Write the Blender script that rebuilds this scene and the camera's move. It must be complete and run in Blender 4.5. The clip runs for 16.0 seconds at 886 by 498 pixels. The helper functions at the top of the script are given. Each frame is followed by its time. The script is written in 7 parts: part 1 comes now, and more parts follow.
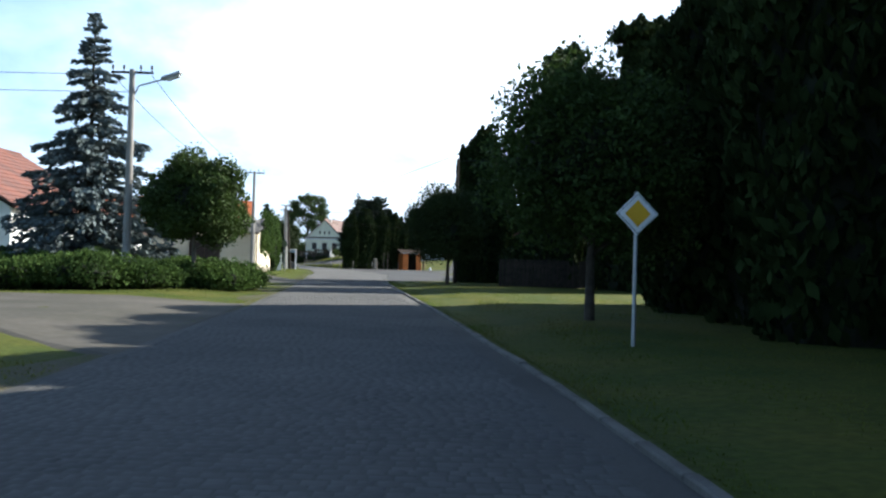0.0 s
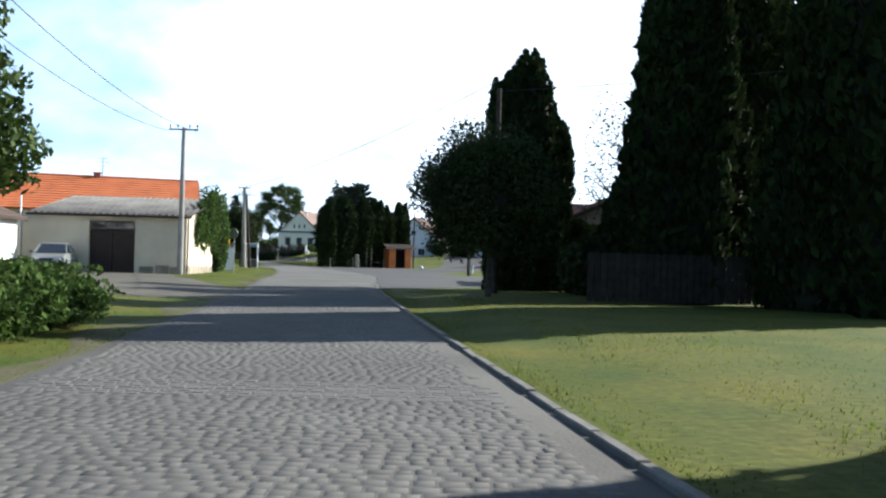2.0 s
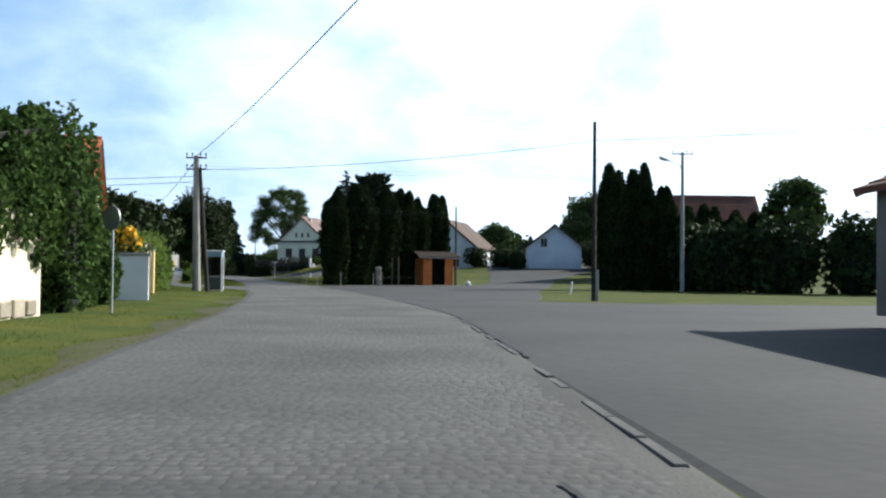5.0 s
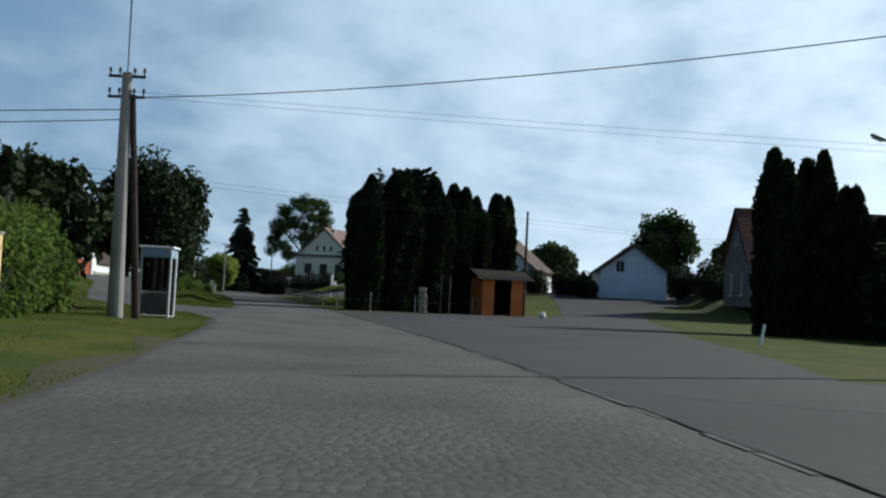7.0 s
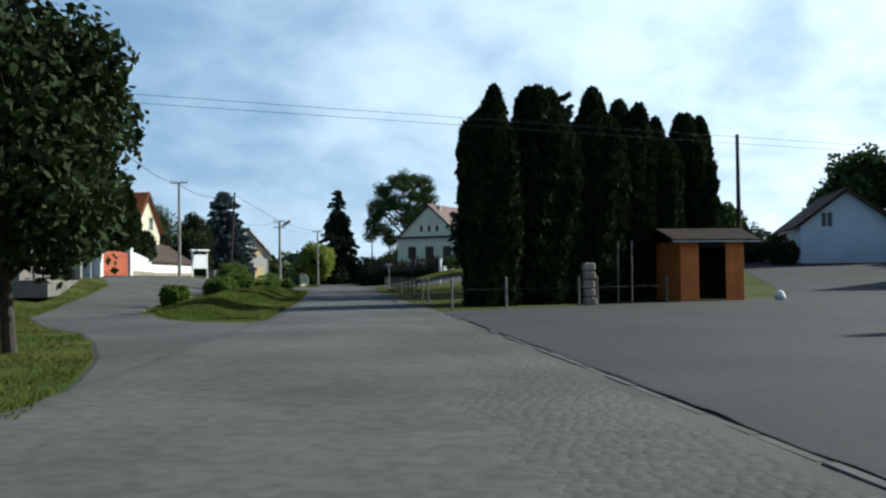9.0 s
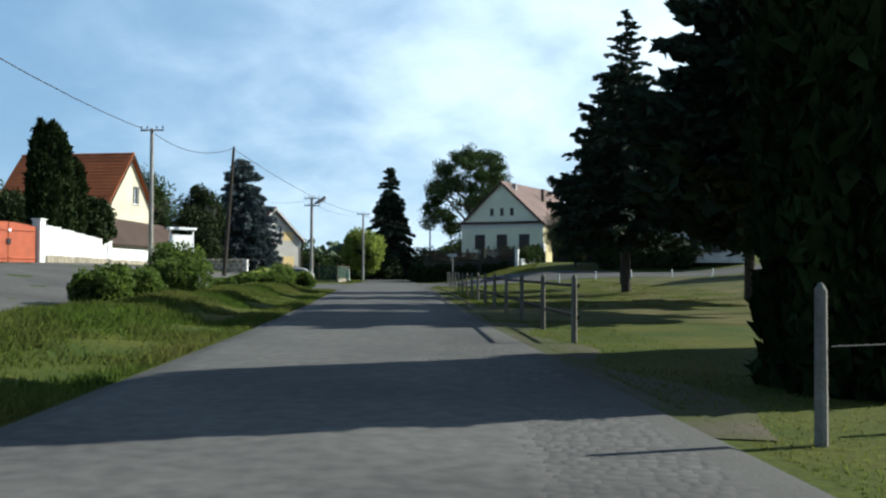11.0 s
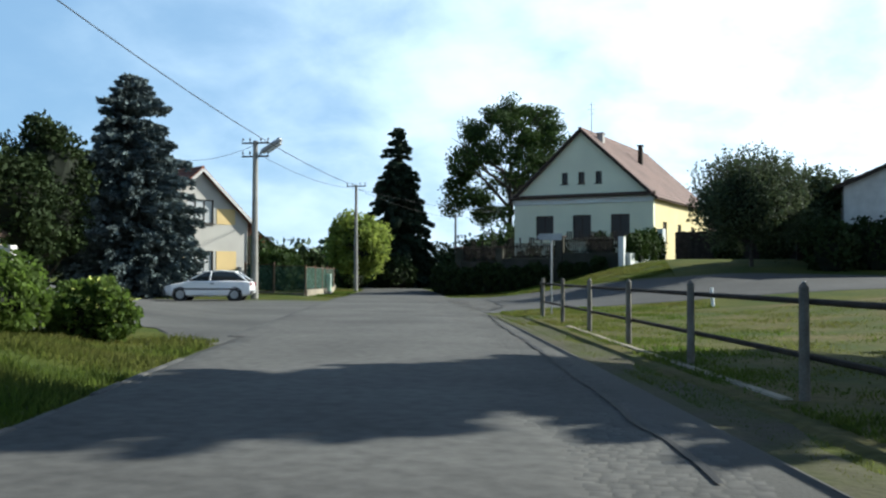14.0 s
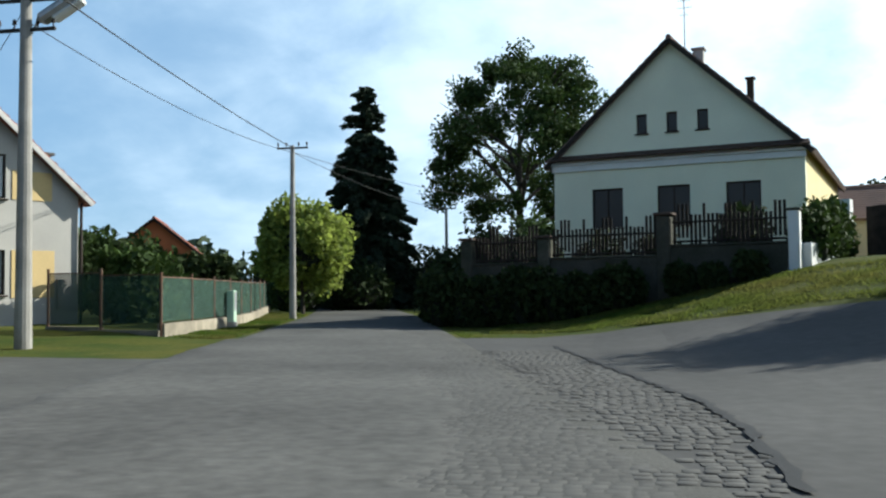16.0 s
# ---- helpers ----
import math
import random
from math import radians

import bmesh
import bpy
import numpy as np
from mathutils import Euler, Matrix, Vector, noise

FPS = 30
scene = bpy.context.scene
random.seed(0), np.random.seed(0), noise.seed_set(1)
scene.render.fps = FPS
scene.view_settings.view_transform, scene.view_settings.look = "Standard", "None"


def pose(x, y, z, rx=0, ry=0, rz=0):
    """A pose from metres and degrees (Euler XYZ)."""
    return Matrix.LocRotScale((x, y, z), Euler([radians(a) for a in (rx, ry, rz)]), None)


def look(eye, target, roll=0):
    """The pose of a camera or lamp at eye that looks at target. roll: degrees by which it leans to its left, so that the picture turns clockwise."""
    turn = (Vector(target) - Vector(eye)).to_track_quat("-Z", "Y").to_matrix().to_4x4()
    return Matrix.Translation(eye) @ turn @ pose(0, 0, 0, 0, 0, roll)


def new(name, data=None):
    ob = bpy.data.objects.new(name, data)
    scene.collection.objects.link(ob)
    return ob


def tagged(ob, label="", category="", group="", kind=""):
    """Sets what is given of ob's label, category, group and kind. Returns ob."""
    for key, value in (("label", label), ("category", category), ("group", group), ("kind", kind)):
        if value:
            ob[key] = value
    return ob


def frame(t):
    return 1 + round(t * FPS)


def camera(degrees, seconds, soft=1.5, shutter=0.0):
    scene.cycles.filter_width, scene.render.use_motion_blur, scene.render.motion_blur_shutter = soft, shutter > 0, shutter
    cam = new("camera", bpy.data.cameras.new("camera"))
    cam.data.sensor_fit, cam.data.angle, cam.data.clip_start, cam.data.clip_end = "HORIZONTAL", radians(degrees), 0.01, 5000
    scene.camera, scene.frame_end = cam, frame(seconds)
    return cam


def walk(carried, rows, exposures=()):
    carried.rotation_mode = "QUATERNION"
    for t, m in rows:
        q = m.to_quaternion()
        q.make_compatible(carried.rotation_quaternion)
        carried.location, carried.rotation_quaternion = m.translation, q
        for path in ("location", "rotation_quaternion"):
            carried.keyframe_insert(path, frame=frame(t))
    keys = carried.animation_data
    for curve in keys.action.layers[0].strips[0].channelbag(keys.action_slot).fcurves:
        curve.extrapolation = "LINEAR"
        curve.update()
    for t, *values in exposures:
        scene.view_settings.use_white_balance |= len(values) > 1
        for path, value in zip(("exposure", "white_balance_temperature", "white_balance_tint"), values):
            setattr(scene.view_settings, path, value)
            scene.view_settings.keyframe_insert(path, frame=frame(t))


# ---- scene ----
cam = camera(50.0, 16.0, soft=2.3)
# seconds, eye, yaw, pitch, roll
PATH = [
    (0.0, -0.000, 0.000, 1.255, -0.000, 0.835, -1.624),
    (0.5, -0.422, 5.429, 1.213, -0.276, 0.160, -0.238),
    (1.0, -0.888, 10.882, 1.222, -0.310, 0.891, -1.860),
    (1.5, -1.366, 16.388, 1.234, -0.100, 1.431, -0.842),
    (2.0, -1.857, 21.943, 1.226, -1.260, 0.665, -1.511),
    (2.5, -2.359, 27.556, 1.230, -0.618, 0.386, 0.134),
    (3.0, -2.914, 33.238, 1.202, -0.886, 0.377, -0.754),
    (3.5, -3.510, 39.030, 1.222, -0.694, 0.867, -0.461),
    (4.0, -4.073, 44.892, 1.225, -0.945, 0.710, 0.688),
    (6.5, -7.378, 73.925, 1.218, -0.067, 2.785, -3.294),
    (7.0, -7.950, 79.589, 1.192, 0.624, 2.805, -2.886),
    (7.5, -8.551, 85.265, 1.214, 1.125, 2.818, -1.766),
    (8.0, -9.225, 90.978, 1.189, 1.863, 2.844, -4.141),
    (8.5, -10.005, 96.710, 1.150, 3.887, 1.421, -2.725),
    (9.0, -10.880, 102.436, 1.201, 7.197, 1.626, 0.743),
    (9.5, -11.923, 108.253, 1.221, 8.077, 1.671, -0.144),
    (12.0, -19.530, 142.899, 1.199, 11.546, 1.220, 0.163),
    (12.5, -21.232, 149.408, 1.186, 11.636, 1.468, -0.017),
    (13.0, -22.922, 155.876, 1.207, 11.799, 1.975, 0.960),
    (13.5, -24.567, 162.338, 1.227, 10.993, 1.460, 1.745),
    (14.0, -26.129, 168.843, 1.226, 11.146, 1.598, -0.101),
    (14.5, -27.563, 175.419, 1.249, 10.543, 2.011, 0.962),
    (15.0, -29.049, 182.064, 1.229, 8.974, 1.226, 1.653),
    (15.5, -30.561, 188.707, 1.193, 9.744, 1.749, 0.562),
    (16.0, -31.987, 195.321, 1.237, 9.812, 2.525, 0.556),
]
EXPOSURES = [(0.0, 1.5, 6050, 9), (4.2, 1.5, 6050, 9), (6.3, 0.05, 5800, 3), (8.0, 0.25, 5800, 3), (9.0, 0.5, 5850, 3), (10.5, 0.7, 5900, 3), (12.0, 0.85, 6050, 3), (14.0, 0.95, 5950, 3), (16.0, 0.85, 6000, 3)]
walk(cam, [(t, pose(x, y, z, 90 + pitch, roll, yaw)) for t, x, y, z, yaw, pitch, roll in PATH], EXPOSURES)

# ---- world and sun ----
SUN_EL, SUN_AZ = radians(31.4), radians(28.6)      # azimuth: turn from +x towards +y
world = bpy.data.worlds.new("world")
scene.world = world
world.use_nodes = True
wn, wl = world.node_tree.nodes, world.node_tree.links
wn.clear()
w_out = wn.new("ShaderNodeOutputWorld")
w_bg = wn.new("ShaderNodeBackground")
sky = wn.new("ShaderNodeTexSky")
sky.sky_type, sky.sun_disc = "NISHITA", False
sky.sun_elevation, sky.sun_rotation = SUN_EL, radians(90) - SUN_AZ
sky.air_density, sky.dust_density, sky.ozone_density = 1.0, 0.25, 3.4
w_tc = wn.new("ShaderNodeTexCoord")


def w_math(kind, a, b, c=None):
    """A Math node of the sky; a, b and c are sockets or numbers."""
    node = wn.new("ShaderNodeMath")
    node.operation = kind
    for k, v in enumerate((a, b, c)):
        if isinstance(v, (int, float)):
            node.inputs[k].default_value = v
        elif v is not None:
            wl.new(v, node.inputs[k])
    return node.outputs[0]


def w_noise(vector, scale, detail, rough, distort=0.0):
    node = wn.new("ShaderNodeTexNoise")
    for key, value in (("Scale", scale), ("Detail", detail), ("Roughness", rough), ("Distortion", distort)):
        node.inputs[key].default_value = value
    wl.new(vector, node.inputs["Vector"])
    return node.outputs["Fac"]


# a flat layer of broken cloud, seen in perspective towards the horizon
w_axes = wn.new("ShaderNodeSeparateXYZ")
wl.new(w_tc.outputs["Generated"], w_axes.inputs[0])
w_high = w_math("ADD", w_math("MAXIMUM", w_axes.outputs["Z"], 0.0), 0.42)
w_flat = wn.new("ShaderNodeCombineXYZ")
wl.new(w_math("DIVIDE", w_axes.outputs["X"], w_high), w_flat.inputs[0])
wl.new(w_math("DIVIDE", w_axes.outputs["Y"], w_high), w_flat.inputs[1])
w_sunward = w_math("ADD", w_math("MULTIPLY", w_axes.outputs["X"], math.cos(SUN_AZ)), w_math("MULTIPLY", w_axes.outputs["Y"], math.sin(SUN_AZ)))
w_veil = w_noise(w_flat.outputs[0], 1.25, 4.0, 0.55, 0.4)
w_puffs = w_noise(w_flat.outputs[0], 5.2, 6.0, 0.58, 0.2)
w_cover = w_math("ADD", w_math("MULTIPLY", w_veil, 0.66), w_math("MULTIPLY", w_puffs, 0.34))
w_cover = w_math("MULTIPLY_ADD", w_sunward, 0.18, w_cover)
w_ramp = wn.new("ShaderNodeValToRGB")
w_ramp.color_ramp.elements[0].position, w_ramp.color_ramp.elements[1].position = 0.38, 0.70
w_ramp.color_ramp.elements[0].color = (0.16, 0.16, 0.16, 1)
w_ramp.color_ramp.interpolation = "EASE"
wl.new(w_cover, w_ramp.inputs["Fac"])
w_lit = wn.new("ShaderNodeMapRange")
w_lit.inputs["From Min"].default_value, w_lit.inputs["From Max"].default_value = -0.1, 0.85
wl.new(w_sunward, w_lit.inputs["Value"])
w_cloud = wn.new("ShaderNodeMixRGB")
w_cloud.inputs["Color1"].default_value, w_cloud.inputs["Color2"].default_value = (5.5, 7.2, 9.1, 1), (15.4, 16.6, 17.6, 1)
wl.new(w_lit.outputs["Result"], w_cloud.inputs["Fac"])
w_low = wn.new("ShaderNodeMapRange")          # the cloud thins out overhead
w_low.interpolation_type = "SMOOTHSTEP"
for key, value in (("From Min", 0.30), ("From Max", 0.75), ("To Min", 1.0), ("To Max", 0.0)):
    w_low.inputs[key].default_value = value
wl.new(w_axes.outputs["Z"], w_low.inputs["Value"])
w_mix = wn.new("ShaderNodeMixRGB")
wl.new(w_math("MULTIPLY", w_ramp.outputs["Color"], w_low.outputs["Result"]), w_mix.inputs["Fac"])
w_air = wn.new("ShaderNodeMixRGB")
w_air.inputs["Color2"].default_value = (3.1, 5.3, 8.1, 1)
wl.new(sky.outputs["Color"], w_air.inputs["Color1"])
wl.new(w_math("MULTIPLY", w_low.outputs["Result"], 0.6), w_air.inputs["Fac"])
wl.new(w_air.outputs["Color"], w_mix.inputs["Color1"])
wl.new(w_cloud.outputs["Color"], w_mix.inputs["Color2"])
wl.new(w_mix.outputs["Color"], w_bg.inputs["Color"])
w_bg.inputs["Strength"].default_value = 0.058
wl.new(w_bg.outputs["Background"], w_out.inputs["Surface"])

sun_data = bpy.data.lights.new("sun", "SUN")
sun_data.energy, sun_data.angle, sun_data.color = 5.0, radians(0.6), (1.0, 0.93, 0.82)
sun = new("sun", sun_data)
sun_from = Vector((math.cos(SUN_EL) * math.cos(SUN_AZ), math.cos(SUN_EL) * math.sin(SUN_AZ), math.sin(SUN_EL)))
sun.matrix_world = look(sun_from * 300, (0, 0, 0))

# ---- materials ----
def material(name, base, vary=0.15, scale=3.0, fine=40.0, rough=0.85, bump=0.2, metal=0.0, tint=None, random_amount=0.0, island=False, spec=0.3,
             translucent=0.0):
    """A surface with variation at two scales, fine relief and, where pieces repeat, a tone of each piece's own."""
    m = bpy.data.materials.new(name)
    m.use_nodes = True
    n, l = m.node_tree.nodes, m.node_tree.links
    b = n["Principled BSDF"]
    b.inputs["Roughness"].default_value, b.inputs["Metallic"].default_value = rough, metal
    b.inputs["Specular IOR Level"].default_value = spec
    tc = n.new("ShaderNodeTexCoord")
    big, small = n.new("ShaderNodeTexNoise"), n.new("ShaderNodeTexNoise")
    for k, s in ((big, scale), (small, fine)):
        k.inputs["Scale"].default_value, k.inputs["Detail"].default_value = s, 5.0
        l.new(tc.outputs["Object"], k.inputs["Vector"])
    c2 = tint or tuple(v * (1 - 2.2 * vary) for v in base)
    mix = n.new("ShaderNodeMixRGB")
    mix.inputs["Color1"].default_value, mix.inputs["Color2"].default_value = (*base, 1), (*[max(v, 0.0) for v in c2], 1)
    ramp = n.new("ShaderNodeValToRGB")
    ramp.color_ramp.elements[0].position, ramp.color_ramp.elements[1].position = 0.35, 0.68
    l.new(big.outputs["Fac"], ramp.inputs["Fac"])
    l.new(ramp.outputs["Color"], mix.inputs["Fac"])
    hsv = n.new("ShaderNodeHueSaturation")
    mr = n.new("ShaderNodeMapRange")
    mr.inputs["To Min"].default_value, mr.inputs["To Max"].default_value = 1 - vary * 1.6, 1 + vary * 1.6
    l.new(small.outputs["Fac"], mr.inputs["Value"])
    l.new(mix.outputs["Color"], hsv.inputs["Color"])
    value = mr.outputs["Result"]
    if random_amount:
        src = n.new("ShaderNodeNewGeometry").outputs["Random Per Island"] if island else n.new("ShaderNodeObjectInfo").outputs["Random"]
        rr = n.new("ShaderNodeMapRange")
        rr.inputs["To Min"].default_value, rr.inputs["To Max"].default_value = 1 - random_amount, 1 + random_amount
        l.new(src, rr.inputs["Value"])
        mul = n.new("ShaderNodeMath")
        mul.operation = "MULTIPLY"
        l.new(value, mul.inputs[0])
        l.new(rr.outputs["Result"], mul.inputs[1])
        value = mul.outputs["Value"]
    l.new(value, hsv.inputs["Value"])
    l.new(hsv.outputs["Color"], b.inputs["Base Color"])
    if bump:
        bp = n.new("ShaderNodeBump")
        bp.inputs["Strength"].default_value, bp.inputs["Distance"].default_value = bump, 0.02
        l.new(small.outputs["Fac"], bp.inputs["Height"])
        l.new(bp.outputs["Normal"], b.inputs["Normal"])
    if translucent:
        t = n.new("ShaderNodeBsdfTranslucent")
        l.new(hsv.outputs["Color"], t.inputs["Color"])
        ms = n.new("ShaderNodeMixShader")
        ms.inputs["Fac"].default_value = translucent
        out = n["Material Output"]
        l.new(b.outputs["BSDF"], ms.inputs[1])
        l.new(t.outputs["BSDF"], ms.inputs[2])
        l.new(ms.outputs["Shader"], out.inputs["Surface"])
    return m


def glass(name, tone=(0.02, 0.025, 0.03), rough=0.06):
    m = bpy.data.materials.new(name)
    m.use_nodes = True
    b = m.node_tree.nodes["Principled BSDF"]
    b.inputs["Base Color"].default_value, b.inputs["Roughness"].default_value = (*tone, 1), rough
    b.inputs["Specular IOR Level"].default_value = 0.5
    return m


def clear_glass(name):
    m = bpy.data.materials.new(name)
    m.use_nodes = True
    n, l = m.node_tree.nodes, m.node_tree.links
    tr, gl, mx = n.new("ShaderNodeBsdfTransparent"), n.new("ShaderNodeBsdfGlossy"), n.new("ShaderNodeMixShader")
    tr.inputs["Color"].default_value, gl.inputs["Roughness"].default_value = (0.34, 0.37, 0.37, 1), 0.05
    mx.inputs["Fac"].default_value = 0.03
    l.new(tr.outputs["BSDF"], mx.inputs[1])
    l.new(gl.outputs["BSDF"], mx.inputs[2])
    l.new(mx.outputs["Shader"], n["Material Output"].inputs["Surface"])
    return m


M_GRASS = material("grass_ground", (0.036, 0.056, 0.009), 0.42, 0.45, 9.0, 0.95, 0.9, tint=(0.078, 0.078, 0.013), spec=0.1)
M_BLADE = material("grass_blade", (0.068, 0.108, 0.016), 0.2, 0.3, 6.0, 0.8, 0.0, tint=(0.125, 0.120, 0.034), random_amount=0.25, island=True, spec=0.2, translucent=0.65)
M_ASPHALT = material("asphalt", (0.046, 0.045, 0.043), 0.22, 0.25, 5.0, 0.9, 0.25, tint=(0.033, 0.033, 0.032), spec=0.25)
M_OLDASPHALT = material("worn_asphalt", (0.092, 0.089, 0.082), 0.22, 0.3, 5.0, 0.9, 0.25, tint=(0.056, 0.055, 0.051), spec=0.25)
M_WORN = material("worn_granite", (0.097, 0.094, 0.087), 0.30, 0.35, 6.0, 0.92, 0.25, tint=(0.060, 0.058, 0.054), random_amount=0.05, island=True, spec=0.3)
M_OVERLAY = material("thin_asphalt", (0.097, 0.094, 0.087), 0.34, 0.35, 6.0, 0.92, 0.35, tint=(0.060, 0.058, 0.054), spec=0.25)
M_LANE = material("lane_asphalt", (0.072, 0.070, 0.067), 0.22, 0.3, 5.0, 0.9, 0.25, tint=(0.050, 0.049, 0.047), spec=0.25)
M_DRYGRASS = material("dry_grass", (0.046, 0.060, 0.012), 0.42, 0.5, 7.0, 0.95, 0.9, tint=(0.105, 0.086, 0.034), spec=0.1)
M_ROADBED = material("sett_joint", (0.086, 0.084, 0.077), 0.2, 0.28, 30.0, 0.95, 0.4, tint=(0.054, 0.053, 0.049), spec=0.2)
M_SETT = material("granite_sett", (0.090, 0.088, 0.081), 0.16, 0.22, 1.7, 0.9, 0.1, tint=(0.058, 0.057, 0.054), random_amount=0.08, island=True, spec=0.35)
M_GRAVEL = material("gravel", (0.082, 0.074, 0.061), 0.25, 0.35, 6.0, 0.95, 0.4, tint=(0.048, 0.046, 0.034), spec=0.2)
M_KERB = material("kerb_stone", (0.12, 0.115, 0.105), 0.2, 2.0, 30.0, 0.85, 0.3, random_amount=0.15)
M_BARK = material("bark", (0.065, 0.054, 0.043), 0.25, 6.0, 30.0, 0.95, 0.7)
M_BARK_PALE = material("pale_bark", (0.16, 0.145, 0.12), 0.25, 6.0, 30.0, 0.95, 0.7)
M_LEAF = material("leaf", (0.045, 0.075, 0.016), 0.2, 0.6, 5.0, 0.8, 0.0, tint=(0.028, 0.048, 0.012), random_amount=0.3, island=True, translucent=0.22, spec=0.2)
M_LEAF_DARK = material("dark_leaf", (0.028, 0.043, 0.012), 0.2, 0.6, 5.0, 0.8, 0.0, tint=(0.018, 0.029, 0.009), random_amount=0.28, island=True, translucent=0.12, spec=0.15)
M_APPLE = material("apple_leaf", (0.080, 0.102, 0.046), 0.2, 0.6, 5.0, 0.75, 0.0, tint=(0.034, 0.048, 0.02), random_amount=0.4, island=True, translucent=0.3)
M_LEAF_LIME = material("lime_leaf", (0.25, 0.30, 0.06), 0.2, 0.6, 5.0, 0.75, 0.0, tint=(0.14, 0.19, 0.035), random_amount=0.35, island=True, translucent=0.55)
M_THUJA = material("thuja_spray", (0.022, 0.034, 0.011), 0.25, 0.7, 6.0, 0.95, 0.0, tint=(0.013, 0.021, 0.007), spec=0.05, random_amount=0.4, island=True, translucent=0.12)
M_NEEDLE = material("spruce_needle", (0.022, 0.036, 0.018), 0.2, 0.6, 6.0, 0.9, 0.0, tint=(0.014, 0.024, 0.012), random_amount=0.35, island=True, translucent=0.1)
M_NEEDLE_BLUE = material("blue_spruce_needle", (0.112, 0.140, 0.142), 0.2, 0.6, 6.0, 0.9, 0.0, tint=(0.060, 0.080, 0.078), random_amount=0.35, island=True, translucent=0.1)
M_JUNIPER = material("juniper_spray", (0.055, 0.092, 0.022), 0.25, 0.7, 6.0, 0.9, 0.0, tint=(0.03, 0.055, 0.016), random_amount=0.4, island=True, translucent=0.3, spec=0.08)
# near-black colour of plant cores, painted in place of the shade inside them
M_DARK_CORE = material("inner_shade", (0.012, 0.016, 0.008), 0.2, 2.0, 20.0, 0.95, 0.0)
M_CONCRETE = material("concrete", (0.30, 0.285, 0.26), 0.14, 1.2, 30.0, 0.9, 0.25, tint=(0.20, 0.19, 0.17))
M_WOODPOLE = material("tarred_wood", (0.045, 0.036, 0.028), 0.25, 4.0, 30.0, 0.9, 0.4)
M_GREYWOOD = material("weathered_wood", (0.20, 0.17, 0.14), 0.25, 4.0, 40.0, 0.9, 0.4, random_amount=0.2)
M_PALEPOST = material("weathered_post", (0.19, 0.175, 0.15), 0.25, 4.0, 40.0, 0.9, 0.4, tint=(0.12, 0.11, 0.092), random_amount=0.2)
M_FELT = material("roofing_felt", (0.040, 0.030, 0.024), 0.2, 1.5, 25.0, 0.95, 0.3, spec=0.1)
M_OCHRE = material("ochre_render", (0.62, 0.46, 0.22), 0.06, 0.6, 20.0, 0.9, 0.15, tint=(0.55, 0.41, 0.20))
M_DARKWOOD = material("dark_plank", (0.036, 0.027, 0.020), 0.25, 4.0, 40.0, 0.9, 0.4, random_amount=0.2)
M_STEEL = material("galvanised_steel", (0.42, 0.43, 0.44), 0.1, 3.0, 30.0, 0.5, 0.05, metal=0.7)
M_BLACKIRON = material("dark_iron", (0.03, 0.028, 0.026), 0.1, 3.0, 30.0, 0.6, 0.05, metal=0.3)
M_WIRE = material("wire", (0.03, 0.03, 0.03), 0.05, 3.0, 30.0, 0.7, 0.0)
M_WHITE = material("white_render", (0.72, 0.72, 0.70), 0.06, 0.5, 20.0, 0.9, 0.15, tint=(0.60, 0.60, 0.57))
M_BLUEWHITE = material("bluish_render", (0.62, 0.68, 0.74), 0.06, 0.5, 20.0, 0.9, 0.15, tint=(0.52, 0.58, 0.62))
M_GREENWHITE = material("pale_green_render", (0.72, 0.71, 0.54), 0.06, 0.4, 20.0, 0.9, 0.15, tint=(0.64, 0.63, 0.48))
M_CREAM = material("cream_render", (0.60, 0.54, 0.40), 0.1, 0.6, 20.0, 0.9, 0.2, tint=(0.47, 0.42, 0.31))
M_GREYRENDER = material("grey_render", (0.42, 0.40, 0.37), 0.1, 0.6, 20.0, 0.9, 0.2, tint=(0.33, 0.31, 0.29))
M_PALEGREY = material("pale_grey_render", (0.44, 0.42, 0.38), 0.06, 0.6, 20.0, 0.9, 0.15, tint=(0.38, 0.36, 0.33))
M_YELLOW = material("yellow_render", (0.58, 0.48, 0.26), 0.06, 0.6, 20.0, 0.9, 0.15, tint=(0.52, 0.43, 0.23))
M_ORANGETILE = material("orange_roof_tile", (0.46, 0.13, 0.045), 0.12, 0.7, 15.0, 0.8, 0.2, random_amount=0.12)
M_REDTILE = material("red_roof_tile", (0.27, 0.095, 0.06), 0.18, 0.7, 15.0, 0.85, 0.2, tint=(0.18, 0.08, 0.055), random_amount=0.12)
M_PINKTILE = material("faded_roof_tile", (0.175, 0.115, 0.098), 0.15, 0.7, 15.0, 0.85, 0.2, tint=(0.13, 0.092, 0.08), random_amount=0.12)
M_OLDTILE = material("old_red_tile", (0.16, 0.062, 0.042), 0.2, 0.7, 15.0, 0.85, 0.2, tint=(0.10, 0.05, 0.04), random_amount=0.12)
M_OLDRENDER = material("stained_render", (0.165, 0.150, 0.132), 0.15, 0.6, 20.0, 0.9, 0.2, tint=(0.11, 0.10, 0.088))
M_BUSH = material("bush_leaf", (0.105, 0.155, 0.028), 0.2, 0.6, 5.0, 0.75, 0.0, tint=(0.065, 0.105, 0.02), random_amount=0.4, island=True, translucent=0.6)
M_BROWNTILE = material("brown_roof_tile", (0.088, 0.058, 0.044), 0.15, 0.7, 15.0, 0.85, 0.2, random_amount=0.12)
M_FIBRE = material("fibre_cement", (0.14, 0.135, 0.125), 0.2, 0.9, 15.0, 0.9, 0.2, tint=(0.085, 0.083, 0.078))
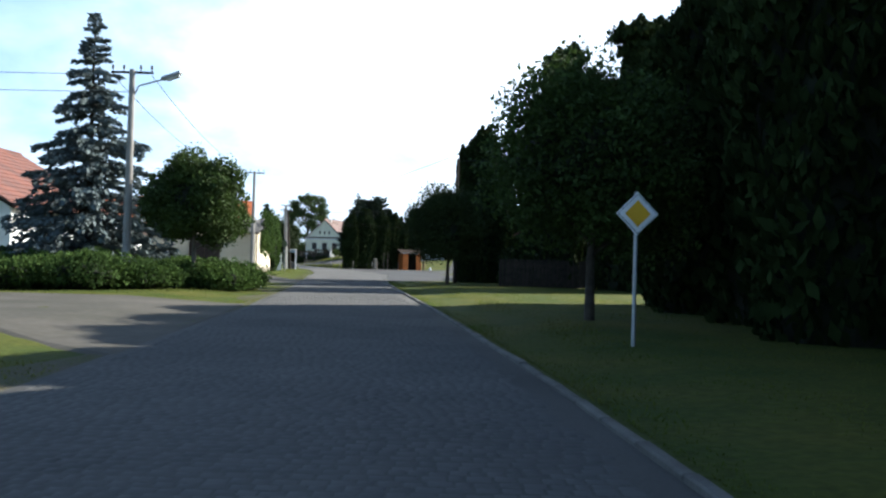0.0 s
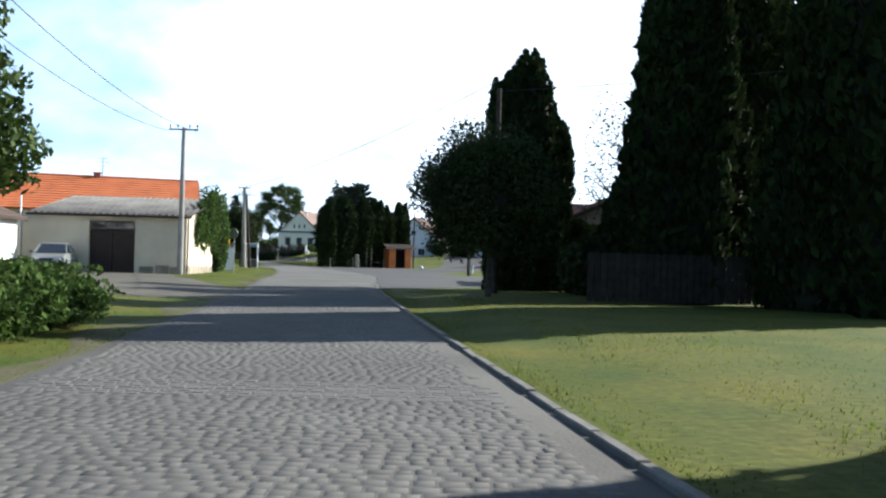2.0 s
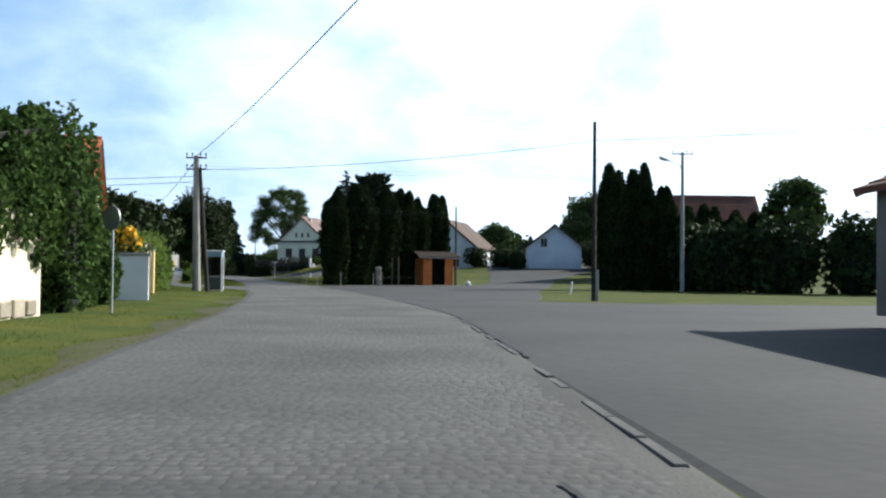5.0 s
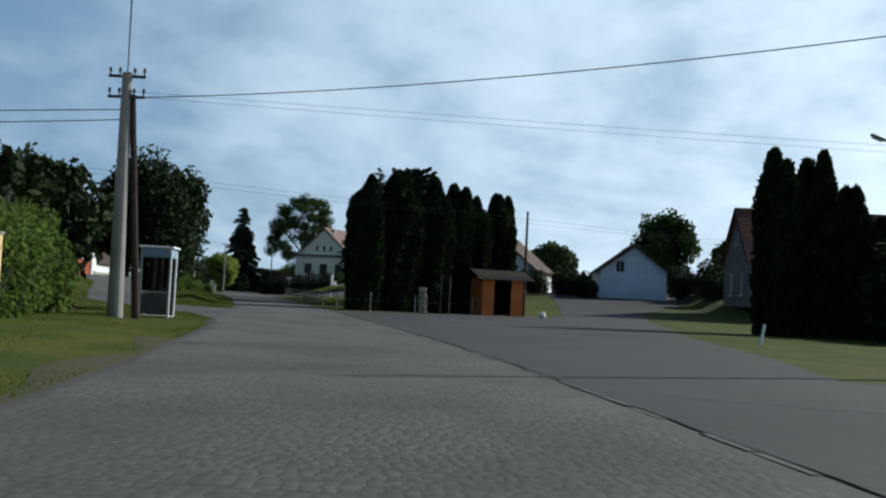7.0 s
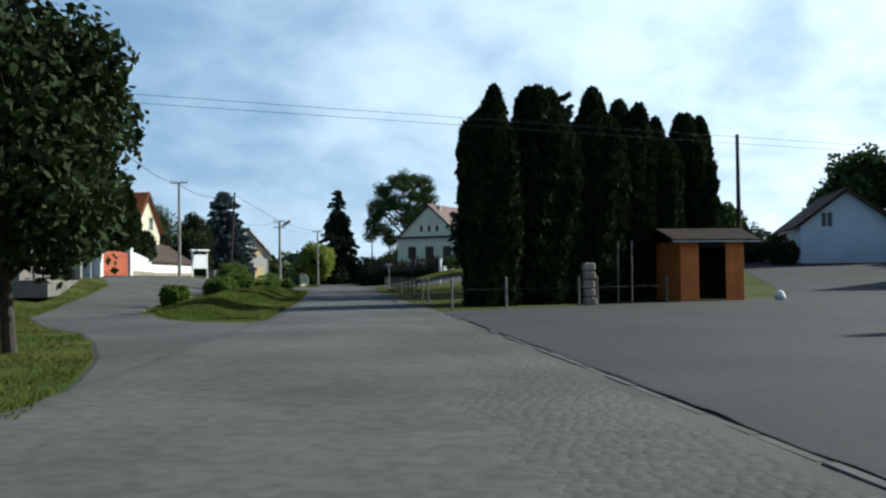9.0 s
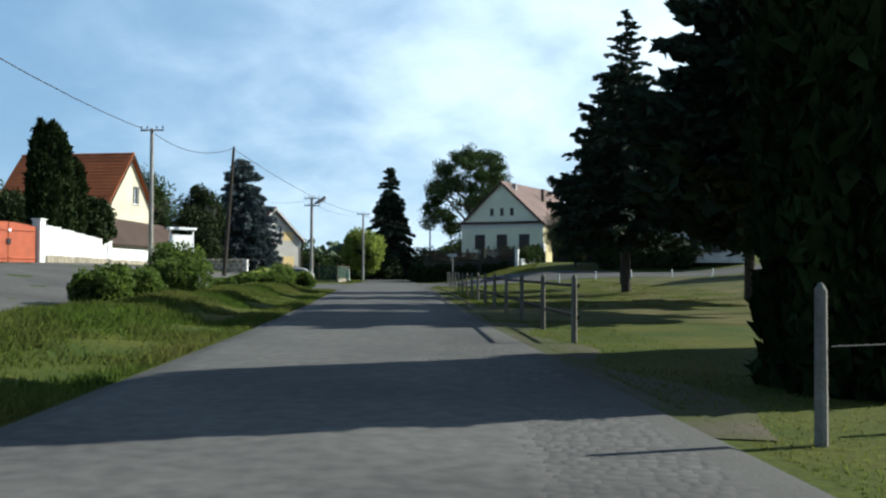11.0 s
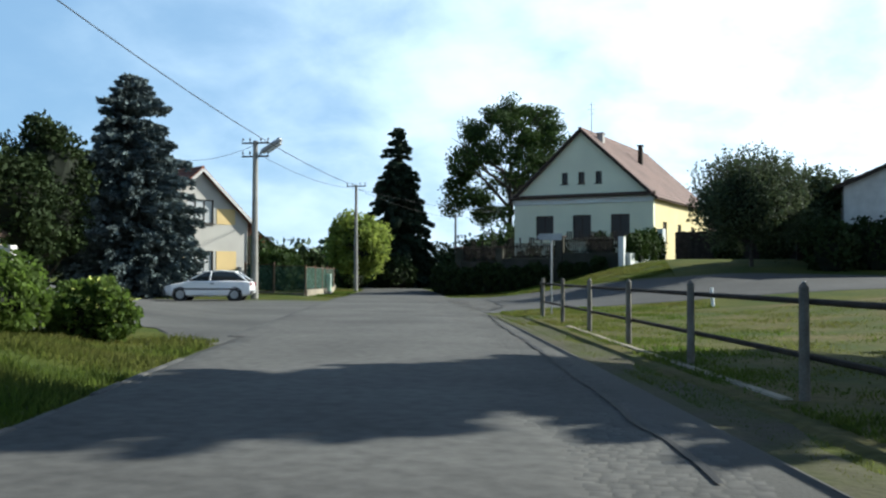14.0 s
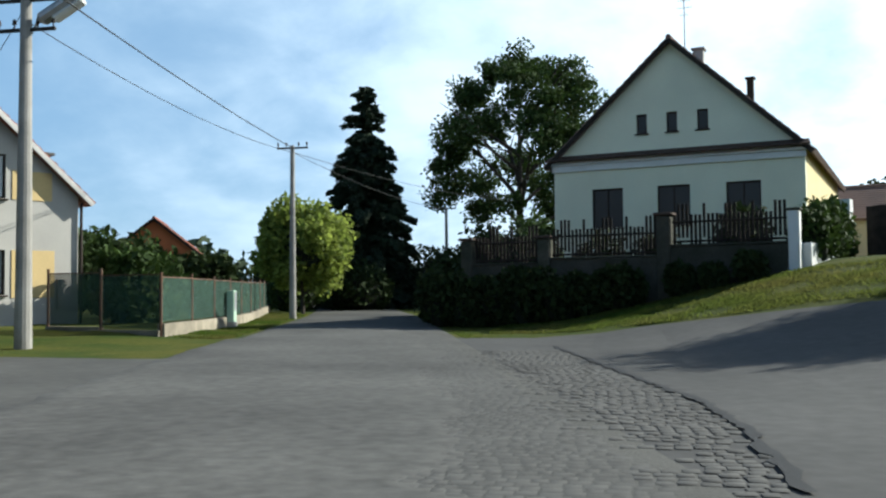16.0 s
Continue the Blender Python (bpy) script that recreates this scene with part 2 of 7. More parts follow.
M_BROWNDOOR = material("brown_door", (0.038, 0.025, 0.019), 0.15, 2.0, 30.0, 0.7, 0.1)
M_GATERED = material("gate_red", (0.36, 0.085, 0.035), 0.15, 2.0, 30.0, 0.65, 0.1, tint=(0.28, 0.065, 0.03))
M_KIOSK = material("orange_plank", (0.60, 0.185, 0.045), 0.18, 1.2, 25.0, 0.75, 0.2, tint=(0.45, 0.13, 0.032), random_amount=0.07)
M_PLASTICWHITE = material("white_paint", (0.78, 0.78, 0.78), 0.04, 1.0, 20.0, 0.5, 0.03)
M_CARWHITE = material("car_paint_white", (0.80, 0.80, 0.80), 0.02, 0.8, 10.0, 0.28, 0.0, spec=0.5)
M_CARSILVER = material("car_paint_silver", (0.24, 0.26, 0.25), 0.03, 0.8, 10.0, 0.3, 0.0, metal=0.4, spec=0.5)
M_RUBBER = material("rubber", (0.02, 0.02, 0.02), 0.1, 3.0, 30.0, 0.9, 0.1)
M_TRIM = material("grey_bumper", (0.09, 0.09, 0.09), 0.08, 3.0, 30.0, 0.7, 0.05)
M_LAMPGLASS = material("lamp_glass", (0.55, 0.55, 0.52), 0.05, 3.0, 20.0, 0.2, 0.0)
M_REDGLASS = material("red_lamp", (0.35, 0.02, 0.02), 0.05, 3.0, 20.0, 0.2, 0.0)
M_SIGNYELLOW = material("sign_yellow", (0.75, 0.42, 0.03), 0.04, 2.0, 20.0, 0.45, 0.0)
M_SIGNBLACK = material("sign_black", (0.02, 0.02, 0.02), 0.04, 2.0, 20.0, 0.5, 0.0)
M_BLUEPAINT = material("blue_paint", (0.22, 0.33, 0.42), 0.08, 2.0, 20.0, 0.5, 0.03)
M_GREENMESH = material("green_mesh", (0.040, 0.085, 0.062), 0.12, 2.0, 80.0, 0.8, 0.1)
gm = M_GREENMESH.node_tree
gm_mix, gm_clear = gm.nodes.new("ShaderNodeMixShader"), gm.nodes.new("ShaderNodeBsdfTransparent")
gm_mix.inputs["Fac"].default_value = 0.56
gm.links.new(gm.nodes["Principled BSDF"].outputs["BSDF"], gm_mix.inputs[1])
gm.links.new(gm_clear.outputs["BSDF"], gm_mix.inputs[2])
gm.links.new(gm_mix.outputs["Shader"], gm.nodes["Material Output"].inputs["Surface"])
M_STONEWALL = material("field_stone", (0.31, 0.27, 0.205), 0.25, 2.0, 20.0, 0.9, 0.5, tint=(0.20, 0.175, 0.13), random_amount=0.2)
M_MOSSWALL = material("mossy_stone", (0.075, 0.068, 0.052), 0.25, 2.0, 20.0, 0.95, 0.5, tint=(0.040, 0.042, 0.028), random_amount=0.3)
M_STAINEDWALL = material("stained_concrete", (0.062, 0.056, 0.046), 0.25, 1.2, 14.0, 0.95, 0.35, tint=(0.032, 0.034, 0.022))
M_BOARD = material("pale_board", (0.58, 0.555, 0.52), 0.1, 2.0, 30.0, 0.8, 0.1)
M_DIRT = material("trodden_dirt", (0.082, 0.072, 0.052), 0.25, 0.9, 14.0, 0.95, 0.6, tint=(0.058, 0.066, 0.022), spec=0.1)
M_HILL = material("far_wood", (0.055, 0.08, 0.045), 0.25, 0.05, 0.5, 0.95, 0.0, tint=(0.075, 0.095, 0.055))
M_GLASS = glass("window_glass")
M_DARKPANE = glass("shuttered_pane", (0.022, 0.018, 0.015), 0.45)
M_CURTAIN = glass("curtained_pane", (0.42, 0.43, 0.43), 0.12)
M_PALEGREEN = material("pale_green_plastic", (0.42, 0.56, 0.42), 0.06, 2.0, 30.0, 0.6, 0.05)
M_RUST = material("rusty_steel", (0.13, 0.065, 0.038), 0.25, 4.0, 40.0, 0.85, 0.2, tint=(0.07, 0.05, 0.04))
M_TAR = material("tar_seam", (0.022, 0.022, 0.022), 0.1, 2.0, 30.0, 0.75, 0.1)
M_CLEAR = clear_glass("booth_glass")
M_FLOWER = material("yellow_flower", (0.75, 0.45, 0.02), 0.1, 3.0, 20.0, 0.7, 0.0, random_amount=0.2, island=True)
M_FLOWERLIME = material("lime_flower", (0.46, 0.50, 0.13), 0.1, 3.0, 20.0, 0.7, 0.0, random_amount=0.2, island=True)
M_FLOWERPALE = material("pale_flower", (0.65, 0.62, 0.40), 0.1, 3.0, 20.0, 0.7, 0.0, random_amount=0.2, island=True)

# ---- building tools ----
rng = np.random.default_rng(7)


def mesh_object(name, verts, faces, mat, parent=None, label="", smooth=False):
    me = bpy.data.meshes.new(name)
    me.from_pydata([tuple(v) for v in verts] if not isinstance(verts, np.ndarray) else verts.tolist(), [],
                   faces.tolist() if isinstance(faces, np.ndarray) else faces)
    if smooth:
        me.polygons.foreach_set("use_smooth", [True] * len(me.polygons))
    me.materials.append(mat)
    me.update()
    ob = new(name, me)
    if parent is not None:
        ob.parent = parent
    if label:
        ob["label"] = label
    return ob


def part(name, bm, mat, parent=None, label="", smooth=False):
    me = bpy.data.meshes.new(name)
    bmesh.ops.recalc_face_normals(bm, faces=bm.faces)
    if smooth:
        for f in bm.faces:
            f.smooth = True
    bm.to_mesh(me)
    bm.free()
    me.materials.append(mat)
    ob = new(name, me)
    if parent is not None:
        ob.parent = parent
    if label:
        ob["label"] = label
    return ob


def thing(name, x, y, z, turn=0.0, label="", category="", group="", kind=""):
    ob = new(name)
    ob.empty_display_size = 0.3
    ob.matrix_world = pose(x, y, z, 0, 0, turn)
    return tagged(ob, label, category, group, kind)


def box(bm, c, s, bevel=0.0, m=None):
    """A box of size s round c, with its edges bevelled."""
    r = bmesh.ops.create_cube(bm, size=1.0)
    bmesh.ops.scale(bm, vec=Vector(s), verts=r["verts"])
    if bevel:
        edges = list({e for v in r["verts"] for e in v.link_edges})
        q = bmesh.ops.bevel(bm, geom=edges, offset=bevel, segments=1, affect="EDGES")
        vs = list({v for f in q["faces"] for v in f.verts} | {v for v in r["verts"] if v.is_valid})
    else:
        vs = r["verts"]
    bmesh.ops.transform(bm, matrix=(m or Matrix()) @ Matrix.Translation(c), verts=vs)
    return vs


def tube(bm, a, b, r1, r2=None, n=10):
    """A tapered round bar from a to b."""
    a, b = Vector(a), Vector(b)
    d = b - a
    m = Matrix.Translation((a + b) / 2) @ d.to_track_quat("Z", "Y").to_matrix().to_4x4()
    return bmesh.ops.create_cone(bm, cap_ends=True, segments=n, radius1=r1, radius2=r1 if r2 is None else r2, depth=d.length, matrix=m)["verts"]


def box_part(name, c, s, mat, parent, label="", bevel=0.01):
    bm = bmesh.new()
    box(bm, c, s, bevel)
    return part(name, bm, mat, parent, label)


def tube_part(name, a, b, r1, r2, mat, parent, label="", n=10):
    bm = bmesh.new()
    tube(bm, a, b, r1, r2, n)
    return part(name, bm, mat, parent, label, smooth=False)


def polyline(name, pts, r, mat, parent=None, label=""):
    cu = bpy.data.curves.new(name, "CURVE")
    cu.dimensions, cu.bevel_depth, cu.bevel_resolution = "3D", r, 1
    sp = cu.splines.new("POLY")
    sp.points.add(len(pts) - 1)
    for p, q in zip(sp.points, pts):
        p.co = (*q, 1)
    cu.materials.append(mat)
    dg = new(name, cu)
    me = bpy.data.meshes.new_from_object(dg.evaluated_get(bpy.context.evaluated_depsgraph_get()))
    bpy.data.objects.remove(dg)
    ob = new(name, me)
    if parent is not None:
        ob.parent = parent
    if label:
        ob["label"] = label
    return ob


def interp(x, xs, ys):
    return float(np.interp(x, xs, ys))


def step(x, a, b):
    t = np.clip((x - a) / (b - a), 0, 1)
    return t * t * (3 - 2 * t)


# the road's two edges along y
ROAD_Y = [-60, 0, 10, 24, 41, 58, 71, 83, 94, 104, 115, 125, 133, 150, 155, 161, 170, 183, 190, 200, 212, 226, 242, 258, 275, 300]
ROAD_L = [2.5, -3.3, -3.9, -4.9, -6.5, -8.4, -10, -11.2, -12.7, -14.4, -16.4, -18.4, -20.2, -24.2, -25.5, -27, -29.4, -32.8, -34.5, -37, -39.9, -43.2, -47.0, -51.5, -57.5, -69]
ROAD_R = [7.5, 1.8, 1.1, -.2, -2.0, -3.6, -4.1, -4.7, -6.4, -8.3, -10.7, -13, -14.8, -19.2, -20.4, -21.9, -24, -26.9, -28.5, -31, -34, -37.5, -41.5, -46.2, -52.5, -64]


def land(x, y):
    """Height of the ground, as arrays."""
    x, y = np.asarray(x, float), np.asarray(y, float)
    xl, xr = np.interp(y, ROAD_Y, ROAD_L), np.interp(y, ROAD_Y, ROAD_R)
    dl, dr = xl - x, x - xr
    h = 0.12 * step(dl, 1.0, 3.0) * (1 - step(y, 105, 112)) + 0.10 * step(dr, 1.0, 2.2) * (1 - step(y, 56, 60))
    h = h + 1.5 * step(dl, 1.5, 12.0) * step(y, 126, 168) * (1 - step(y, 192, 208))
    h = h + 0.42 * step(dl, 1.0, 2.6) * (1 - step(dl, 3.2, 5.0)) * step(y, 129, 137) * (1 - step(y, 178, 186))
    h = h + 0.8 * step(dl, 24, 60) * step(y, 100, 150)
    h = h + 0.85 * step(dr, 3.0, 18.0) * step(y, 148, 185) * (1 - step(y, 196, 214))
    h = h + 2.2 * step(dr, 1.5, 14.0) * step(y, 196, 226)
    h = h + 1.3 * step(y, 148, 190) * step(x, -12, 4)
    h = h + 0.3 * step(dl, 9.6, 12.5) * step(y, 128, 138) * (1 - step(y, 150, 160))
    h = h + 0.9 * step(y, 151, 163) * step(x, 14.5, 17)
    h = h + 0.25 * step(dl, 1.0, 4.0) * step(y, 214, 222)
    far = np.maximum(np.hypot(x, y - 110) - 330, 0)
    h = h + 16.0 * (1 - np.exp(-far / 500)) * (0.7 + 0.3 * np.sin(x * 0.004 + 1.0) * np.cos(y * 0.003))
    return h


def land1(x, y):
    return float(land(x, y))


def fast_mesh(name, verts, quads, mat, parent=None, label=""):
    me = bpy.data.meshes.new(name)
    nv, nf = len(verts), len(quads)
    me.vertices.add(nv)
    me.vertices.foreach_set("co", np.asarray(verts, np.float32).ravel())
    corners = len(quads[0])
    me.loops.add(nf * corners)
    me.loops.foreach_set("vertex_index", np.asarray(quads, np.int32).ravel())
    me.polygons.add(nf)
    me.polygons.foreach_set("loop_start", np.arange(0, nf * corners, corners, dtype=np.int32))
    me.update(calc_edges=True)
    me.validate()
    me.materials.append(mat)
    ob = new(name, me)
    if parent is not None:
        ob.parent = parent
    if label:
        ob["label"] = label
    return ob


def grid_quads(nx, ny):
    i, j = np.meshgrid(np.arange(nx - 1), np.arange(ny - 1), indexing="ij")
    a = (i * ny + j).ravel()
    return np.stack([a, a + ny, a + ny + 1, a + 1], 1)


# ---- ground and roads ----
out = np.cumsum(4 * 1.22 ** np.arange(30))
gx = np.concatenate([-100 - out[::-1], np.arange(-100, 61, 1.0), 60 + out])
gy = np.concatenate([-40 - out[::-1], np.arange(-40, 301, 1.0), 300 + out])
GX, GY = np.meshgrid(gx, gy, indexing="ij")
rough_land = land(GX, GY) + 0.03 * (np.sin(GX * 1.9 + GY * 0.7) * np.cos(GY * 1.3 - GX * 0.4)) * (np.interp(GY, ROAD_Y, ROAD_L) - GX > 2.5)
ground = fast_mesh("ground", np.stack([GX, GY, rough_land], -1).reshape(-1, 3), grid_quads(len(gx), len(gy)), M_GRASS)
tagged(ground, "mown green and straw-coloured village grass", "ground", kind="structure")


def strip(name, ys, left, right, lift, mat, label, category, across=8, feather=()):
    """A paved strip between two edges, laid on the ground."""
    u = np.linspace(0, 1, across)
    X = np.asarray(left)[:, None] * (1 - u) + np.asarray(right)[:, None] * u
    X = np.concatenate([X[:, :1] - 0.2, X, X[:, -1:] + 0.2], 1)
    Y = np.repeat(np.asarray(ys)[:, None], across + 2, 1)
    Z = land(X, Y) + lift
    Z[:, 0] -= lift + 0.03
    Z[:, -1] -= lift + 0.03
    for k, drop in enumerate(feather):
        Z[:, -2 - k] -= drop
    ob = fast_mesh(name, np.stack([X, Y, Z], -1).reshape(-1, 3), grid_quads(len(ys), across + 2)[:, ::-1], mat)
    return tagged(ob, label, category, kind="structure")


def sheet(name, outline, lift, mat, label, category, cell=1.5):
    """A paved area inside an outline, laid on the ground."""
    bm = bmesh.new()
    f = bm.faces.new([bm.verts.new((x, y, 0)) for x, y in outline])
    xs, ys = [p[0] for p in outline], [p[1] for p in outline]
    for axis, lo, hi in ((0, min(xs), max(xs)), (1, min(ys), max(ys))):
        for k in np.arange(lo + cell, hi, cell):
            co, no = [0, 0, 0], [0, 0, 0]
            co[axis], no[axis] = k, 1
            bmesh.ops.bisect_plane(bm, geom=bm.verts[:] + bm.edges[:] + bm.faces[:], plane_co=co, plane_no=no)
    for v in bm.verts:
        v.co.z = land1(v.co.x, v.co.y) + lift
    bmesh.ops.recalc_face_normals(bm, faces=bm.faces)
    if sum(f.normal.z for f in bm.faces) < 0:
        bmesh.ops.reverse_faces(bm, faces=bm.faces)
    border = [e for e in bm.edges if e.is_boundary]
    push = {}
    for e in border:
        d = e.verts[1].co - e.verts[0].co
        side = Vector((-d.y, d.x, 0)).normalized()
        if side.dot((e.verts[0].co + e.verts[1].co) / 2 - e.link_faces[0].calc_center_median()) < 0:
            side = -side
        for v in e.verts:
            key = (round(v.co.x, 4), round(v.co.y, 4))
            push[key] = push.get(key, Vector()) + side
    rim = bmesh.ops.extrude_edge_only(bm, edges=border)
    for v in [q for q in rim["geom"] if isinstance(q, bmesh.types.BMVert)]:
        v.co += push[(round(v.co.x, 4), round(v.co.y, 4))].normalized() * 0.2
        v.co.z = land1(v.co.x, v.co.y) - 0.03
    me = bpy.data.meshes.new(name)
    bm.to_mesh(me)
    bm.free()
    me.materials.append(mat)
    return tagged(new(name, me), label, category, kind="structure")


ry = np.arange(-45, 298, 1.0)
road = strip("road", ry, np.interp(ry, ROAD_Y, ROAD_L), np.interp(ry, ROAD_Y, ROAD_R), 0.03, M_ROADBED, "worn grey village road paved with granite setts", "road")
sheet("square", [(-3.4, 59.5), (-1.2, 63.3), (4.9, 72.5), (14, 82), (45, 99), (45, 112), (30, 103), (12, 95), (2.6, 95.2), (-1, 96.7), (0.2, 104), (1.5, 118), (5, 140), (8, 160), (18, 180),
                         (22, 192), (4, 196), (2, 180), (1.5, 165), (0.5, 152), (-1.6, 146.5), (-7, 142), (-12, 137.5), (-15.2, 133.5), (-13, 125), (-10.7, 115),
                         (-8.3, 104), (-6.4, 94), (-4.7, 83), (-4.1, 71)], 0.022, M_ASPHALT, "dark patched asphalt of the village square", "pavement")
side_street = sheet("side_street", [(-14.9, 109), (-15.5, 110.4), (-16.5, 113), (-17.8, 116), (-19.9, 119.9), (-21.7, 122.8), (-23.8, 125), (-27.5, 130.5), (-31.2, 140), (-34.6, 150), (-40.5, 160.2), (-41.1, 167.5), (-41.3, 178), (-41.6, 184),
                                    (-42.5, 190), (-46, 197), (-51, 206), (-52, 213), (-48, 213), (-41, 211.9), (-38.8, 212), (-36.4, 200), (-33.9, 190), (-33.1, 186.5), (-33.4, 184.2), (-34.6, 185.6), (-35.4, 186.9),
                                    (-36.4, 188.3), (-37.3, 188.4), (-37.5, 186.5), (-36.4, 180), (-34, 169), (-31.3, 157), (-29.2, 147), (-27.3, 138.5), (-25.3, 133.6), (-22.9, 129.6), (-20.8, 127.4), (-19.2, 126.9),
                                    (-17.6, 125), (-15.6, 115)], 0.024, M_OLDASPHALT,
                    "grey asphalt side street round a grass island", "road")
hill_road = sheet("hill_road", [(-32, 199.9), (-30.6, 199.6), (-29.9, 202.0), (-28.4, 204.2), (-26, 204.5), (-14, 203.5), (2, 208), (20, 211), (20, 217), (0, 214.5), (-14, 211.5), (-24, 214), (-31, 219), (-36.8, 219.6), (-35, 212)], 0.026, M_LANE,
                  "grey asphalt lane climbing between lawn and garden wall", "road")
dy = np.arange(136, 199, 0.8)
strip("dirt_edge", dy, np.interp(dy, ROAD_Y, ROAD_R) - 0.05, np.interp(dy, ROAD_Y, ROAD_R) + 0.75 + 0.3 * np.sin(dy * 1.1), 0.012, M_DIRT, "worn dirt edge between road and grass", "ground", 4)
dy2 = np.arange(2, 100, 0.8)
strip("dirt_edge", dy2, np.interp(dy2, ROAD_Y, ROAD_L) - 0.6 - 0.35 * np.sin(dy2 * 0.9), np.interp(dy2, ROAD_Y, ROAD_L) + 0.05, 0.012, M_DIRT, "worn dirt edge between grass and road", "ground", 4)
oy = np.arange(98, 226, 0.25)
o_left, o_right = np.interp(oy, ROAD_Y, ROAD_L), np.interp(oy, ROAD_Y, ROAD_R)
o_rough = np.random.default_rng(8).normal(size=len(oy))
o_share = 0.76 + np.interp(oy, (140, 185), (0, 0.05)) + 0.05 * np.sin(oy * 0.21) + 0.03 * np.sin(oy * 0.83 + 1) + 0.015 * np.sin(oy * 2.3) + 0.015 * np.convolve(o_rough, (0.3, 0.7, 0.3), "same")
o_edge = o_left + 0.15 - 0.38 * (((oy > 109) & (oy < 127.5)) | ((oy > 186) & (oy < 219))) + 0.05 * np.convolve(np.random.default_rng(9).normal(size=len(oy)), (0.3, 0.6, 0.3), "same")
o_share = o_share * np.clip((oy - 97.5) / 11, 0, 1) ** 0.6
strip("asphalt_overlay", oy, o_edge, o_left + (o_right - o_left) * o_share, 0.042, M_OVERLAY, "thin worn asphalt laid over the old setts", "road", 16, feather=(0.012, 0.009, 0.006, 0.004, 0.002))
paddock = sheet("paddock", [(-19.2, 152), (-22.4, 166), (-25.4, 180), (-28.1, 192), (-29.2, 197.3), (-26, 199.6), (-14, 199.0), (-3, 200), (-3, 156), (-10, 152)], 0.03, M_DRYGRASS, "dry olive grass of the fenced paddock", "ground")
layby = sheet("layby", [(-3.95, 11.5), (-5.2, 25), (-8.5, 25.5), (-14, 25), (-25, 22), (-25, 15), (-12, 18), (-6.5, 14)], 0.03, M_GRAVEL, "trodden gravel lay-by beside the road", "pavement")
yard = sheet("garage_yard", [(-7.4, 49.5), (-8.2, 55), (-9.6, 58.6), (-13.6, 66.8), (-14.6, 71), (-25, 71.8), (-25, 60), (-17, 54), (-12, 48.5), (-9.2, 47)], 0.03, M_GRAVEL, "gravel yard in front of a garage", "pavement")


def loose_setts(xs, ys):
    """The setts of one short stretch, each a piece of its own."""
    kinds = []
    for k in range(4):
        bm = bmesh.new()
        box(bm, (0, 0, -0.02), (0.114 + 0.006 * k, 0.120 - 0.005 * k, 0.06), 0.008)
        me = bpy.data.meshes.new("sett")
        bm.to_mesh(me)
        bm.free()
        me.materials.append(M_SETT)
        kinds.append(me)
    rnd = random.Random(8)
    for x, y in zip(xs, ys):
        o = new("sett", kinds[rnd.randrange(4)])
        o.parent = road
        o.matrix_local = pose(x, y, 0.0225 + rnd.uniform(0, 0.003), rnd.uniform(-1, 1), rnd.uniform(-1, 1), rnd.uniform(-3, 3))


def setts():
    """Granite setts in courses across the road, worn and uneven."""
    ys = -4 + np.cumsum(rng.uniform(0.108, 0.150, 1800))
    ys = ys[ys < 226]
    xs_all, ys_all, half = [], [], []
    for k, y in enumerate(ys):
        a, b = np.interp(y, ROAD_Y, ROAD_L) + 0.12, np.interp(y, ROAD_Y, ROAD_R) - 0.1
        w = rng.uniform(0.095, 0.165, 80)
        edge = a + rng.uniform(-0.05, 0.05) + np.concatenate([[0.0], np.cumsum(w)])
        n = int(np.searchsorted(edge, b)) - 1
        x = (edge[:n] + edge[1:n + 1]) / 2
        half.append(np.diff(edge)[:n - 1] / 2 - 0.005)
        xs_all.append(x[:-1])
        ys_all.append(np.full(n - 1, y) + 0.05 * np.sin(x[:-1] * 1.1 + 0.4 * np.sin(y * 0.35)))
    x, y = np.concatenate(xs_all), np.concatenate(ys_all)
    y = y + rng.normal(size=len(x)) * 0.012
    near = (y > 30.0) & (y < 31.0)
    loose_setts(x[near], y[near])
    half = np.concatenate(half)[~near]
    x, y = x[~near], y[~near]
    n = len(x)
    hx, hy = half * rng.uniform(0.9, 1.0, n), rng.uniform(0.050, 0.061, n)
    relief = np.where(y < 60, 0.55, 0.14)
    top = 0.031 + relief * rng.uniform(0.001, 0.005, n)
    sx, sy = np.array([-1, 1, 1, -1]), np.array([-1, -1, 1, 1])
    V = np.zeros((n, 8, 3))
    V[:, :4, 0], V[:, :4, 1], V[:, :4, 2] = x[:, None] + sx * hx[:, None], y[:, None] + sy * hy[:, None], (0.0305 - 0.004 * relief)[:, None]
    ins = 0.90
    V[:, 4:, 0], V[:, 4:, 1] = x[:, None] + sx * hx[:, None] * ins, y[:, None] + sy * hy[:, None] * ins
    V[:, 4:, 2] = top[:, None] + relief[:, None] * rng.uniform(-0.003, 0.003, (n, 4))
    q = np.array([[4, 5, 6, 7], [0, 1, 5, 4], [1, 2, 6, 5], [3, 0, 4, 7]])
    Q = (np.arange(n)[:, None, None] * 8 + q).reshape(-1, 4)
    Q = Q.reshape(n, 4, 4)
    first = y < 62
    for name, sel, mat in (("paving_setts", first, M_SETT), ("worn_setts", ~first, M_WORN)):
        m = int(sel.sum())
        ob = fast_mesh(name, V[sel].reshape(-1, 3), (np.arange(m)[:, None, None] * 8 + q).reshape(-1, 4), mat, road)
        tagged(ob, "worn grey granite setts", "", kind="stuff")


setts()


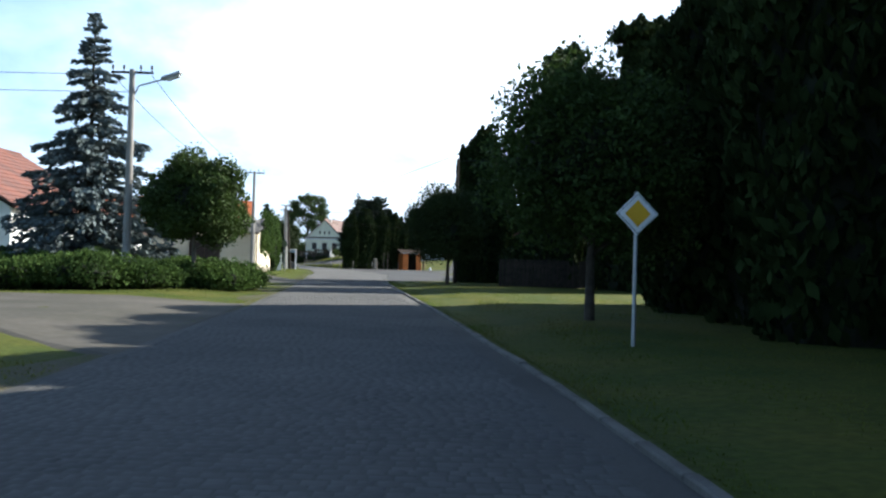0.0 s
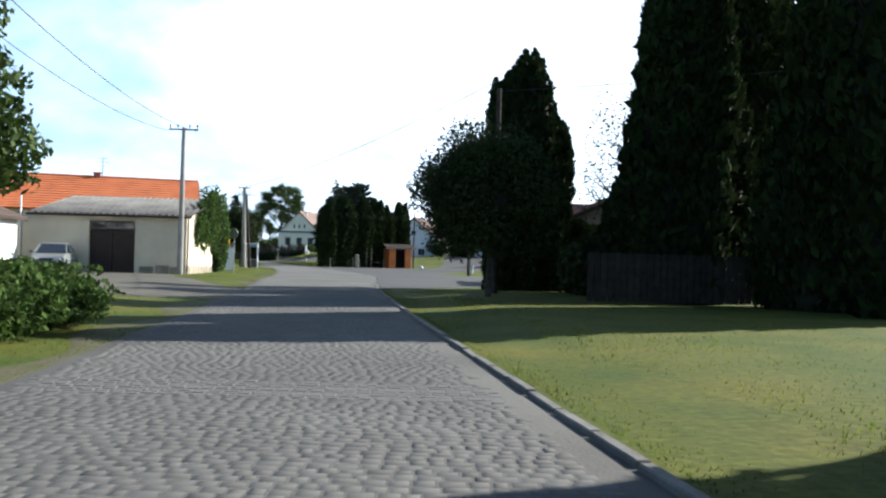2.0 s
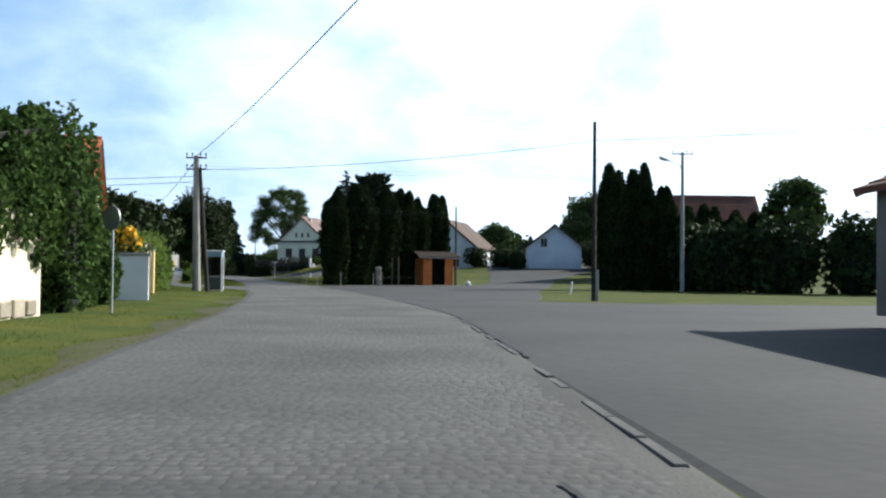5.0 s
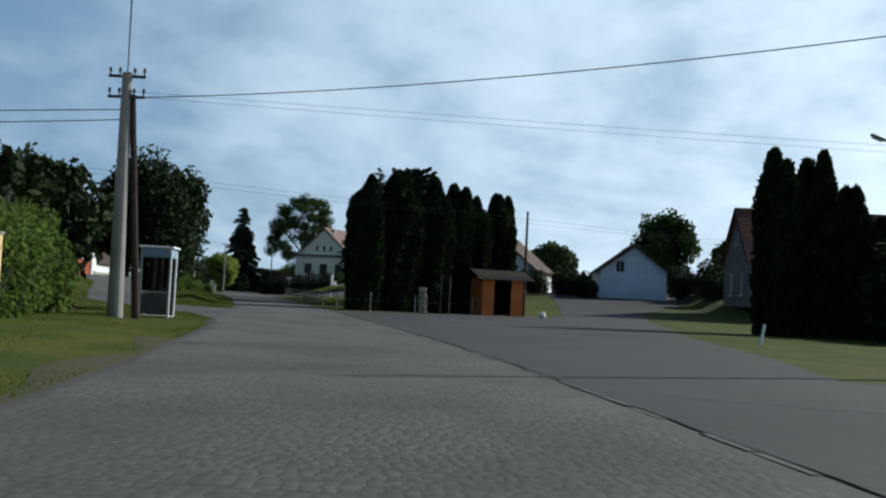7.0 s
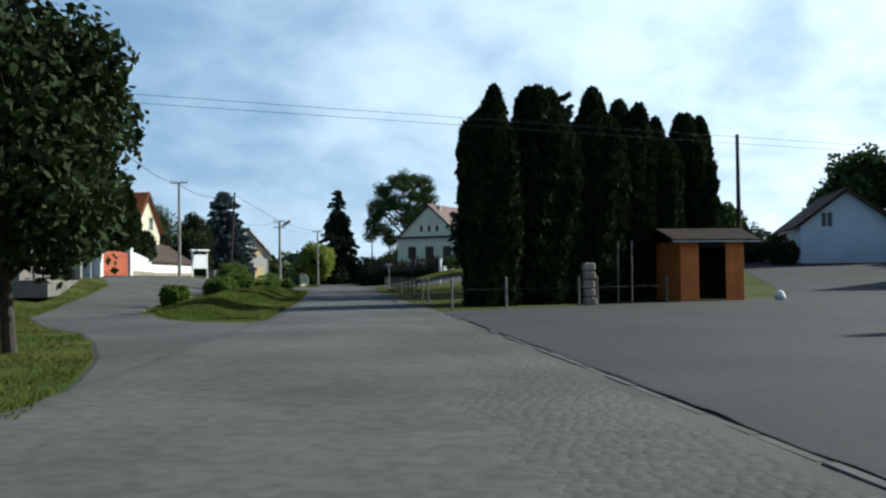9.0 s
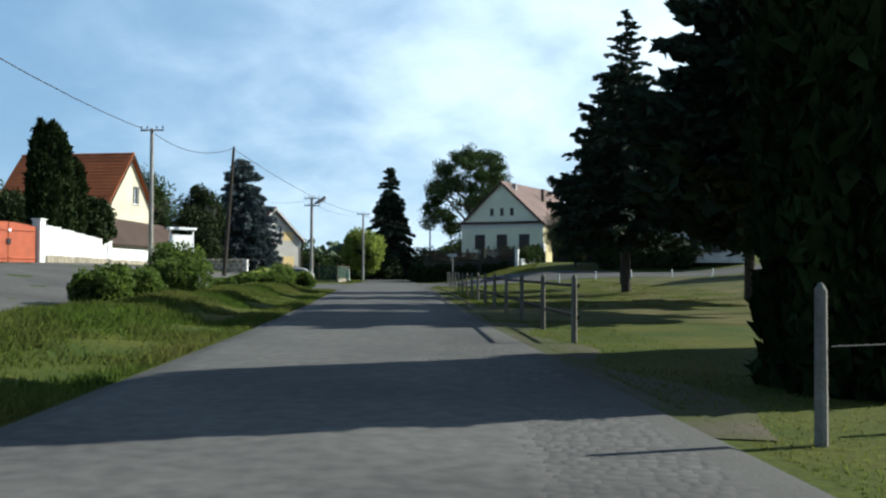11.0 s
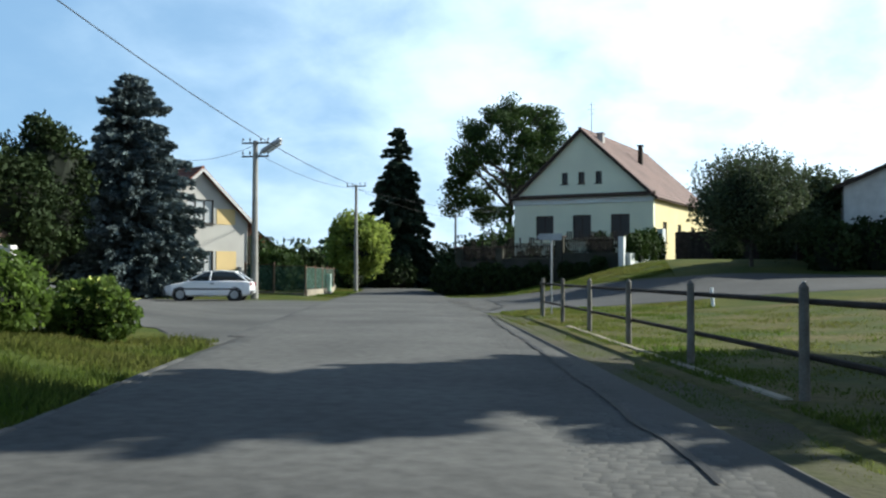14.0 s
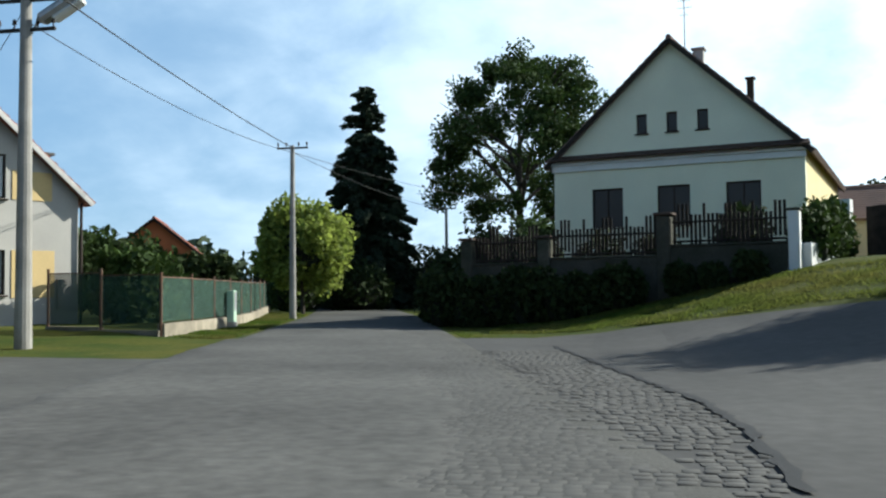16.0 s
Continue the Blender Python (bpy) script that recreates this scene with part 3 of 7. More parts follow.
def corner_setts():
    """Bare setts where the lane joins the road, their ragged ends standing out of the asphalt."""
    k = np.random.default_rng(21)
    X, Y = [], []
    for y in np.arange(200.6, 214.5, 0.135):
        a = interp(y, ROAD_Y, ROAD_R) + k.uniform(-0.5, 0.3)
        b = interp(y, (200.6, 203.6, 205.6, 207.6, 210.8, 214.5), (-30.9, -30.9, -31.05, -31.48, -32.14, -32.95)) - 0.1 + k.uniform(-0.16, 0.12)
        row = np.arange(b, a, -0.14) + k.uniform(-0.03, 0.03)
        X.append(row)
        Y.append(y + 0.02 * k.normal(size=len(row)))
    x, y = np.concatenate(X), np.concatenate(Y)
    n = len(x)
    hx, hy = k.uniform(0.052, 0.066, n), k.uniform(0.048, 0.062, n)
    sx, sy = np.array([-1, 1, 1, -1]), np.array([-1, -1, 1, 1])
    V = np.zeros((n, 8, 3))
    z = land(x, y)[:, None]
    V[:, :4, 0], V[:, :4, 1], V[:, :4, 2] = x[:, None] + sx * hx[:, None], y[:, None] + sy * hy[:, None], z + 0.033
    V[:, 4:, 0], V[:, 4:, 1] = x[:, None] + sx * hx[:, None] * 0.84, y[:, None] + sy * hy[:, None] * 0.84
    V[:, 4:, 2] = z + 0.037 + k.uniform(-0.002, 0.003, (n, 1)) + k.uniform(-0.001, 0.001, (n, 4))
    q = np.array([[4, 5, 6, 7], [0, 1, 5, 4], [1, 2, 6, 5], [2, 3, 7, 6], [3, 0, 4, 7]])
    ob = fast_mesh("corner_setts", V.reshape(-1, 3), (np.arange(n)[:, None, None] * 8 + q).reshape(-1, 4), M_WORN, road)
    tagged(ob, "bare uneven granite setts at the lane corner", "", kind="stuff")


corner_setts()


def crack(pts, width, seed=0):
    """A ragged seam of tar across the paving."""
    rnd = random.Random(seed)
    V, n = [], 14
    for (xa, ya), (xb, yb) in zip(pts, pts[1:]):
        d = Vector((xb - xa, yb - ya))
        side = Vector((-d.y, d.x)).normalized()
        for k in range(n + 1):
            c = Vector((xa, ya)) + d * k / n + side * rnd.uniform(-.04, .04)
            w = width * rnd.uniform(0.35, 1.0) / 2
            V += [(*(c + side * w), 0.046), (*(c - side * w), 0.046)]
    Q = [(2 * k, 2 * k + 1, 2 * k + 3, 2 * k + 2) for k in range(len(V) // 2 - 1)]
    return tagged(mesh_object("tar_seam", V, Q, M_TAR), "dark ragged tar seam across the paving", "crack", kind="structure")


SEAM = [(interp(y, ROAD_Y, ROAD_R) + 0.11, y) for y in range(70, 134, 7)]
for k, (pts, w) in enumerate([(SEAM, 0.15), ([(-38.5, 201.5), (-37.2, 201.3)], 0.09), ([(-32.2, 196.6), (-31.6, 196.7)], 0.06), ([(-31.2, 196.8), (-30.4, 196.5)], 0.05),
                              ([(-4.6, 62), (-4.0, 58.5)], 0.08), ([(-30.25, 196.9), (-29.2, 191.5), (-27.95, 186), (-27.0, 181.3), (-25.6, 174.5)], 0.07),
                              ([(-33.1, 215.6), (-32.1, 210.8), (-31.42, 207.6), (-30.98, 205.6), (-30.84, 203.6), (-30.84, 201.2)], 0.16)]):
    crack(pts, w, k)


# ---- plants ----
def cards(name, P, size, mat, parent, up=0.0, aspect=1.6, facing=None, label=""):
    """Many small leaf blades at the places P: bent quads, turned at random, or hanging from 'facing'."""
    n = len(P)
    d = rng.normal(size=(n, 3))
    d[:, 2] += up
    if facing is not None:
        d = d * 0.55 + facing
    d /= np.linalg.norm(d, axis=1)[:, None]
    e = np.cross(d, rng.normal(size=(n, 3)))
    e /= np.linalg.norm(e, axis=1)[:, None] + 1e-9
    s = size * rng.uniform(0.6, 1.35, n)[:, None]
    a, b = d * s * aspect * 0.5, e * s * 0.5
    V = np.stack([P - a, P + b * 0.9 - a * 0.1, P + a, P - b * 0.9 - a * 0.1], 1)
    Q = (np.arange(n)[:, None] * 4 + np.arange(4)).reshape(-1, 4)
    return fast_mesh(name, V.reshape(-1, 3), Q, mat, parent, label)


def blob_points(n, centre, radii, shell=0.35):
    """Points in the outer shell of a lumpy ellipsoid."""
    d = rng.normal(size=(n, 3))
    d /= np.linalg.norm(d, axis=1)[:, None]
    lump = 1 + 0.10 * np.sin(d[:, 0] * 5 + centre[0]) * np.cos(d[:, 1] * 6) + 0.08 * np.sin(d[:, 2] * 9 + centre[1])
    r = (1 - shell * rng.random(n) ** 1.6) * lump
    return np.asarray(centre) + d * r[:, None] * np.asarray(radii)


def core(name, centre, radii, mat, parent, seed=0):
    """A lumpy near-black body in a dense crown, its colour standing in for inner shade."""
    bm = bmesh.new()
    bmesh.ops.create_icosphere(bm, subdivisions=3, radius=1.0)
    for v in bm.verts:
        k = 1 + 0.22 * noise.noise(v.co * 2.3 + Vector((seed, 0, 0)))
        v.co = Vector(centre) + Vector([c * k * r for c, r in zip(v.co, radii)])
    return part(name, bm, mat, parent)


def limbs(name, mat, parent, h, r, base_r, top, n, seed, spread=0.7):
    """A tapered trunk with limbs that fork into the crown."""
    rnd = random.Random(seed)
    bm = bmesh.new()
    p = Vector((0, 0, -0.15))
    q = Vector((rnd.uniform(-.1, .1), rnd.uniform(-.1, .1), h))
    tube(bm, p, q, base_r, base_r * 0.72, 10)
    tube(bm, q, q + Vector((rnd.uniform(-.2, .2), rnd.uniform(-.2, .2), (top - h) * 0.75)), base_r * 0.7, base_r * 0.12, 8)
    for k in range(n):
        a = k * 2.4 + rnd.uniform(-.3, .3)
        s = q + Vector((0, 0, (top - h) * 0.5 * k / n))
        e = s + Vector((math.cos(a) * r * spread, math.sin(a) * r * spread, (top - h) * rnd.uniform(.15, .4)))
        mid = (s + e) / 2 + Vector((0, 0, 0.15))
        bl = bmesh.new()
        tube(bl, s, mid, base_r * 0.42, base_r * 0.28, 6)
        tube(bl, mid, e, base_r * 0.28, base_r * 0.08, 6)
        for j in range(2):
            b2 = a + rnd.uniform(-1, 1)
            tube(bl, mid, mid + Vector((math.cos(b2) * r * .45, math.sin(b2) * r * .45, rnd.uniform(.1, .5) * r)), base_r * 0.18, base_r * 0.05, 5)
        part("limb", bl, mat, parent)
    return part(name, bm, mat, parent)


def lobed_tree(name, x, y, label, trunk_h, top, radius, n, leaf, mat, seed, lobes=15, bark=None, category="tree", group="", size=(0.26, 0.40)):
    """A big old tree: a trunk with limbs and a crown of separate billows with sky between them."""
    rnd = random.Random(seed)
    t = thing(name, x, y, land1(x, y), 0, label, category, group)
    limbs("trunk", bark or M_BARK, t, trunk_h, radius, max(0.1, top * 0.024), top, 11, seed, 0.62)
    height = top - trunk_h
    P, per = [], n // (lobes * 5)
    for k in range(lobes):
        f = (k + 0.5) / lobes
        wide = math.sin(math.pi * (0.30 + 0.66 * f)) ** 0.7
        a = k * 2.4 + rnd.uniform(-0.5, 0.5)
        ring = radius * wide * rnd.uniform(0.42, 0.90)
        c = np.array([math.cos(a) * ring, math.sin(a) * ring, trunk_h + height * (0.10 + 0.78 * f)])
        big = radius * rnd.uniform(*size) * (1.0 if f < 0.75 else 0.8)
        for j in range(5):
            d = np.array([rnd.uniform(-1, 1), rnd.uniform(-1, 1), rnd.uniform(-0.35, 0.8)])
            r = big * rnd.uniform(0.5, 0.85)
            P.append(blob_points(per, c + d * big * 0.62, (r, r, r * 0.72), 0.8))
    cards("crown", np.concatenate(P), leaf, mat, t)
    return t


def broadleaf(name, x, y, label, trunk_h, top, radius, n, leaf, mat, seed, bark=None, category="tree", lumps=16, dense=True, group="", squash=1.0, lump=(0.30, 0.48), airy=False):
    """A tree: trunk with limbs, and a crown of many leaf clumps with gaps and an uneven outline."""
    rnd = random.Random(seed)
    t = thing(name, x, y, land1(x, y), 0, label, category, group)
    limbs("trunk", bark or M_BARK, t, trunk_h, radius, max(0.07, top * 0.022), top, 8, seed)
    mid, half = (trunk_h + top) / 2, (top - trunk_h) / 2
    P = []
    per = n // lumps
    for k in range(lumps):
        z = -0.8 + 1.7 * (k + 0.5) / lumps
        a = k * 2.4 + rnd.uniform(-.4, .4)
        ring = math.sqrt(max(0.05, 1 - min(1, abs(z)) ** 2)) * rnd.uniform(0.42, 0.72 if lump[1] > 0.4 else 0.9)
        c = (math.cos(a) * radius * ring, math.sin(a) * radius * ring * squash, mid + z * half * 0.78)
        rr = radius * rnd.uniform(*lump)
        m = per if airy else per // 4
        if not airy:
            P.append(blob_points(per - m, c, (rr, rr, rr * 0.85), 0.75))
        P.append(blob_points(m, c, [rr * (1.25 if airy else 1.05)] * 3, 1.0))
    P = np.concatenate(P)
    cards("crown", P, leaf, mat, t)
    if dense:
        core("crown_shade_core", (0, 0, mid), (radius * 0.58, radius * 0.58 * squash, half * 0.62), M_DARK_CORE, t, seed)
    return t


def bush(name, x, y, label, radii, n, leaf, mat, seed, group="", category="bush", up=0.3, lumps=7, z=None):
    rnd = random.Random(seed)
    t = thing(name, x, y, land1(x, y) if z is None else z, rnd.uniform(0, 360) if radii[0] == radii[1] else 0, label, category, group)
    P = []
    for k in range(lumps):
        a = k * 2.4
        s = 0.0 if k == 0 else 0.55
        rr = [q * rnd.uniform(0.4, 0.62) for q in radii]
        c = (math.cos(a) * radii[0] * s, math.sin(a) * radii[1] * s, radii[2] * rnd.uniform(0.35, 0.62))
        P.append(blob_points(n // lumps, c, rr, 0.5))
    P = np.concatenate(P)
    P[:, 2] = np.abs(P[:, 2]) + 0.02
    cards("foliage", P, leaf, mat, t, up=up)
    # dark solid body that paints the shade inside the bush
    core("shade_core", (0, 0, radii[2] * 0.38), (radii[0] * 0.62, radii[1] * 0.62, radii[2] * 0.42), M_DARK_CORE, t, seed)
    return t


def thuja_mesh(name, h, r, n, seed, pointed=0.55, cone=0, domes=0):
    """Crown of a columnar thuja: upright flat sprays on a lumpy column."""
    k = np.random.default_rng(seed)
    z = 0.97 * h * k.random(n) ** 0.9
    a = k.uniform(0, 2 * np.pi, n)
    f = z / (0.97 * h)
    prof = np.where(f < 0.5, 0.86 + 0.14 * np.sin(f / 0.5 * np.pi / 2), np.maximum(0.0, 1 - (np.maximum(f - 0.5, 0) / 0.5) ** 4.6) ** pointed)
    if cone:
        prof = np.minimum(prof, 1.02 - 0.72 * f)
    prof *= np.clip(f / 0.03 + 0.75, 0, 1)
    lump = 1 + 0.10 * np.sin(3 * a + 4 * f + seed) + 0.07 * np.sin(7 * a - 9 * f + 2 * seed) + 0.05 * np.sin(13 * f * h * 0.5 + a)
    rad = r * prof * lump * (1 - 0.22 * k.random(n) ** 2)
    P = np.stack([np.cos(a) * rad, np.sin(a) * rad, z], 1)
    if domes:                                    # several blunt leaders of uneven height
        P[:, 2] *= 0.93
        turn, share = k.uniform(0, 2 * np.pi), n // 12
        for j in range(domes):
            aj, rj, wj = turn + j * 2 * np.pi / domes + k.uniform(-.3, .3), r * k.uniform(0.32, 0.44), r * k.uniform(0.38, 0.48)
            top, tall = h * (1.0 if j == 0 else k.uniform(0.945, 0.995)), h * 0.25
            sel = slice(j * share, (j + 1) * share)
            u, b = k.random(share) ** 0.8, k.uniform(0, 2 * np.pi, share)
            w = wj * np.sqrt(np.maximum(0.0, 1 - u ** 2.2)) * k.uniform(0.75, 1.08, share)
            P[sel] = np.stack([np.cos(aj) * rj + np.cos(b) * w, np.sin(aj) * rj + np.sin(b) * w, top - tall + u * tall], 1)
    for j in range(0 if domes else 6):
        aj, rj = k.uniform(0, 2 * np.pi), r * k.uniform(0.1, 0.55)
        sel = slice(j * n // 40, (j + 1) * n // 40)
        u = k.random(len(P[sel]))
        zj = h * k.uniform(0.88, 0.965)
        P[sel, 0] = np.cos(aj) * rj + k.normal(size=len(u)) * 0.17 * r * (1.05 - u)
        P[sel, 1] = np.sin(aj) * rj + k.normal(size=len(u)) * 0.17 * r * (1.05 - u)
        P[sel, 2] = zj - 0.02 * h + u * h * 0.07
    face = np.stack([np.cos(a) * 0.45, np.sin(a) * 0.45, np.full(n, 1.1)], 1)
    return P, face


def thuja(name, x, y, h, r, n, seed, label, group, size=0.26, cone=0, domes=0):
    t = thing(name, x, y, land1(x, y) - 0.02, seed * 37 % 360, label, "thuja tree", group)
    P, face = thuja_mesh(name, h, r, n, seed, cone=cone, domes=domes)
    cards("foliage", P, size, M_THUJA, t, aspect=1.9, facing=face)
    # closed near-black column behind the sprays, coloured as the thuja's inner shade
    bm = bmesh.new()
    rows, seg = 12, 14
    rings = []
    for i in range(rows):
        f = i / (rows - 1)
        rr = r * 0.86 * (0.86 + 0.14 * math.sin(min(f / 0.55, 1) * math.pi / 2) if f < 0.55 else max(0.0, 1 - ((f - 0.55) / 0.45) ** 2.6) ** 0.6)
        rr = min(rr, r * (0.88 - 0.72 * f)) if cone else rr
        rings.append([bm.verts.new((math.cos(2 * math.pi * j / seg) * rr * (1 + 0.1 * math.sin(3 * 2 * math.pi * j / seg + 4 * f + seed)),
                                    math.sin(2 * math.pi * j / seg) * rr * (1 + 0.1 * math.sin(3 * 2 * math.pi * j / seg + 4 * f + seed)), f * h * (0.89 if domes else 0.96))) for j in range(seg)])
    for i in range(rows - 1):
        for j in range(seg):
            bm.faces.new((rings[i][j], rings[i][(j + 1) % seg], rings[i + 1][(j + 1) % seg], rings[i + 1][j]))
    part("shade_core", bm, M_DARK_CORE, t)
    tube_part("trunk", (0, 0, -0.1), (0, 0, h * 0.5), 0.13, 0.06, M_BARK, t)
    return t


def conifer(name, x, y, h, r, n_whorl, label, mat, seed, droop=0.25, needle=0.22, clear=0.3, category="spruce tree", density=1.0, z=None, power=0.9, lift=0.0):
    """A spruce: straight trunk and whorls of drooping branches, each hung with many needle sprays."""
    k = np.random.default_rng(seed)
    t = thing(name, x, y, land1(x, y) if z is None else z, 0, label, category)
    bm = bmesh.new()
    tube(bm, (0, 0, -0.2), (0, 0, h * 0.97), max(0.1, h * 0.018), 0.02, 9)
    P, F = [], []
    for w in range(n_whorl):
        f = (w + 0.5) / n_whorl
        z0 = clear + (h - clear) * f
        length = r * (1 - f) ** power * (0.85 + 0.3 * k.random()) + 0.12
        nb = 6 + int(6 * (1 - f))
        for b in range(nb):
            z0 = clear + (h - clear) * min(0.985, f + k.uniform(-.5, .5) / n_whorl)
            a = w * 1.3 + b * 2 * np.pi / nb + k.uniform(-.3, .3)
            L = length * k.uniform(0.68, 1.15)
            end = np.array([np.cos(a) * L, np.sin(a) * L, -droop * L + (0.25 * L if f > 0.8 else 0) + lift * L])
            if L > 0.6:
                tube(bm, (0, 0, z0), tuple(np.array([0, 0, z0]) + end * 0.9), 0.012 + 0.012 * L, 0.006, 4)
            m = max(8, int(46 * L * density))
            s = k.random(m) ** 0.7
            side = k.normal(size=m) * 0.16 * L * (1.05 - s) + k.normal(size=m) * 0.05
            p = np.array([0, 0, z0]) + end * s[:, None] + np.stack([-np.sin(a) * side, np.cos(a) * side, -0.10 * np.abs(k.normal(size=m)) * L * 0.5 + 0.05 * L * np.sin(s * 3)], 1)
            P.append(p)
            F.append(np.repeat((end / L * 1.2 + np.array([0, 0, -0.15]))[None], m, 0))
    part("trunk", bm, M_BARK, t)
    cards("needles", np.concatenate(P), needle, mat, t, aspect=2.0, facing=np.concatenate(F))
    return t


# ---- buildings ----
def wall_panel(bm, length, tops, holes, thick, m):
    """A wall along local x from 0, its top given by (x, z) points, with rectangular holes (x0, x1, z0, z1) right through it."""
    cuts = sorted({0.0, length, *[t[0] for t in tops], *[h[0] for h in holes], *[h[1] for h in holes]})
    tx, tz = [t[0] for t in tops], [t[1] for t in tops]
    for a, b in zip(cuts, cuts[1:]):
        if b - a < 1e-4:
            continue
        spans, z = [], 0.0
        for h in sorted((h for h in holes if h[0] < (a + b) / 2 < h[1]), key=lambda h: h[2]):
            spans.append((z, z, h[2], h[2]))
            z = h[3]
        spans.append((z, z, interp(a, tx, tz), interp(b, tx, tz)))
        for za, zb, wa, wb in spans:
            if max(wa - za, wb - zb) < 1e-3:
                continue
            vs = [bm.verts.new(m @ Vector(p)) for p in ((a, 0, za), (b, 0, zb), (b, 0, wb), (a, 0, wa), (a, thick, za), (b, thick, zb), (b, thick, wb), (a, thick, wa))]
            for q in ((0, 1, 2, 3), (5, 4, 7, 6), (3, 2, 6, 7), (1, 0, 4, 5), (0, 3, 7, 4), (2, 1, 5, 6)):
                bm.faces.new([vs[i] for i in q])
    bmesh.ops.remove_doubles(bm, verts=bm.verts, dist=1e-4)


def roof_slab(bm, a, b, c, d, thick, courses):
    """A roof slope from eave a-b up to ridge d-c, laid in overlapping courses."""
    a, b, c, d = (Vector(p) for p in (a, b, c, d))
    n = (b - a).cross(d - a).normalized()
    if n.z < 0:
        n = -n
    edge = [(0.0, 0.0)]
    for k in range(courses):
        edge += [(k / courses, thick + 0.035), ((k + 1) / courses, thick)]
    edge.append((1.0, 0.0))
    va = [bm.verts.new(a.lerp(d, f) + n * h) for f, h in edge]
    vb = [bm.verts.new(b.lerp(c, f) + n * h) for f, h in edge]
    for k in range(len(edge) - 1):
        bm.faces.new((va[k], vb[k], vb[k + 1], va[k + 1]))
    bm.faces.new((va[-1], vb[-1], vb[0], va[0]))
    bm.faces.new(va), bm.faces.new(vb[::-1])


def window_unit(parent, m, x, z, w, h, frame_mat, sill=True, bars=1, name="window", pane_mat=None, depth=0.12):
    """A window in an opening: frame, panes and sill; m puts local x along the wall and y into it."""
    win = new(name)
    win.parent = parent
    win.matrix_local = m @ Matrix.Translation((x, depth, z))
    t = 0.06
    bm = bmesh.new()
    for c, s in (((w / 2, 0, t / 2), (w, 0.07, t)), ((w / 2, 0, h - t / 2), (w, 0.07, t)), ((t / 2, 0, h / 2), (t, 0.07, h - 2 * t)), ((w - t / 2, 0, h / 2), (t, 0.07, h - 2 * t))):
        box(bm, c, s)
    for k in range(bars):
        box(bm, (w * (k + 1) / (bars + 1), 0, h / 2), (t, 0.06, h - 2 * t))
    part("frame", bm, frame_mat, win)
    for k in range(bars + 1):
        a, b = w * k / (bars + 1) + t * 0.5, w * (k + 1) / (bars + 1) - t * 0.5
        box_part("pane", ((a + b) / 2, 0.01, h / 2), (b - a, 0.012, h - 1.6 * t), pane_mat or M_GLASS, win, bevel=0)
    if sill:
        box_part("sill", (w / 2, -depth - 0.02, -0.04), (w + 0.14, 0.16, 0.05), frame_mat, win)
    return win


def chimney(parent, x, y, z0, z1, mat, w=0.5):
    bm = bmesh.new()
    box(bm, (x, y, (z0 + z1) / 2), (w, w, z1 - z0), 0.02)
    box(bm, (x, y, z1 + 0.05), (w + 0.14, w + 0.14, 0.1), 0.02)
    return part("chimney", bm, mat, parent)


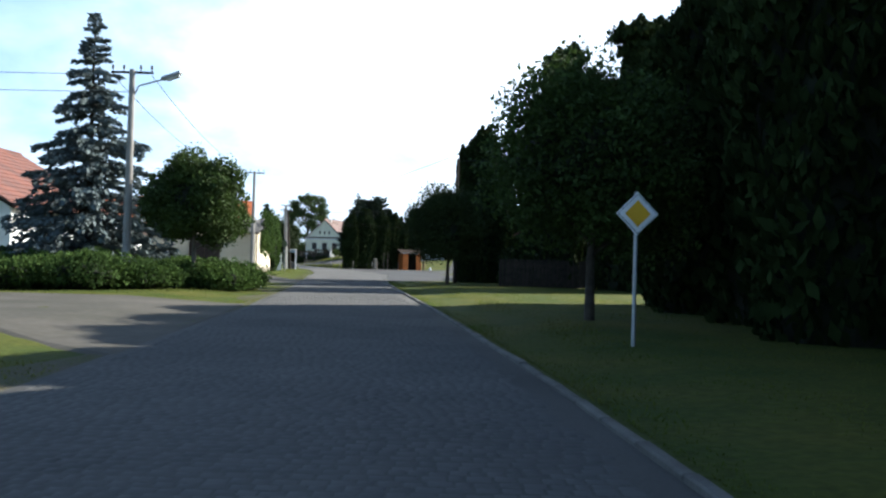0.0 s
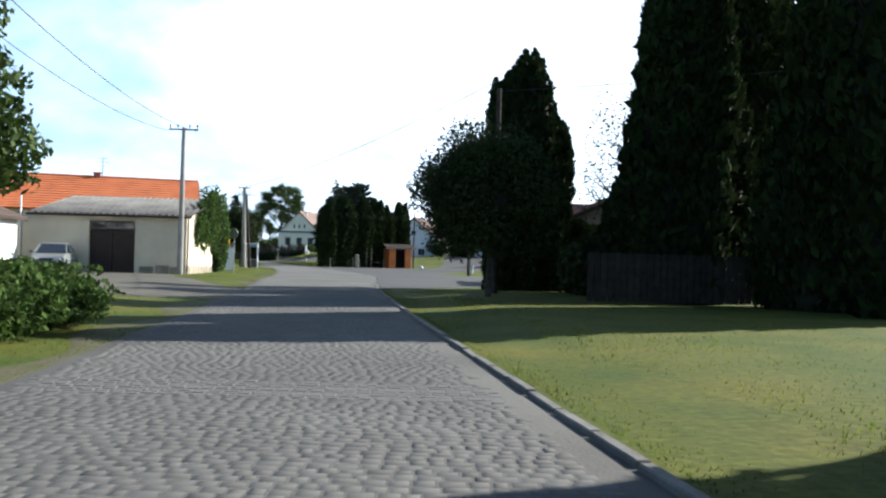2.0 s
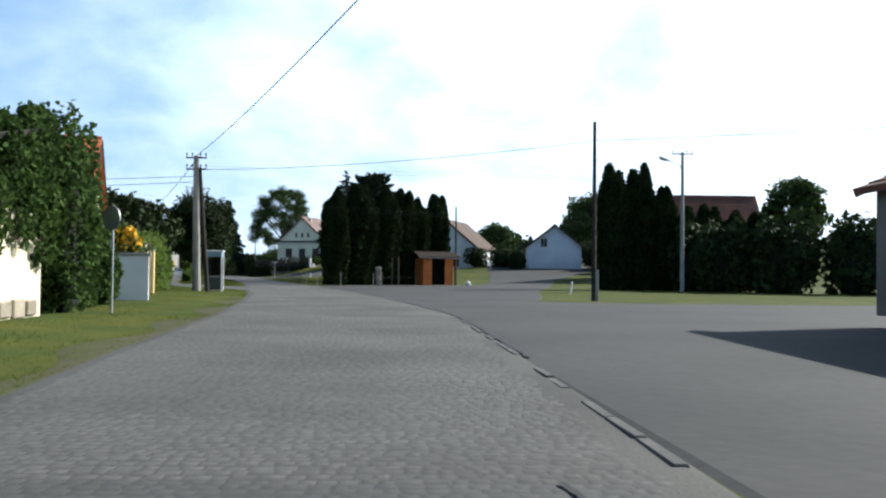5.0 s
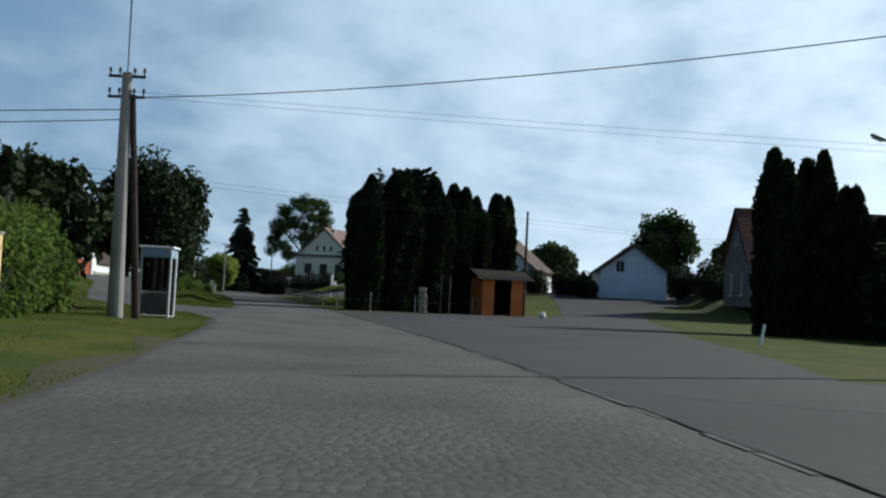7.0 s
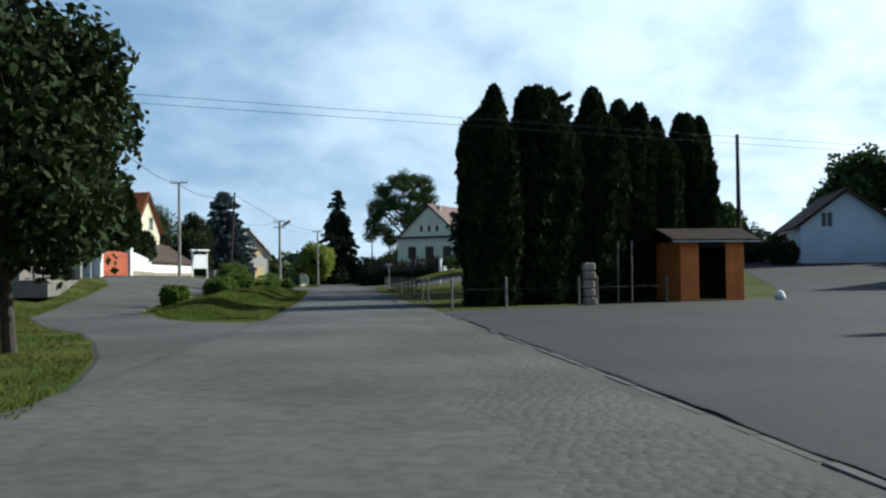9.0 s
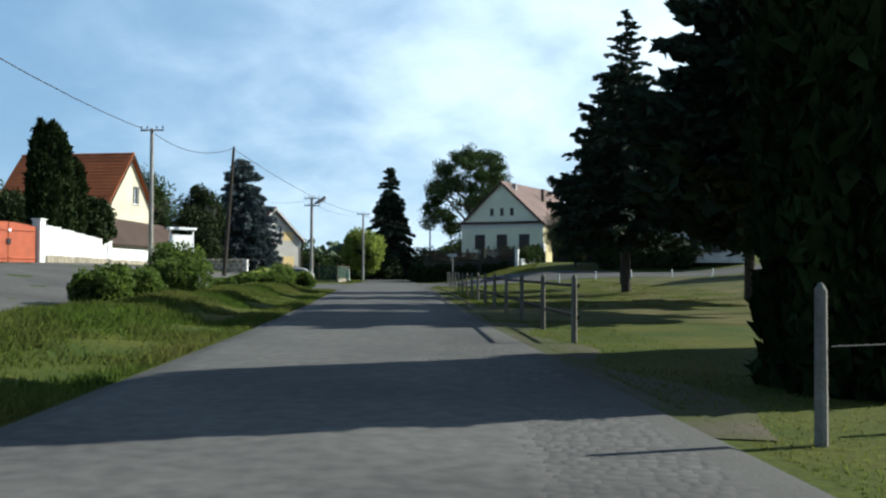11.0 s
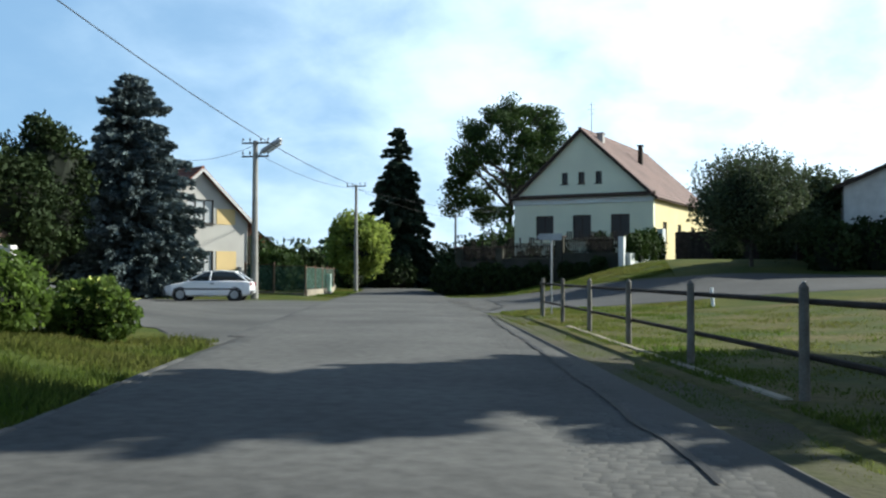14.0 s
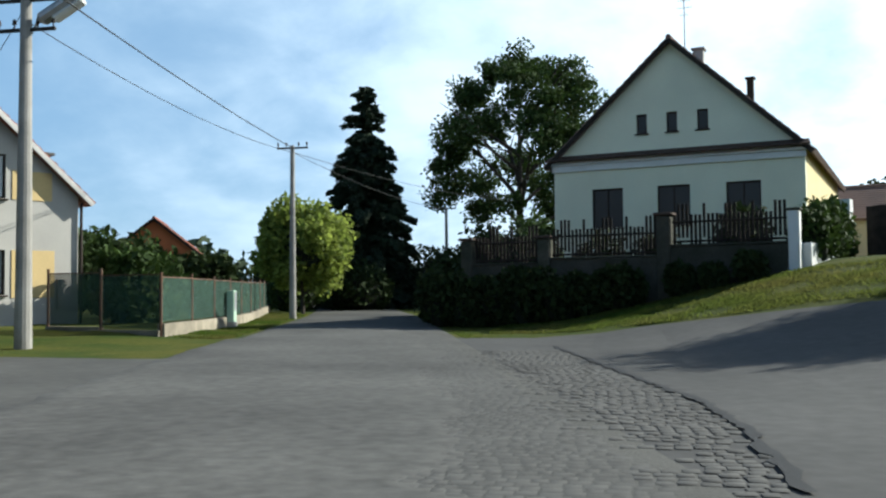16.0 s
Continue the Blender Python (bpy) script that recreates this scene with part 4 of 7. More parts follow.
def gable_house(name, x, y, z, turn, width, length, eave, ridge, wall_mat, roof_mat, label, front=(), right=(), left=(), back=(), overhang=0.35, courses=14, frame_mat=None, ridge_at=0.5,
                side_mat=None, category="house", bars=1, plinth=None, barge=None, pane=None):
    """A gabled house: the front gable along local x at y = 0, the ridge along y; openings are (x, z, width, height)."""
    hs = thing(name, x, y, z, turn, label, category)
    th = 0.35
    fm = frame_mat or M_PLASTICWHITE
    apex = width * ridge_at
    gt = [(0, eave), (apex, ridge), (width, eave)]
    hole = lambda ws: [(a, a + w, b, b + h) for a, b, w, h in ws]
    mf, mb = Matrix(), pose(width, length, 0, 0, 0, 180)
    mr, ml = pose(width, 0, 0, 0, 0, 90), pose(0, length, 0, 0, 0, -90)
    bm = bmesh.new()
    wall_panel(bm, width, gt, hole(front), th, mf)
    part("front_wall", bm, wall_mat, hs)
    bm = bmesh.new()
    wall_panel(bm, width, [(0, eave), (width - apex, ridge), (width, eave)], hole(back), th, mb)
    part("back_wall", bm, wall_mat, hs)
    bm = bmesh.new()
    wall_panel(bm, length - 2 * th, [(0, eave), (length - 2 * th, eave)], hole(right), th, mr @ Matrix.Translation((th, 0, 0)))
    part("side_wall", bm, side_mat or wall_mat, hs)
    bm = bmesh.new()
    wall_panel(bm, length - 2 * th, [(0, eave), (length - 2 * th, eave)], hole(left), th, ml @ Matrix.Translation((th, 0, 0)))
    part("side_wall", bm, side_mat or wall_mat, hs)
    for ws, m in ((front, mf), (right, mr @ Matrix.Translation((th, 0, 0))), (left, ml @ Matrix.Translation((th, 0, 0))), (back, mb)):
        for a, b, w, h in ws:
            window_unit(hs, m, a, b, w, h, fm, bars=bars if w > 0.7 else 0, pane_mat=pane)
    o = overhang
    for s in (0, 1):
        ex, run = (-o, apex) if s == 0 else (width + o, width - apex)
        drop = (ridge - eave) / run * o
        bm = bmesh.new()
        roof_slab(bm, (ex, -o, eave - drop + 0.02), (ex, length + o, eave - drop + 0.02), (apex, length + o, ridge + 0.02), (apex, -o, ridge + 0.02), 0.14, courses)
        part("roof_slope", bm, roof_mat, hs)
        for yy in (-o - 0.03, length + o + 0.03):
            d = Vector((apex - ex, 0, ridge - eave + drop))
            bm = bmesh.new()
            box(bm, (0, 0, 0), (d.length, 0.05, 0.17), 0.01, Matrix.Translation(((ex + apex) / 2, yy, (ridge + eave - drop) / 2 + 0.05)) @ Matrix.Rotation(-math.atan2(d.z, d.x), 4, "Y"))
            part("barge_board", bm, barge or M_DARKWOOD, hs)
    bm = bmesh.new()
    tube(bm, (apex, -o, ridge + 0.17), (apex, length + o, ridge + 0.17), 0.12, 0.12, 8)
    part("ridge_tiles", bm, roof_mat, hs)
    if plinth:
        bm = bmesh.new()
        wall_panel(bm, width, [(0, plinth), (width, plinth)], [], 0.05, Matrix.Translation((0, -0.052, 0)))
        part("plinth", bm, M_GREYRENDER, hs)
    return hs


def utility_pole(x, y, top, label, z=None, lean=(0, 0), mat=None, r=0.16, arms=1, lamp=None, name="utility_pole", arm_turn=0, group="utility poles", arm_w=1.5, foot=None):
    """A pole with crossarm, insulators and, where lamp is given as (angle, reach), a street lamp on an arm."""
    z = land1(x, y) if z is None else z
    t = thing(name, x, y, z, 0, label, "pole", group)
    h = top - z
    tip = Vector((lean[0], lean[1], h))
    tube_part("shaft", (0, 0, -0.2), tip, r, r * 0.62, mat or M_CONCRETE, t, n=14)
    for k in range(arms):
        p = tip * (1 - 0.035 * (k + 0.4) - 0.05 * k)
        arm = new("crossarm")
        arm.parent = t
        arm.matrix_local = Matrix.Translation(p) @ pose(0, 0, 0, 0, 0, arm_turn)
        box_part("beam", (0, 0, 0), (arm_w, 0.08, 0.08), M_BLACKIRON, arm)
        for u in (-0.46, -0.2, 0.2, 0.46):
            bm = bmesh.new()
            tube(bm, (u * arm_w, 0, 0.04), (u * arm_w, 0, 0.16), 0.018, 0.018, 6)
            tube(bm, (u * arm_w, 0, 0.14), (u * arm_w, 0, 0.26), 0.05, 0.035, 8)
            part("insulator", bm, M_BROWNDOOR, arm)
    if lamp:
        a, reach = radians(lamp[0]), lamp[1]
        s = tip * 0.86
        size = lamp[2] if len(lamp) > 2 else 1.0
        e = s + Vector((math.cos(a) * reach, math.sin(a) * reach, 0.75 if size == 1.0 else 0.55))
        bm = bmesh.new()
        tube(bm, s, s + Vector((math.cos(a) * 0.25, math.sin(a) * 0.25, 0.5)), 0.03, 0.03, 8)
        tube(bm, s + Vector((math.cos(a) * 0.25, math.sin(a) * 0.25, 0.5)), e, 0.03, 0.03, 8)
        part("lamp_arm", bm, M_STEEL, t)
        hd = new("lamp_head")
        hd.parent = t
        hd.matrix_local = Matrix.Translation(e) @ Euler((0, -0.35 * size, a)).to_matrix().to_4x4() @ Matrix.Scale(size, 4)
        bm = bmesh.new()
        vs = box(bm, (0.32, 0, 0.03), (0.75, 0.26, 0.14), 0.05)
        part("housing", bm, M_STEEL, hd)
        box_part("diffuser", (0.36, 0, -0.07), (0.5, 0.2, 0.08), M_LAMPGLASS, hd, bevel=0.03)
    if foot:
        box_part("footing", (0.12, 0, foot / 2), (0.16, 0.18, foot), M_CONCRETE, t, "concrete footing post")
    return t


def wire(pts, sag=0.5, r=0.012, label="thin dark overhead wire between poles", name="overhead_wire"):
    out_pts = []
    for a, b in zip(pts, pts[1:]):
        for k in range(13):
            f = k / 12
            out_pts.append((a[0] + (b[0] - a[0]) * f, a[1] + (b[1] - a[1]) * f, a[2] + (b[2] - a[2]) * f - 4 * sag * f * (1 - f)))
    return tagged(polyline(name, out_pts, r, M_WIRE), label, "wire", "overhead wires")


# ---- along the first stretch ----
def priority_sign(x, y):
    t = thing("priority_road_sign", x, y, land1(x, y), 8, "yellow and white diamond priority road sign on a grey post", "road sign")
    tube_part("post", (0, 0, -0.1), (0, 0, 2.3), 0.03, 0.03, M_STEEL, t)
    dia = lambda s, d0, d1, mt, nm, p: (lambda bm: (box(bm, (0, 0, 0), (s, d1 - d0, s), 0.004, Matrix.Translation((0, (d0 + d1) / 2, 1.97)) @ Matrix.Rotation(radians(45), 4, "Y")), part(nm, bm, mt, p))[1])(bmesh.new())
    dia(0.46, -0.055, -0.035, M_PLASTICWHITE, "plate", t)
    dia(0.425, -0.060, -0.056, M_SIGNBLACK, "border_line", t)
    dia(0.41, -0.066, -0.061, M_PLASTICWHITE, "white_face", t)
    dia(0.28, -0.072, -0.067, M_SIGNYELLOW, "yellow_face", t)
    return t


priority_sign(2.87, 14.2)

broadleaf("round_maple", -8.87, 33.96, "round clipped maple with a dense green crown on a slim trunk", 1.35, 4.75, 2.05, 48000, 0.08, M_LEAF, 3, M_BARK_PALE, group="clipped roadside maples")
broadleaf("round_maple", 0.25, 52.0, "dark round maple standing before a tall thuja", 1.2, 5.25, 2.4, 80000, 0.075, M_LEAF_DARK, 5, M_BARK, lumps=26, group="clipped roadside maples")
conifer("spruce", -14.3, 38.2, 10.9, 3.8, 24, "tall bluish green spruce behind junipers", M_NEEDLE_BLUE, 11, 0.14, 0.15, density=1.2, power=0.95)
utility_pole(-11.2, 33.6, 7.8, "grey concrete utility pole with a street lamp", lamp=(0, 1.1))
utility_pole(-14.3, 71.1, 7.7, "grey concrete utility pole beside the garage")
JUN = [(-15.5, 27.5), (-13.2, 28.4), (-11.2, 29.4), (-10.2, 31.5), (-12.5, 31.5), (-15.2, 31.0), (-9.2, 35.9), (-10.6, 37.0), (-12.2, 36), (-18, 28), (-18, 32), (-20.5, 29), (-9.6, 38.4), (-14, 34.5), (-17, 36), (-8.3, 36.8), (-8.1, 34.3)]
for k, (x, y) in enumerate(JUN):
    bush("juniper_bush", x, y, "low spreading green juniper bush", (1.6, 1.6, 0.85 + 0.12 * (k % 3)), 9500, 0.075, M_JUNIPER, 20 + k, "junipers on the verge", "juniper", up=0.8)

# several later entries stand out of sight, added to shade road and verge
ROW = [(6.4, 52.2, 13.2, 2.6, 1), (9.8, 48.2, 14.0, 2.4, 1), (7.6, 25.5, 9.2, 2.1, 0), (8.2, 21, 9.0, 2.3, 0), (7.4, 16.5, 8.4, 2.2, 0), (8.5, 11, 8.8, 2.3, 0), (10.2, 13.9, 9.8, 2.2, 0), (8.6, 6.4, 8.8, 2.2, 0),
       (8.8, 1.8, 9.0, 2.2, 0), (8.1, 29.4, 9.8, 2.0, 0), (10.5, 24, 10.5, 2.2, 0), (10.4, 45.0, 12, 2.0, 0), (13.0, 46.5, 13, 2.1, 0), (9.6, 62.4, 14.0, 2.2, 0), (12.2, 62.8, 14.5, 2.0, 0), (9.6, 56.0, 12, 1.7, 0), (6.2, 56.0, 4.2, 1.5, 0)]
for k, (x, y, h, r, cone) in enumerate(ROW):
    thuja("thuja", x, y, h, r, 16000 if k < 2 else 12000 if k < 6 else 8000, 40 + k, "tall dark columnar thuja in a dense roadside row, some added for shade", "thujas beside the road", 0.2 if k < 6 else 0.24, cone)
broadleaf("garden_tree", 3.2, 20.6, "leafy tree with sunlit yellow green top", 1.4, 5.5, 2.8, 48000, 0.075, M_LEAF, 61, category="tree")
for k, (x, y, h, r) in enumerate([(2.55, 63.0, 10.4, 1.15), (1.5, 62.6, 9.2, 0.78), (3.75, 63.3, 7.8, 0.8), (4.9, 64.2, 3.2, 0.8), (6.0, 65.2, 3.0, 0.85)]):
    thuja("thuja", x, y, h, r, 9000, 60 + k, "tall dark pointed thuja at the corner", "thujas at the corner", 0.17)

# left house behind the spruce
gable_house("cottage", -34, 46, 0.1, 0, 13, 15, 3.4, 7.2, M_WHITE, M_OLDTILE, "white cottage with a red tiled roof behind the trees", right=[(2, 1, 1.2, 1.2), (6, 1, 1.2, 1.2), (10, 1, 1.2, 1.2)], front=[(3, 1, 1.2, 1.3), (8, 1, 1.2, 1.3)])
gable_house("barn_house", -18.95, 94, 0.2, 106, 10.5, 14, 4.0, 6.65, M_CREAM, M_ORANGETILE, "long cream house with a bright orange tiled roof", overhang=0.3)
BARN = scene.objects["barn_house"]
bm = bmesh.new()
tube(bm, (5.2, 7.0, 6.5), (5.2, 7.0, 8.4), 0.03, 0.025, 6)
for z, w in ((8.3, 0.7), (8.0, 0.9), (7.7, 0.5)):
    tube(bm, (5.2, 7.0 - w / 2, z), (5.2, 7.0 + w / 2, z), 0.015, 0.015, 5)
part("aerial", bm, M_BLACKIRON, BARN)
chimney(BARN, 5.3, 7.4, 6.3, 7.1, M_REDTILE, 0.5)


def garage():
    """A low rendered garage with a wide brown door and a corrugated roof that rises to the back."""
    t = thing("garage", -22.85, 72.3, 0.1, 0, "cream rendered garage with brown double door and corrugated roof", "garage")
    w, d = 8.55, 6.2
    bm = bmesh.new()
    wall_panel(bm, w, [(0, 3.05), (w, 3.05)], [(3.45, 5.85, 0.02, 2.75)], 0.3, Matrix())
    part("front_wall", bm, M_CREAM, t)
    bm = bmesh.new()
    wall_panel(bm, d - 0.6, [(0, 3.12), (d - 0.6, 4.2)], [], 0.3, pose(w, 0.3, 0, 0, 0, 90))
    part("side_wall", bm, M_CREAM, t)
    bm = bmesh.new()
    wall_panel(bm, d - 0.6, [(0, 4.2), (d - 0.6, 3.12)], [], 0.3, pose(0, d - 0.3, 0, 0, 0, -90))
    part("side_wall", bm, M_CREAM, t)
    bm = bmesh.new()
    wall_panel(bm, w, [(0, 4.22), (w, 4.22)], [], 0.3, pose(w, d, 0, 0, 0, 180))
    part("back_wall", bm, M_CREAM, t)
    n = 240
    u = np.linspace(0.35, w + 0.35, n)
    wv = 0.07 * np.sin(u * 2 * np.pi / 0.34)
    V = np.concatenate([np.stack([u, np.full(n, y), z + wv], 1) for y, z in ((-0.35, 3.08), (d + 0.1, 4.34), (-0.35, 3.05), (d + 0.1, 4.30))])
    a = np.arange(n - 1)
    Q = np.concatenate([np.stack([a, a + 1, a + 1 + n, a + n], 1), np.stack([a + 2 * n, a + 3 * n, a + 3 * n + 1, a + 2 * n + 1], 1), np.stack([a, a + 2 * n, a + 2 * n + 1, a + 1], 1)])
    fast_mesh("corrugated_roof", V, Q, M_FIBRE, t, "grey corrugated fibre cement roof")
    for k in range(2):
        box_part("door_leaf", (3.45 + 0.6 + 1.2 * k, 0.2, 1.14), (1.18, 0.06, 2.2), M_BROWNDOOR, t, "dark brown boarded door leaf")
    fanlight = window_unit(t, Matrix(), 3.5, 2.3, 2.3, 0.42, M_GREYWOOD, sill=False, bars=2, name="fanlight")
    bm = bmesh.new()
    tube(bm, (w + 0.1, -0.08, 0.1), (w + 0.1, -0.08, 2.95), 0.05, 0.05, 8)
    part("downpipe", bm, M_RUST, t)
    bm = bmesh.new()
    tube(bm, (0.3, -0.42, 3.0), (w + 0.35, -0.42, 3.0), 0.06, 0.06, 8)
    part("gutter", bm, M_BROWNDOOR, t)
    rnd = random.Random(5)
    for k in range(9):
        box_part("plinth_stone", (w + 0.03, 0.35 + k * 0.66, 0.24), (0.09, rnd.uniform(.5, .64), rnd.uniform(.3, .5)), M_STONEWALL, t, bevel=0.03)
    for k in range(11):
        xx = 0.4 + k * 0.76 + rnd.uniform(-.1, .1)
        if not 3.1 < xx < 6.2:
            box_part("plinth_stone", (xx, -0.03, 0.22), (rnd.uniform(.68, .76), 0.09, rnd.uniform(.28, .5)), M_STONEWALL, t, bevel=0.03)
    return t


garage()
yw = thing("yard_wall", -27.0, 72.6, 0.1, 0, "cream rendered yard wall beside the garage", "wall")
box_part("panel", (2.05, 0.15, 1.5), (4.1, 0.3, 3.0), M_CREAM, yw)
box_part("coping", (2.05, 0.15, 3.04), (4.1, 0.42, 0.08), M_OLDTILE, yw, bevel=0.02)
tube_part("downpipe", (3.9, -0.06, 0.1), (3.9, -0.06, 4.0), 0.05, 0.05, M_PLASTICWHITE, yw, "white downpipe")
gable_house("shed", -32, 62.5, 0.1, 0, 9.6, 8, 2.7, 4.6, M_WHITE, M_BROWNTILE, "small white outbuilding with a grey brown roof", right=[(2.5, 0.1, 2.2, 2.1)], frame_mat=M_BROWNDOOR)


# ---- the square ----
utility_pole(-17.8, 107.3, 7.3, "grey concrete utility pole with a wooden brace beside a phone box", arms=2, lean=(-0.12, 0.05), r=0.235, arm_w=1.1)
brace = thing("brace_pole", -17.3, 107.65, land1(-17.3, 107.65), 0, "dark timber brace leaning on a utility pole", "pole")
tube_part("shaft", (0, 0, -0.1), (-0.42, -0.3, 6.6), 0.12, 0.09, M_WOODPOLE, brace)
utility_pole(1.9, 98.8, 8.0, "dark timber pole on a concrete footing in the grass", mat=M_WOODPOLE, arms=0, r=0.115, foot=1.4)
utility_pole(12.0, 122, 9.7, "concrete pole with lamp among dark trees", lamp=(180, 1.0))
utility_pole(-3.0, 146.4, 7.4, "dark timber pole behind the wooden kiosk", mat=M_WOODPOLE, arms=0, r=0.12)


def phone_booth(x, y):
    t = thing("phone_booth", x, y, land1(x, y), 6, "white and blue metal phone booth with glass walls", "phone booth")
    s, h = 0.92, 2.25
    for sx in (-1, 1):
        for sy in (-1, 1):
            box_part("post", (sx * s / 2, sy * s / 2, h / 2), (0.07, 0.07, h), M_PLASTICWHITE if sx > 0 else M_STEEL, t, "white painted corner post" if sx > 0 else "grey metal corner post")
    box_part("roof", (0, 0, h + 0.03), (s + 0.2, s + 0.2, 0.07), M_PLASTICWHITE, t, bevel=0.02)
    for k, (cx, cy, wx, wy) in enumerate(((0, -s / 2, s - 0.08, 0.04), (0, s / 2, s - 0.08, 0.04), (-s / 2, 0, 0.04, s - 0.08), (s / 2, 0, 0.04, s - 0.08))):
        box_part("header_panel", (cx, cy, h - 0.16), (wx, wy, 0.28), M_BLUEPAINT, t, "pale blue header panel")
        if k == 1:
            # opaque near-black sheet added for the darkness seen through the glass
            box_part("dim_back_sheet", (cx, cy, 1.05), (wx, 0.02, 1.95), M_BROWNDOOR, t, "near-black sheet standing in for the dark interior")
        elif k != 3:
            box_part("glass_pane", (cx, cy, 1.42), (wx, 0.012 if wy == 0.04 else wy, 1.1) if wx != 0.04 else (0.012, wy, 1.1), M_CLEAR, t)
            box_part("rail", (cx, cy, 0.83), (wx, wy, 0.06), M_STEEL, t)
            box_part("lower_panel", (cx, cy, 0.46), (wx, 0.02, 0.62) if wx != 0.04 else (0.02, wy, 0.62), M_TRIM, t, "dark lower panel")
    ph = new("telephone")
    ph.parent = t
    ph.location = (-0.32, 0.3, 1.25)
    box_part("case", (0, 0, 0), (0.28, 0.18, 0.5), M_TRIM, ph, bevel=0.02)
    box_part("handset", (-0.08, -0.12, 0.05), (0.06, 0.07, 0.24), M_SIGNBLACK, ph, bevel=0.02)
    box_part("shelf", (-0.1, 0.15, 0.92), (0.6, 0.3, 0.03), M_STEEL, t)
    box_part("floor_plate", (0, 0, 0.04), (s, s, 0.08), M_CONCRETE, t)
    return t


phone_booth(-17.6, 110.5)


def kiosk(x, y, turn):
    """An open timber shelter of orange-brown boards under a low roof."""
    t = thing("timber_kiosk", x, y, land1(x, y) + 0.02, turn, "orange brown boarded bus shelter with a dark doorway", "shelter")
    w, d, h = 2.9, 2.3, 2.48
    rnd = random.Random(2)
    nb = 10
    for side, fixed in (("l", -w / 2), ("r", w / 2)):
        for k in range(nb):
            box_part("plank", (fixed, -d / 2 + (k + 0.5) * d / nb, h / 2), (0.03, d / nb - 0.002, h), M_KIOSK, t, bevel=0.004)
    for k in range(13):
        box_part("plank", (-w / 2 + (k + 0.5) * w / 13, d / 2, h / 2), (w / 13 - 0.002, 0.03, h), M_KIOSK, t, bevel=0.004)
    for a, b in ((-w / 2, -0.62), (0.62, w / 2)):
        for k in range(4):
            ww = (b - a) / 4
            box_part("plank", (a + (k + 0.5) * ww, -d / 2, h / 2), (ww - 0.002, 0.03, h), M_KIOSK, t, bevel=0.004)
    # dark brown sheets added inside; their colour imitates the shelter's shaded interior
    box_part("shade_lining", (0, d / 2 - 0.05, h / 2), (w - 0.2, 0.02, h - 0.05), M_BROWNDOOR, t, "dark inner sheet painted for the shaded interior", bevel=0)
    for sx in (-1, 1):
        box_part("shade_lining", (sx * (w / 2 - 0.03), 0, h / 2), (0.015, d - 0.2, h - 0.05), M_BROWNDOOR, t, "dark inner sheet painted for the shaded interior", bevel=0)
    box_part("shade_ceiling", (0, 0, h - 0.02), (w - 0.1, d - 0.1, 0.02), M_BROWNDOOR, t, bevel=0)
    box_part("lintel", (0, -d / 2, h - 0.12), (1.24, 0.05, 0.24), M_DARKWOOD, t)
    for sx in (-1, 1):
        for sy in (-1, 1):
            box_part("corner_post", (sx * (w / 2 - 0.05), sy * (d / 2 - 0.06), h / 2), (0.08, 0.08, h), M_DARKWOOD, t)
    box_part("bench", (0, d / 2 - 0.3, 0.45), (w - 0.3, 0.4, 0.05), M_DARKWOOD, t)
    for s in (-1, 1):
        bm = bmesh.new()
        roof_slab(bm, (-w / 2 - 0.55, s * (d / 2 + 0.45), h), (w / 2 + 0.55, s * (d / 2 + 0.45), h), (w / 2 + 0.55, 0, h + 0.55), (-w / 2 - 0.55, 0, h + 0.55), 0.06, 1)
        part("roof_slope", bm, M_FELT, t, "weathered dark grey roofing felt")
    box_part("fascia", (0, -d / 2 - 0.47, h - 0.0), (w + 1.1, 0.03, 0.055), M_BOARD, t, "pale eaves board")
    return t


kiosk(-5.05, 144.5, 20)
for k, (x, h, r) in enumerate([(-13.7, 8.5, 1.12), (-11.75, 9.0, 1.5), (-9.5, 9.05, 1.28), (-7.9, 9.0, 1.25), (-6.45, 8.2, 1.0), (-4.85, 8.75, 1.3)]):
    y = 139.9 + (x + 13.2) * 0.98 + (k % 2) * 0.5
    thuja("thuja", x, y, h, r, 16000, 80 + k, "tall dark columnar thuja in a clump by the square", "thujas by the square", 0.19, domes=(2, 3, 2, 2, 1, 3)[k])
for k, (x, y, h, r) in enumerate([(8.4, 128, 9.5, 1.2), (10.4, 128.6, 9.6, 1.15), (12.4, 129, 7.9, 1.0), (14.3, 129.5, 6.4, 1.1), (16.2, 130, 6.6, 1.1), (18.4, 130.6, 6.2, 1.2), (20.6, 131, 6.4, 1.2)]):
    thuja("thuja", x, y, h, r, 6000, 100 + k, "dark columnar thuja in a row across the square", "thujas across the square", 0.25, domes=2)
broadleaf("lime_tree", -20.0, 117.2, "dense dark green lime tree behind the phone booth", 1.2, 6.0, 2.7, 32000, 0.12, M_LEAF_DARK, 7)
for k in range(5):
    bush("hedge_bush", -19.2 - 0.25 * k, 102.2 + 1.35 * k, "clipped green garden hedge", (1.1, 0.95, 2.5), 4200, 0.12, M_BUSH, 130 + k, "garden hedge", "hedge")
gable_house("blue_house", 7.1, 177.6, 1.2, -4, 6.7, 11, 3.5, 6.05, M_BLUEWHITE, M_BROWNTILE, "small pale blue rendered house with a dark loft window", front=[(1.5, 3.3, 0.9, 1.2)])
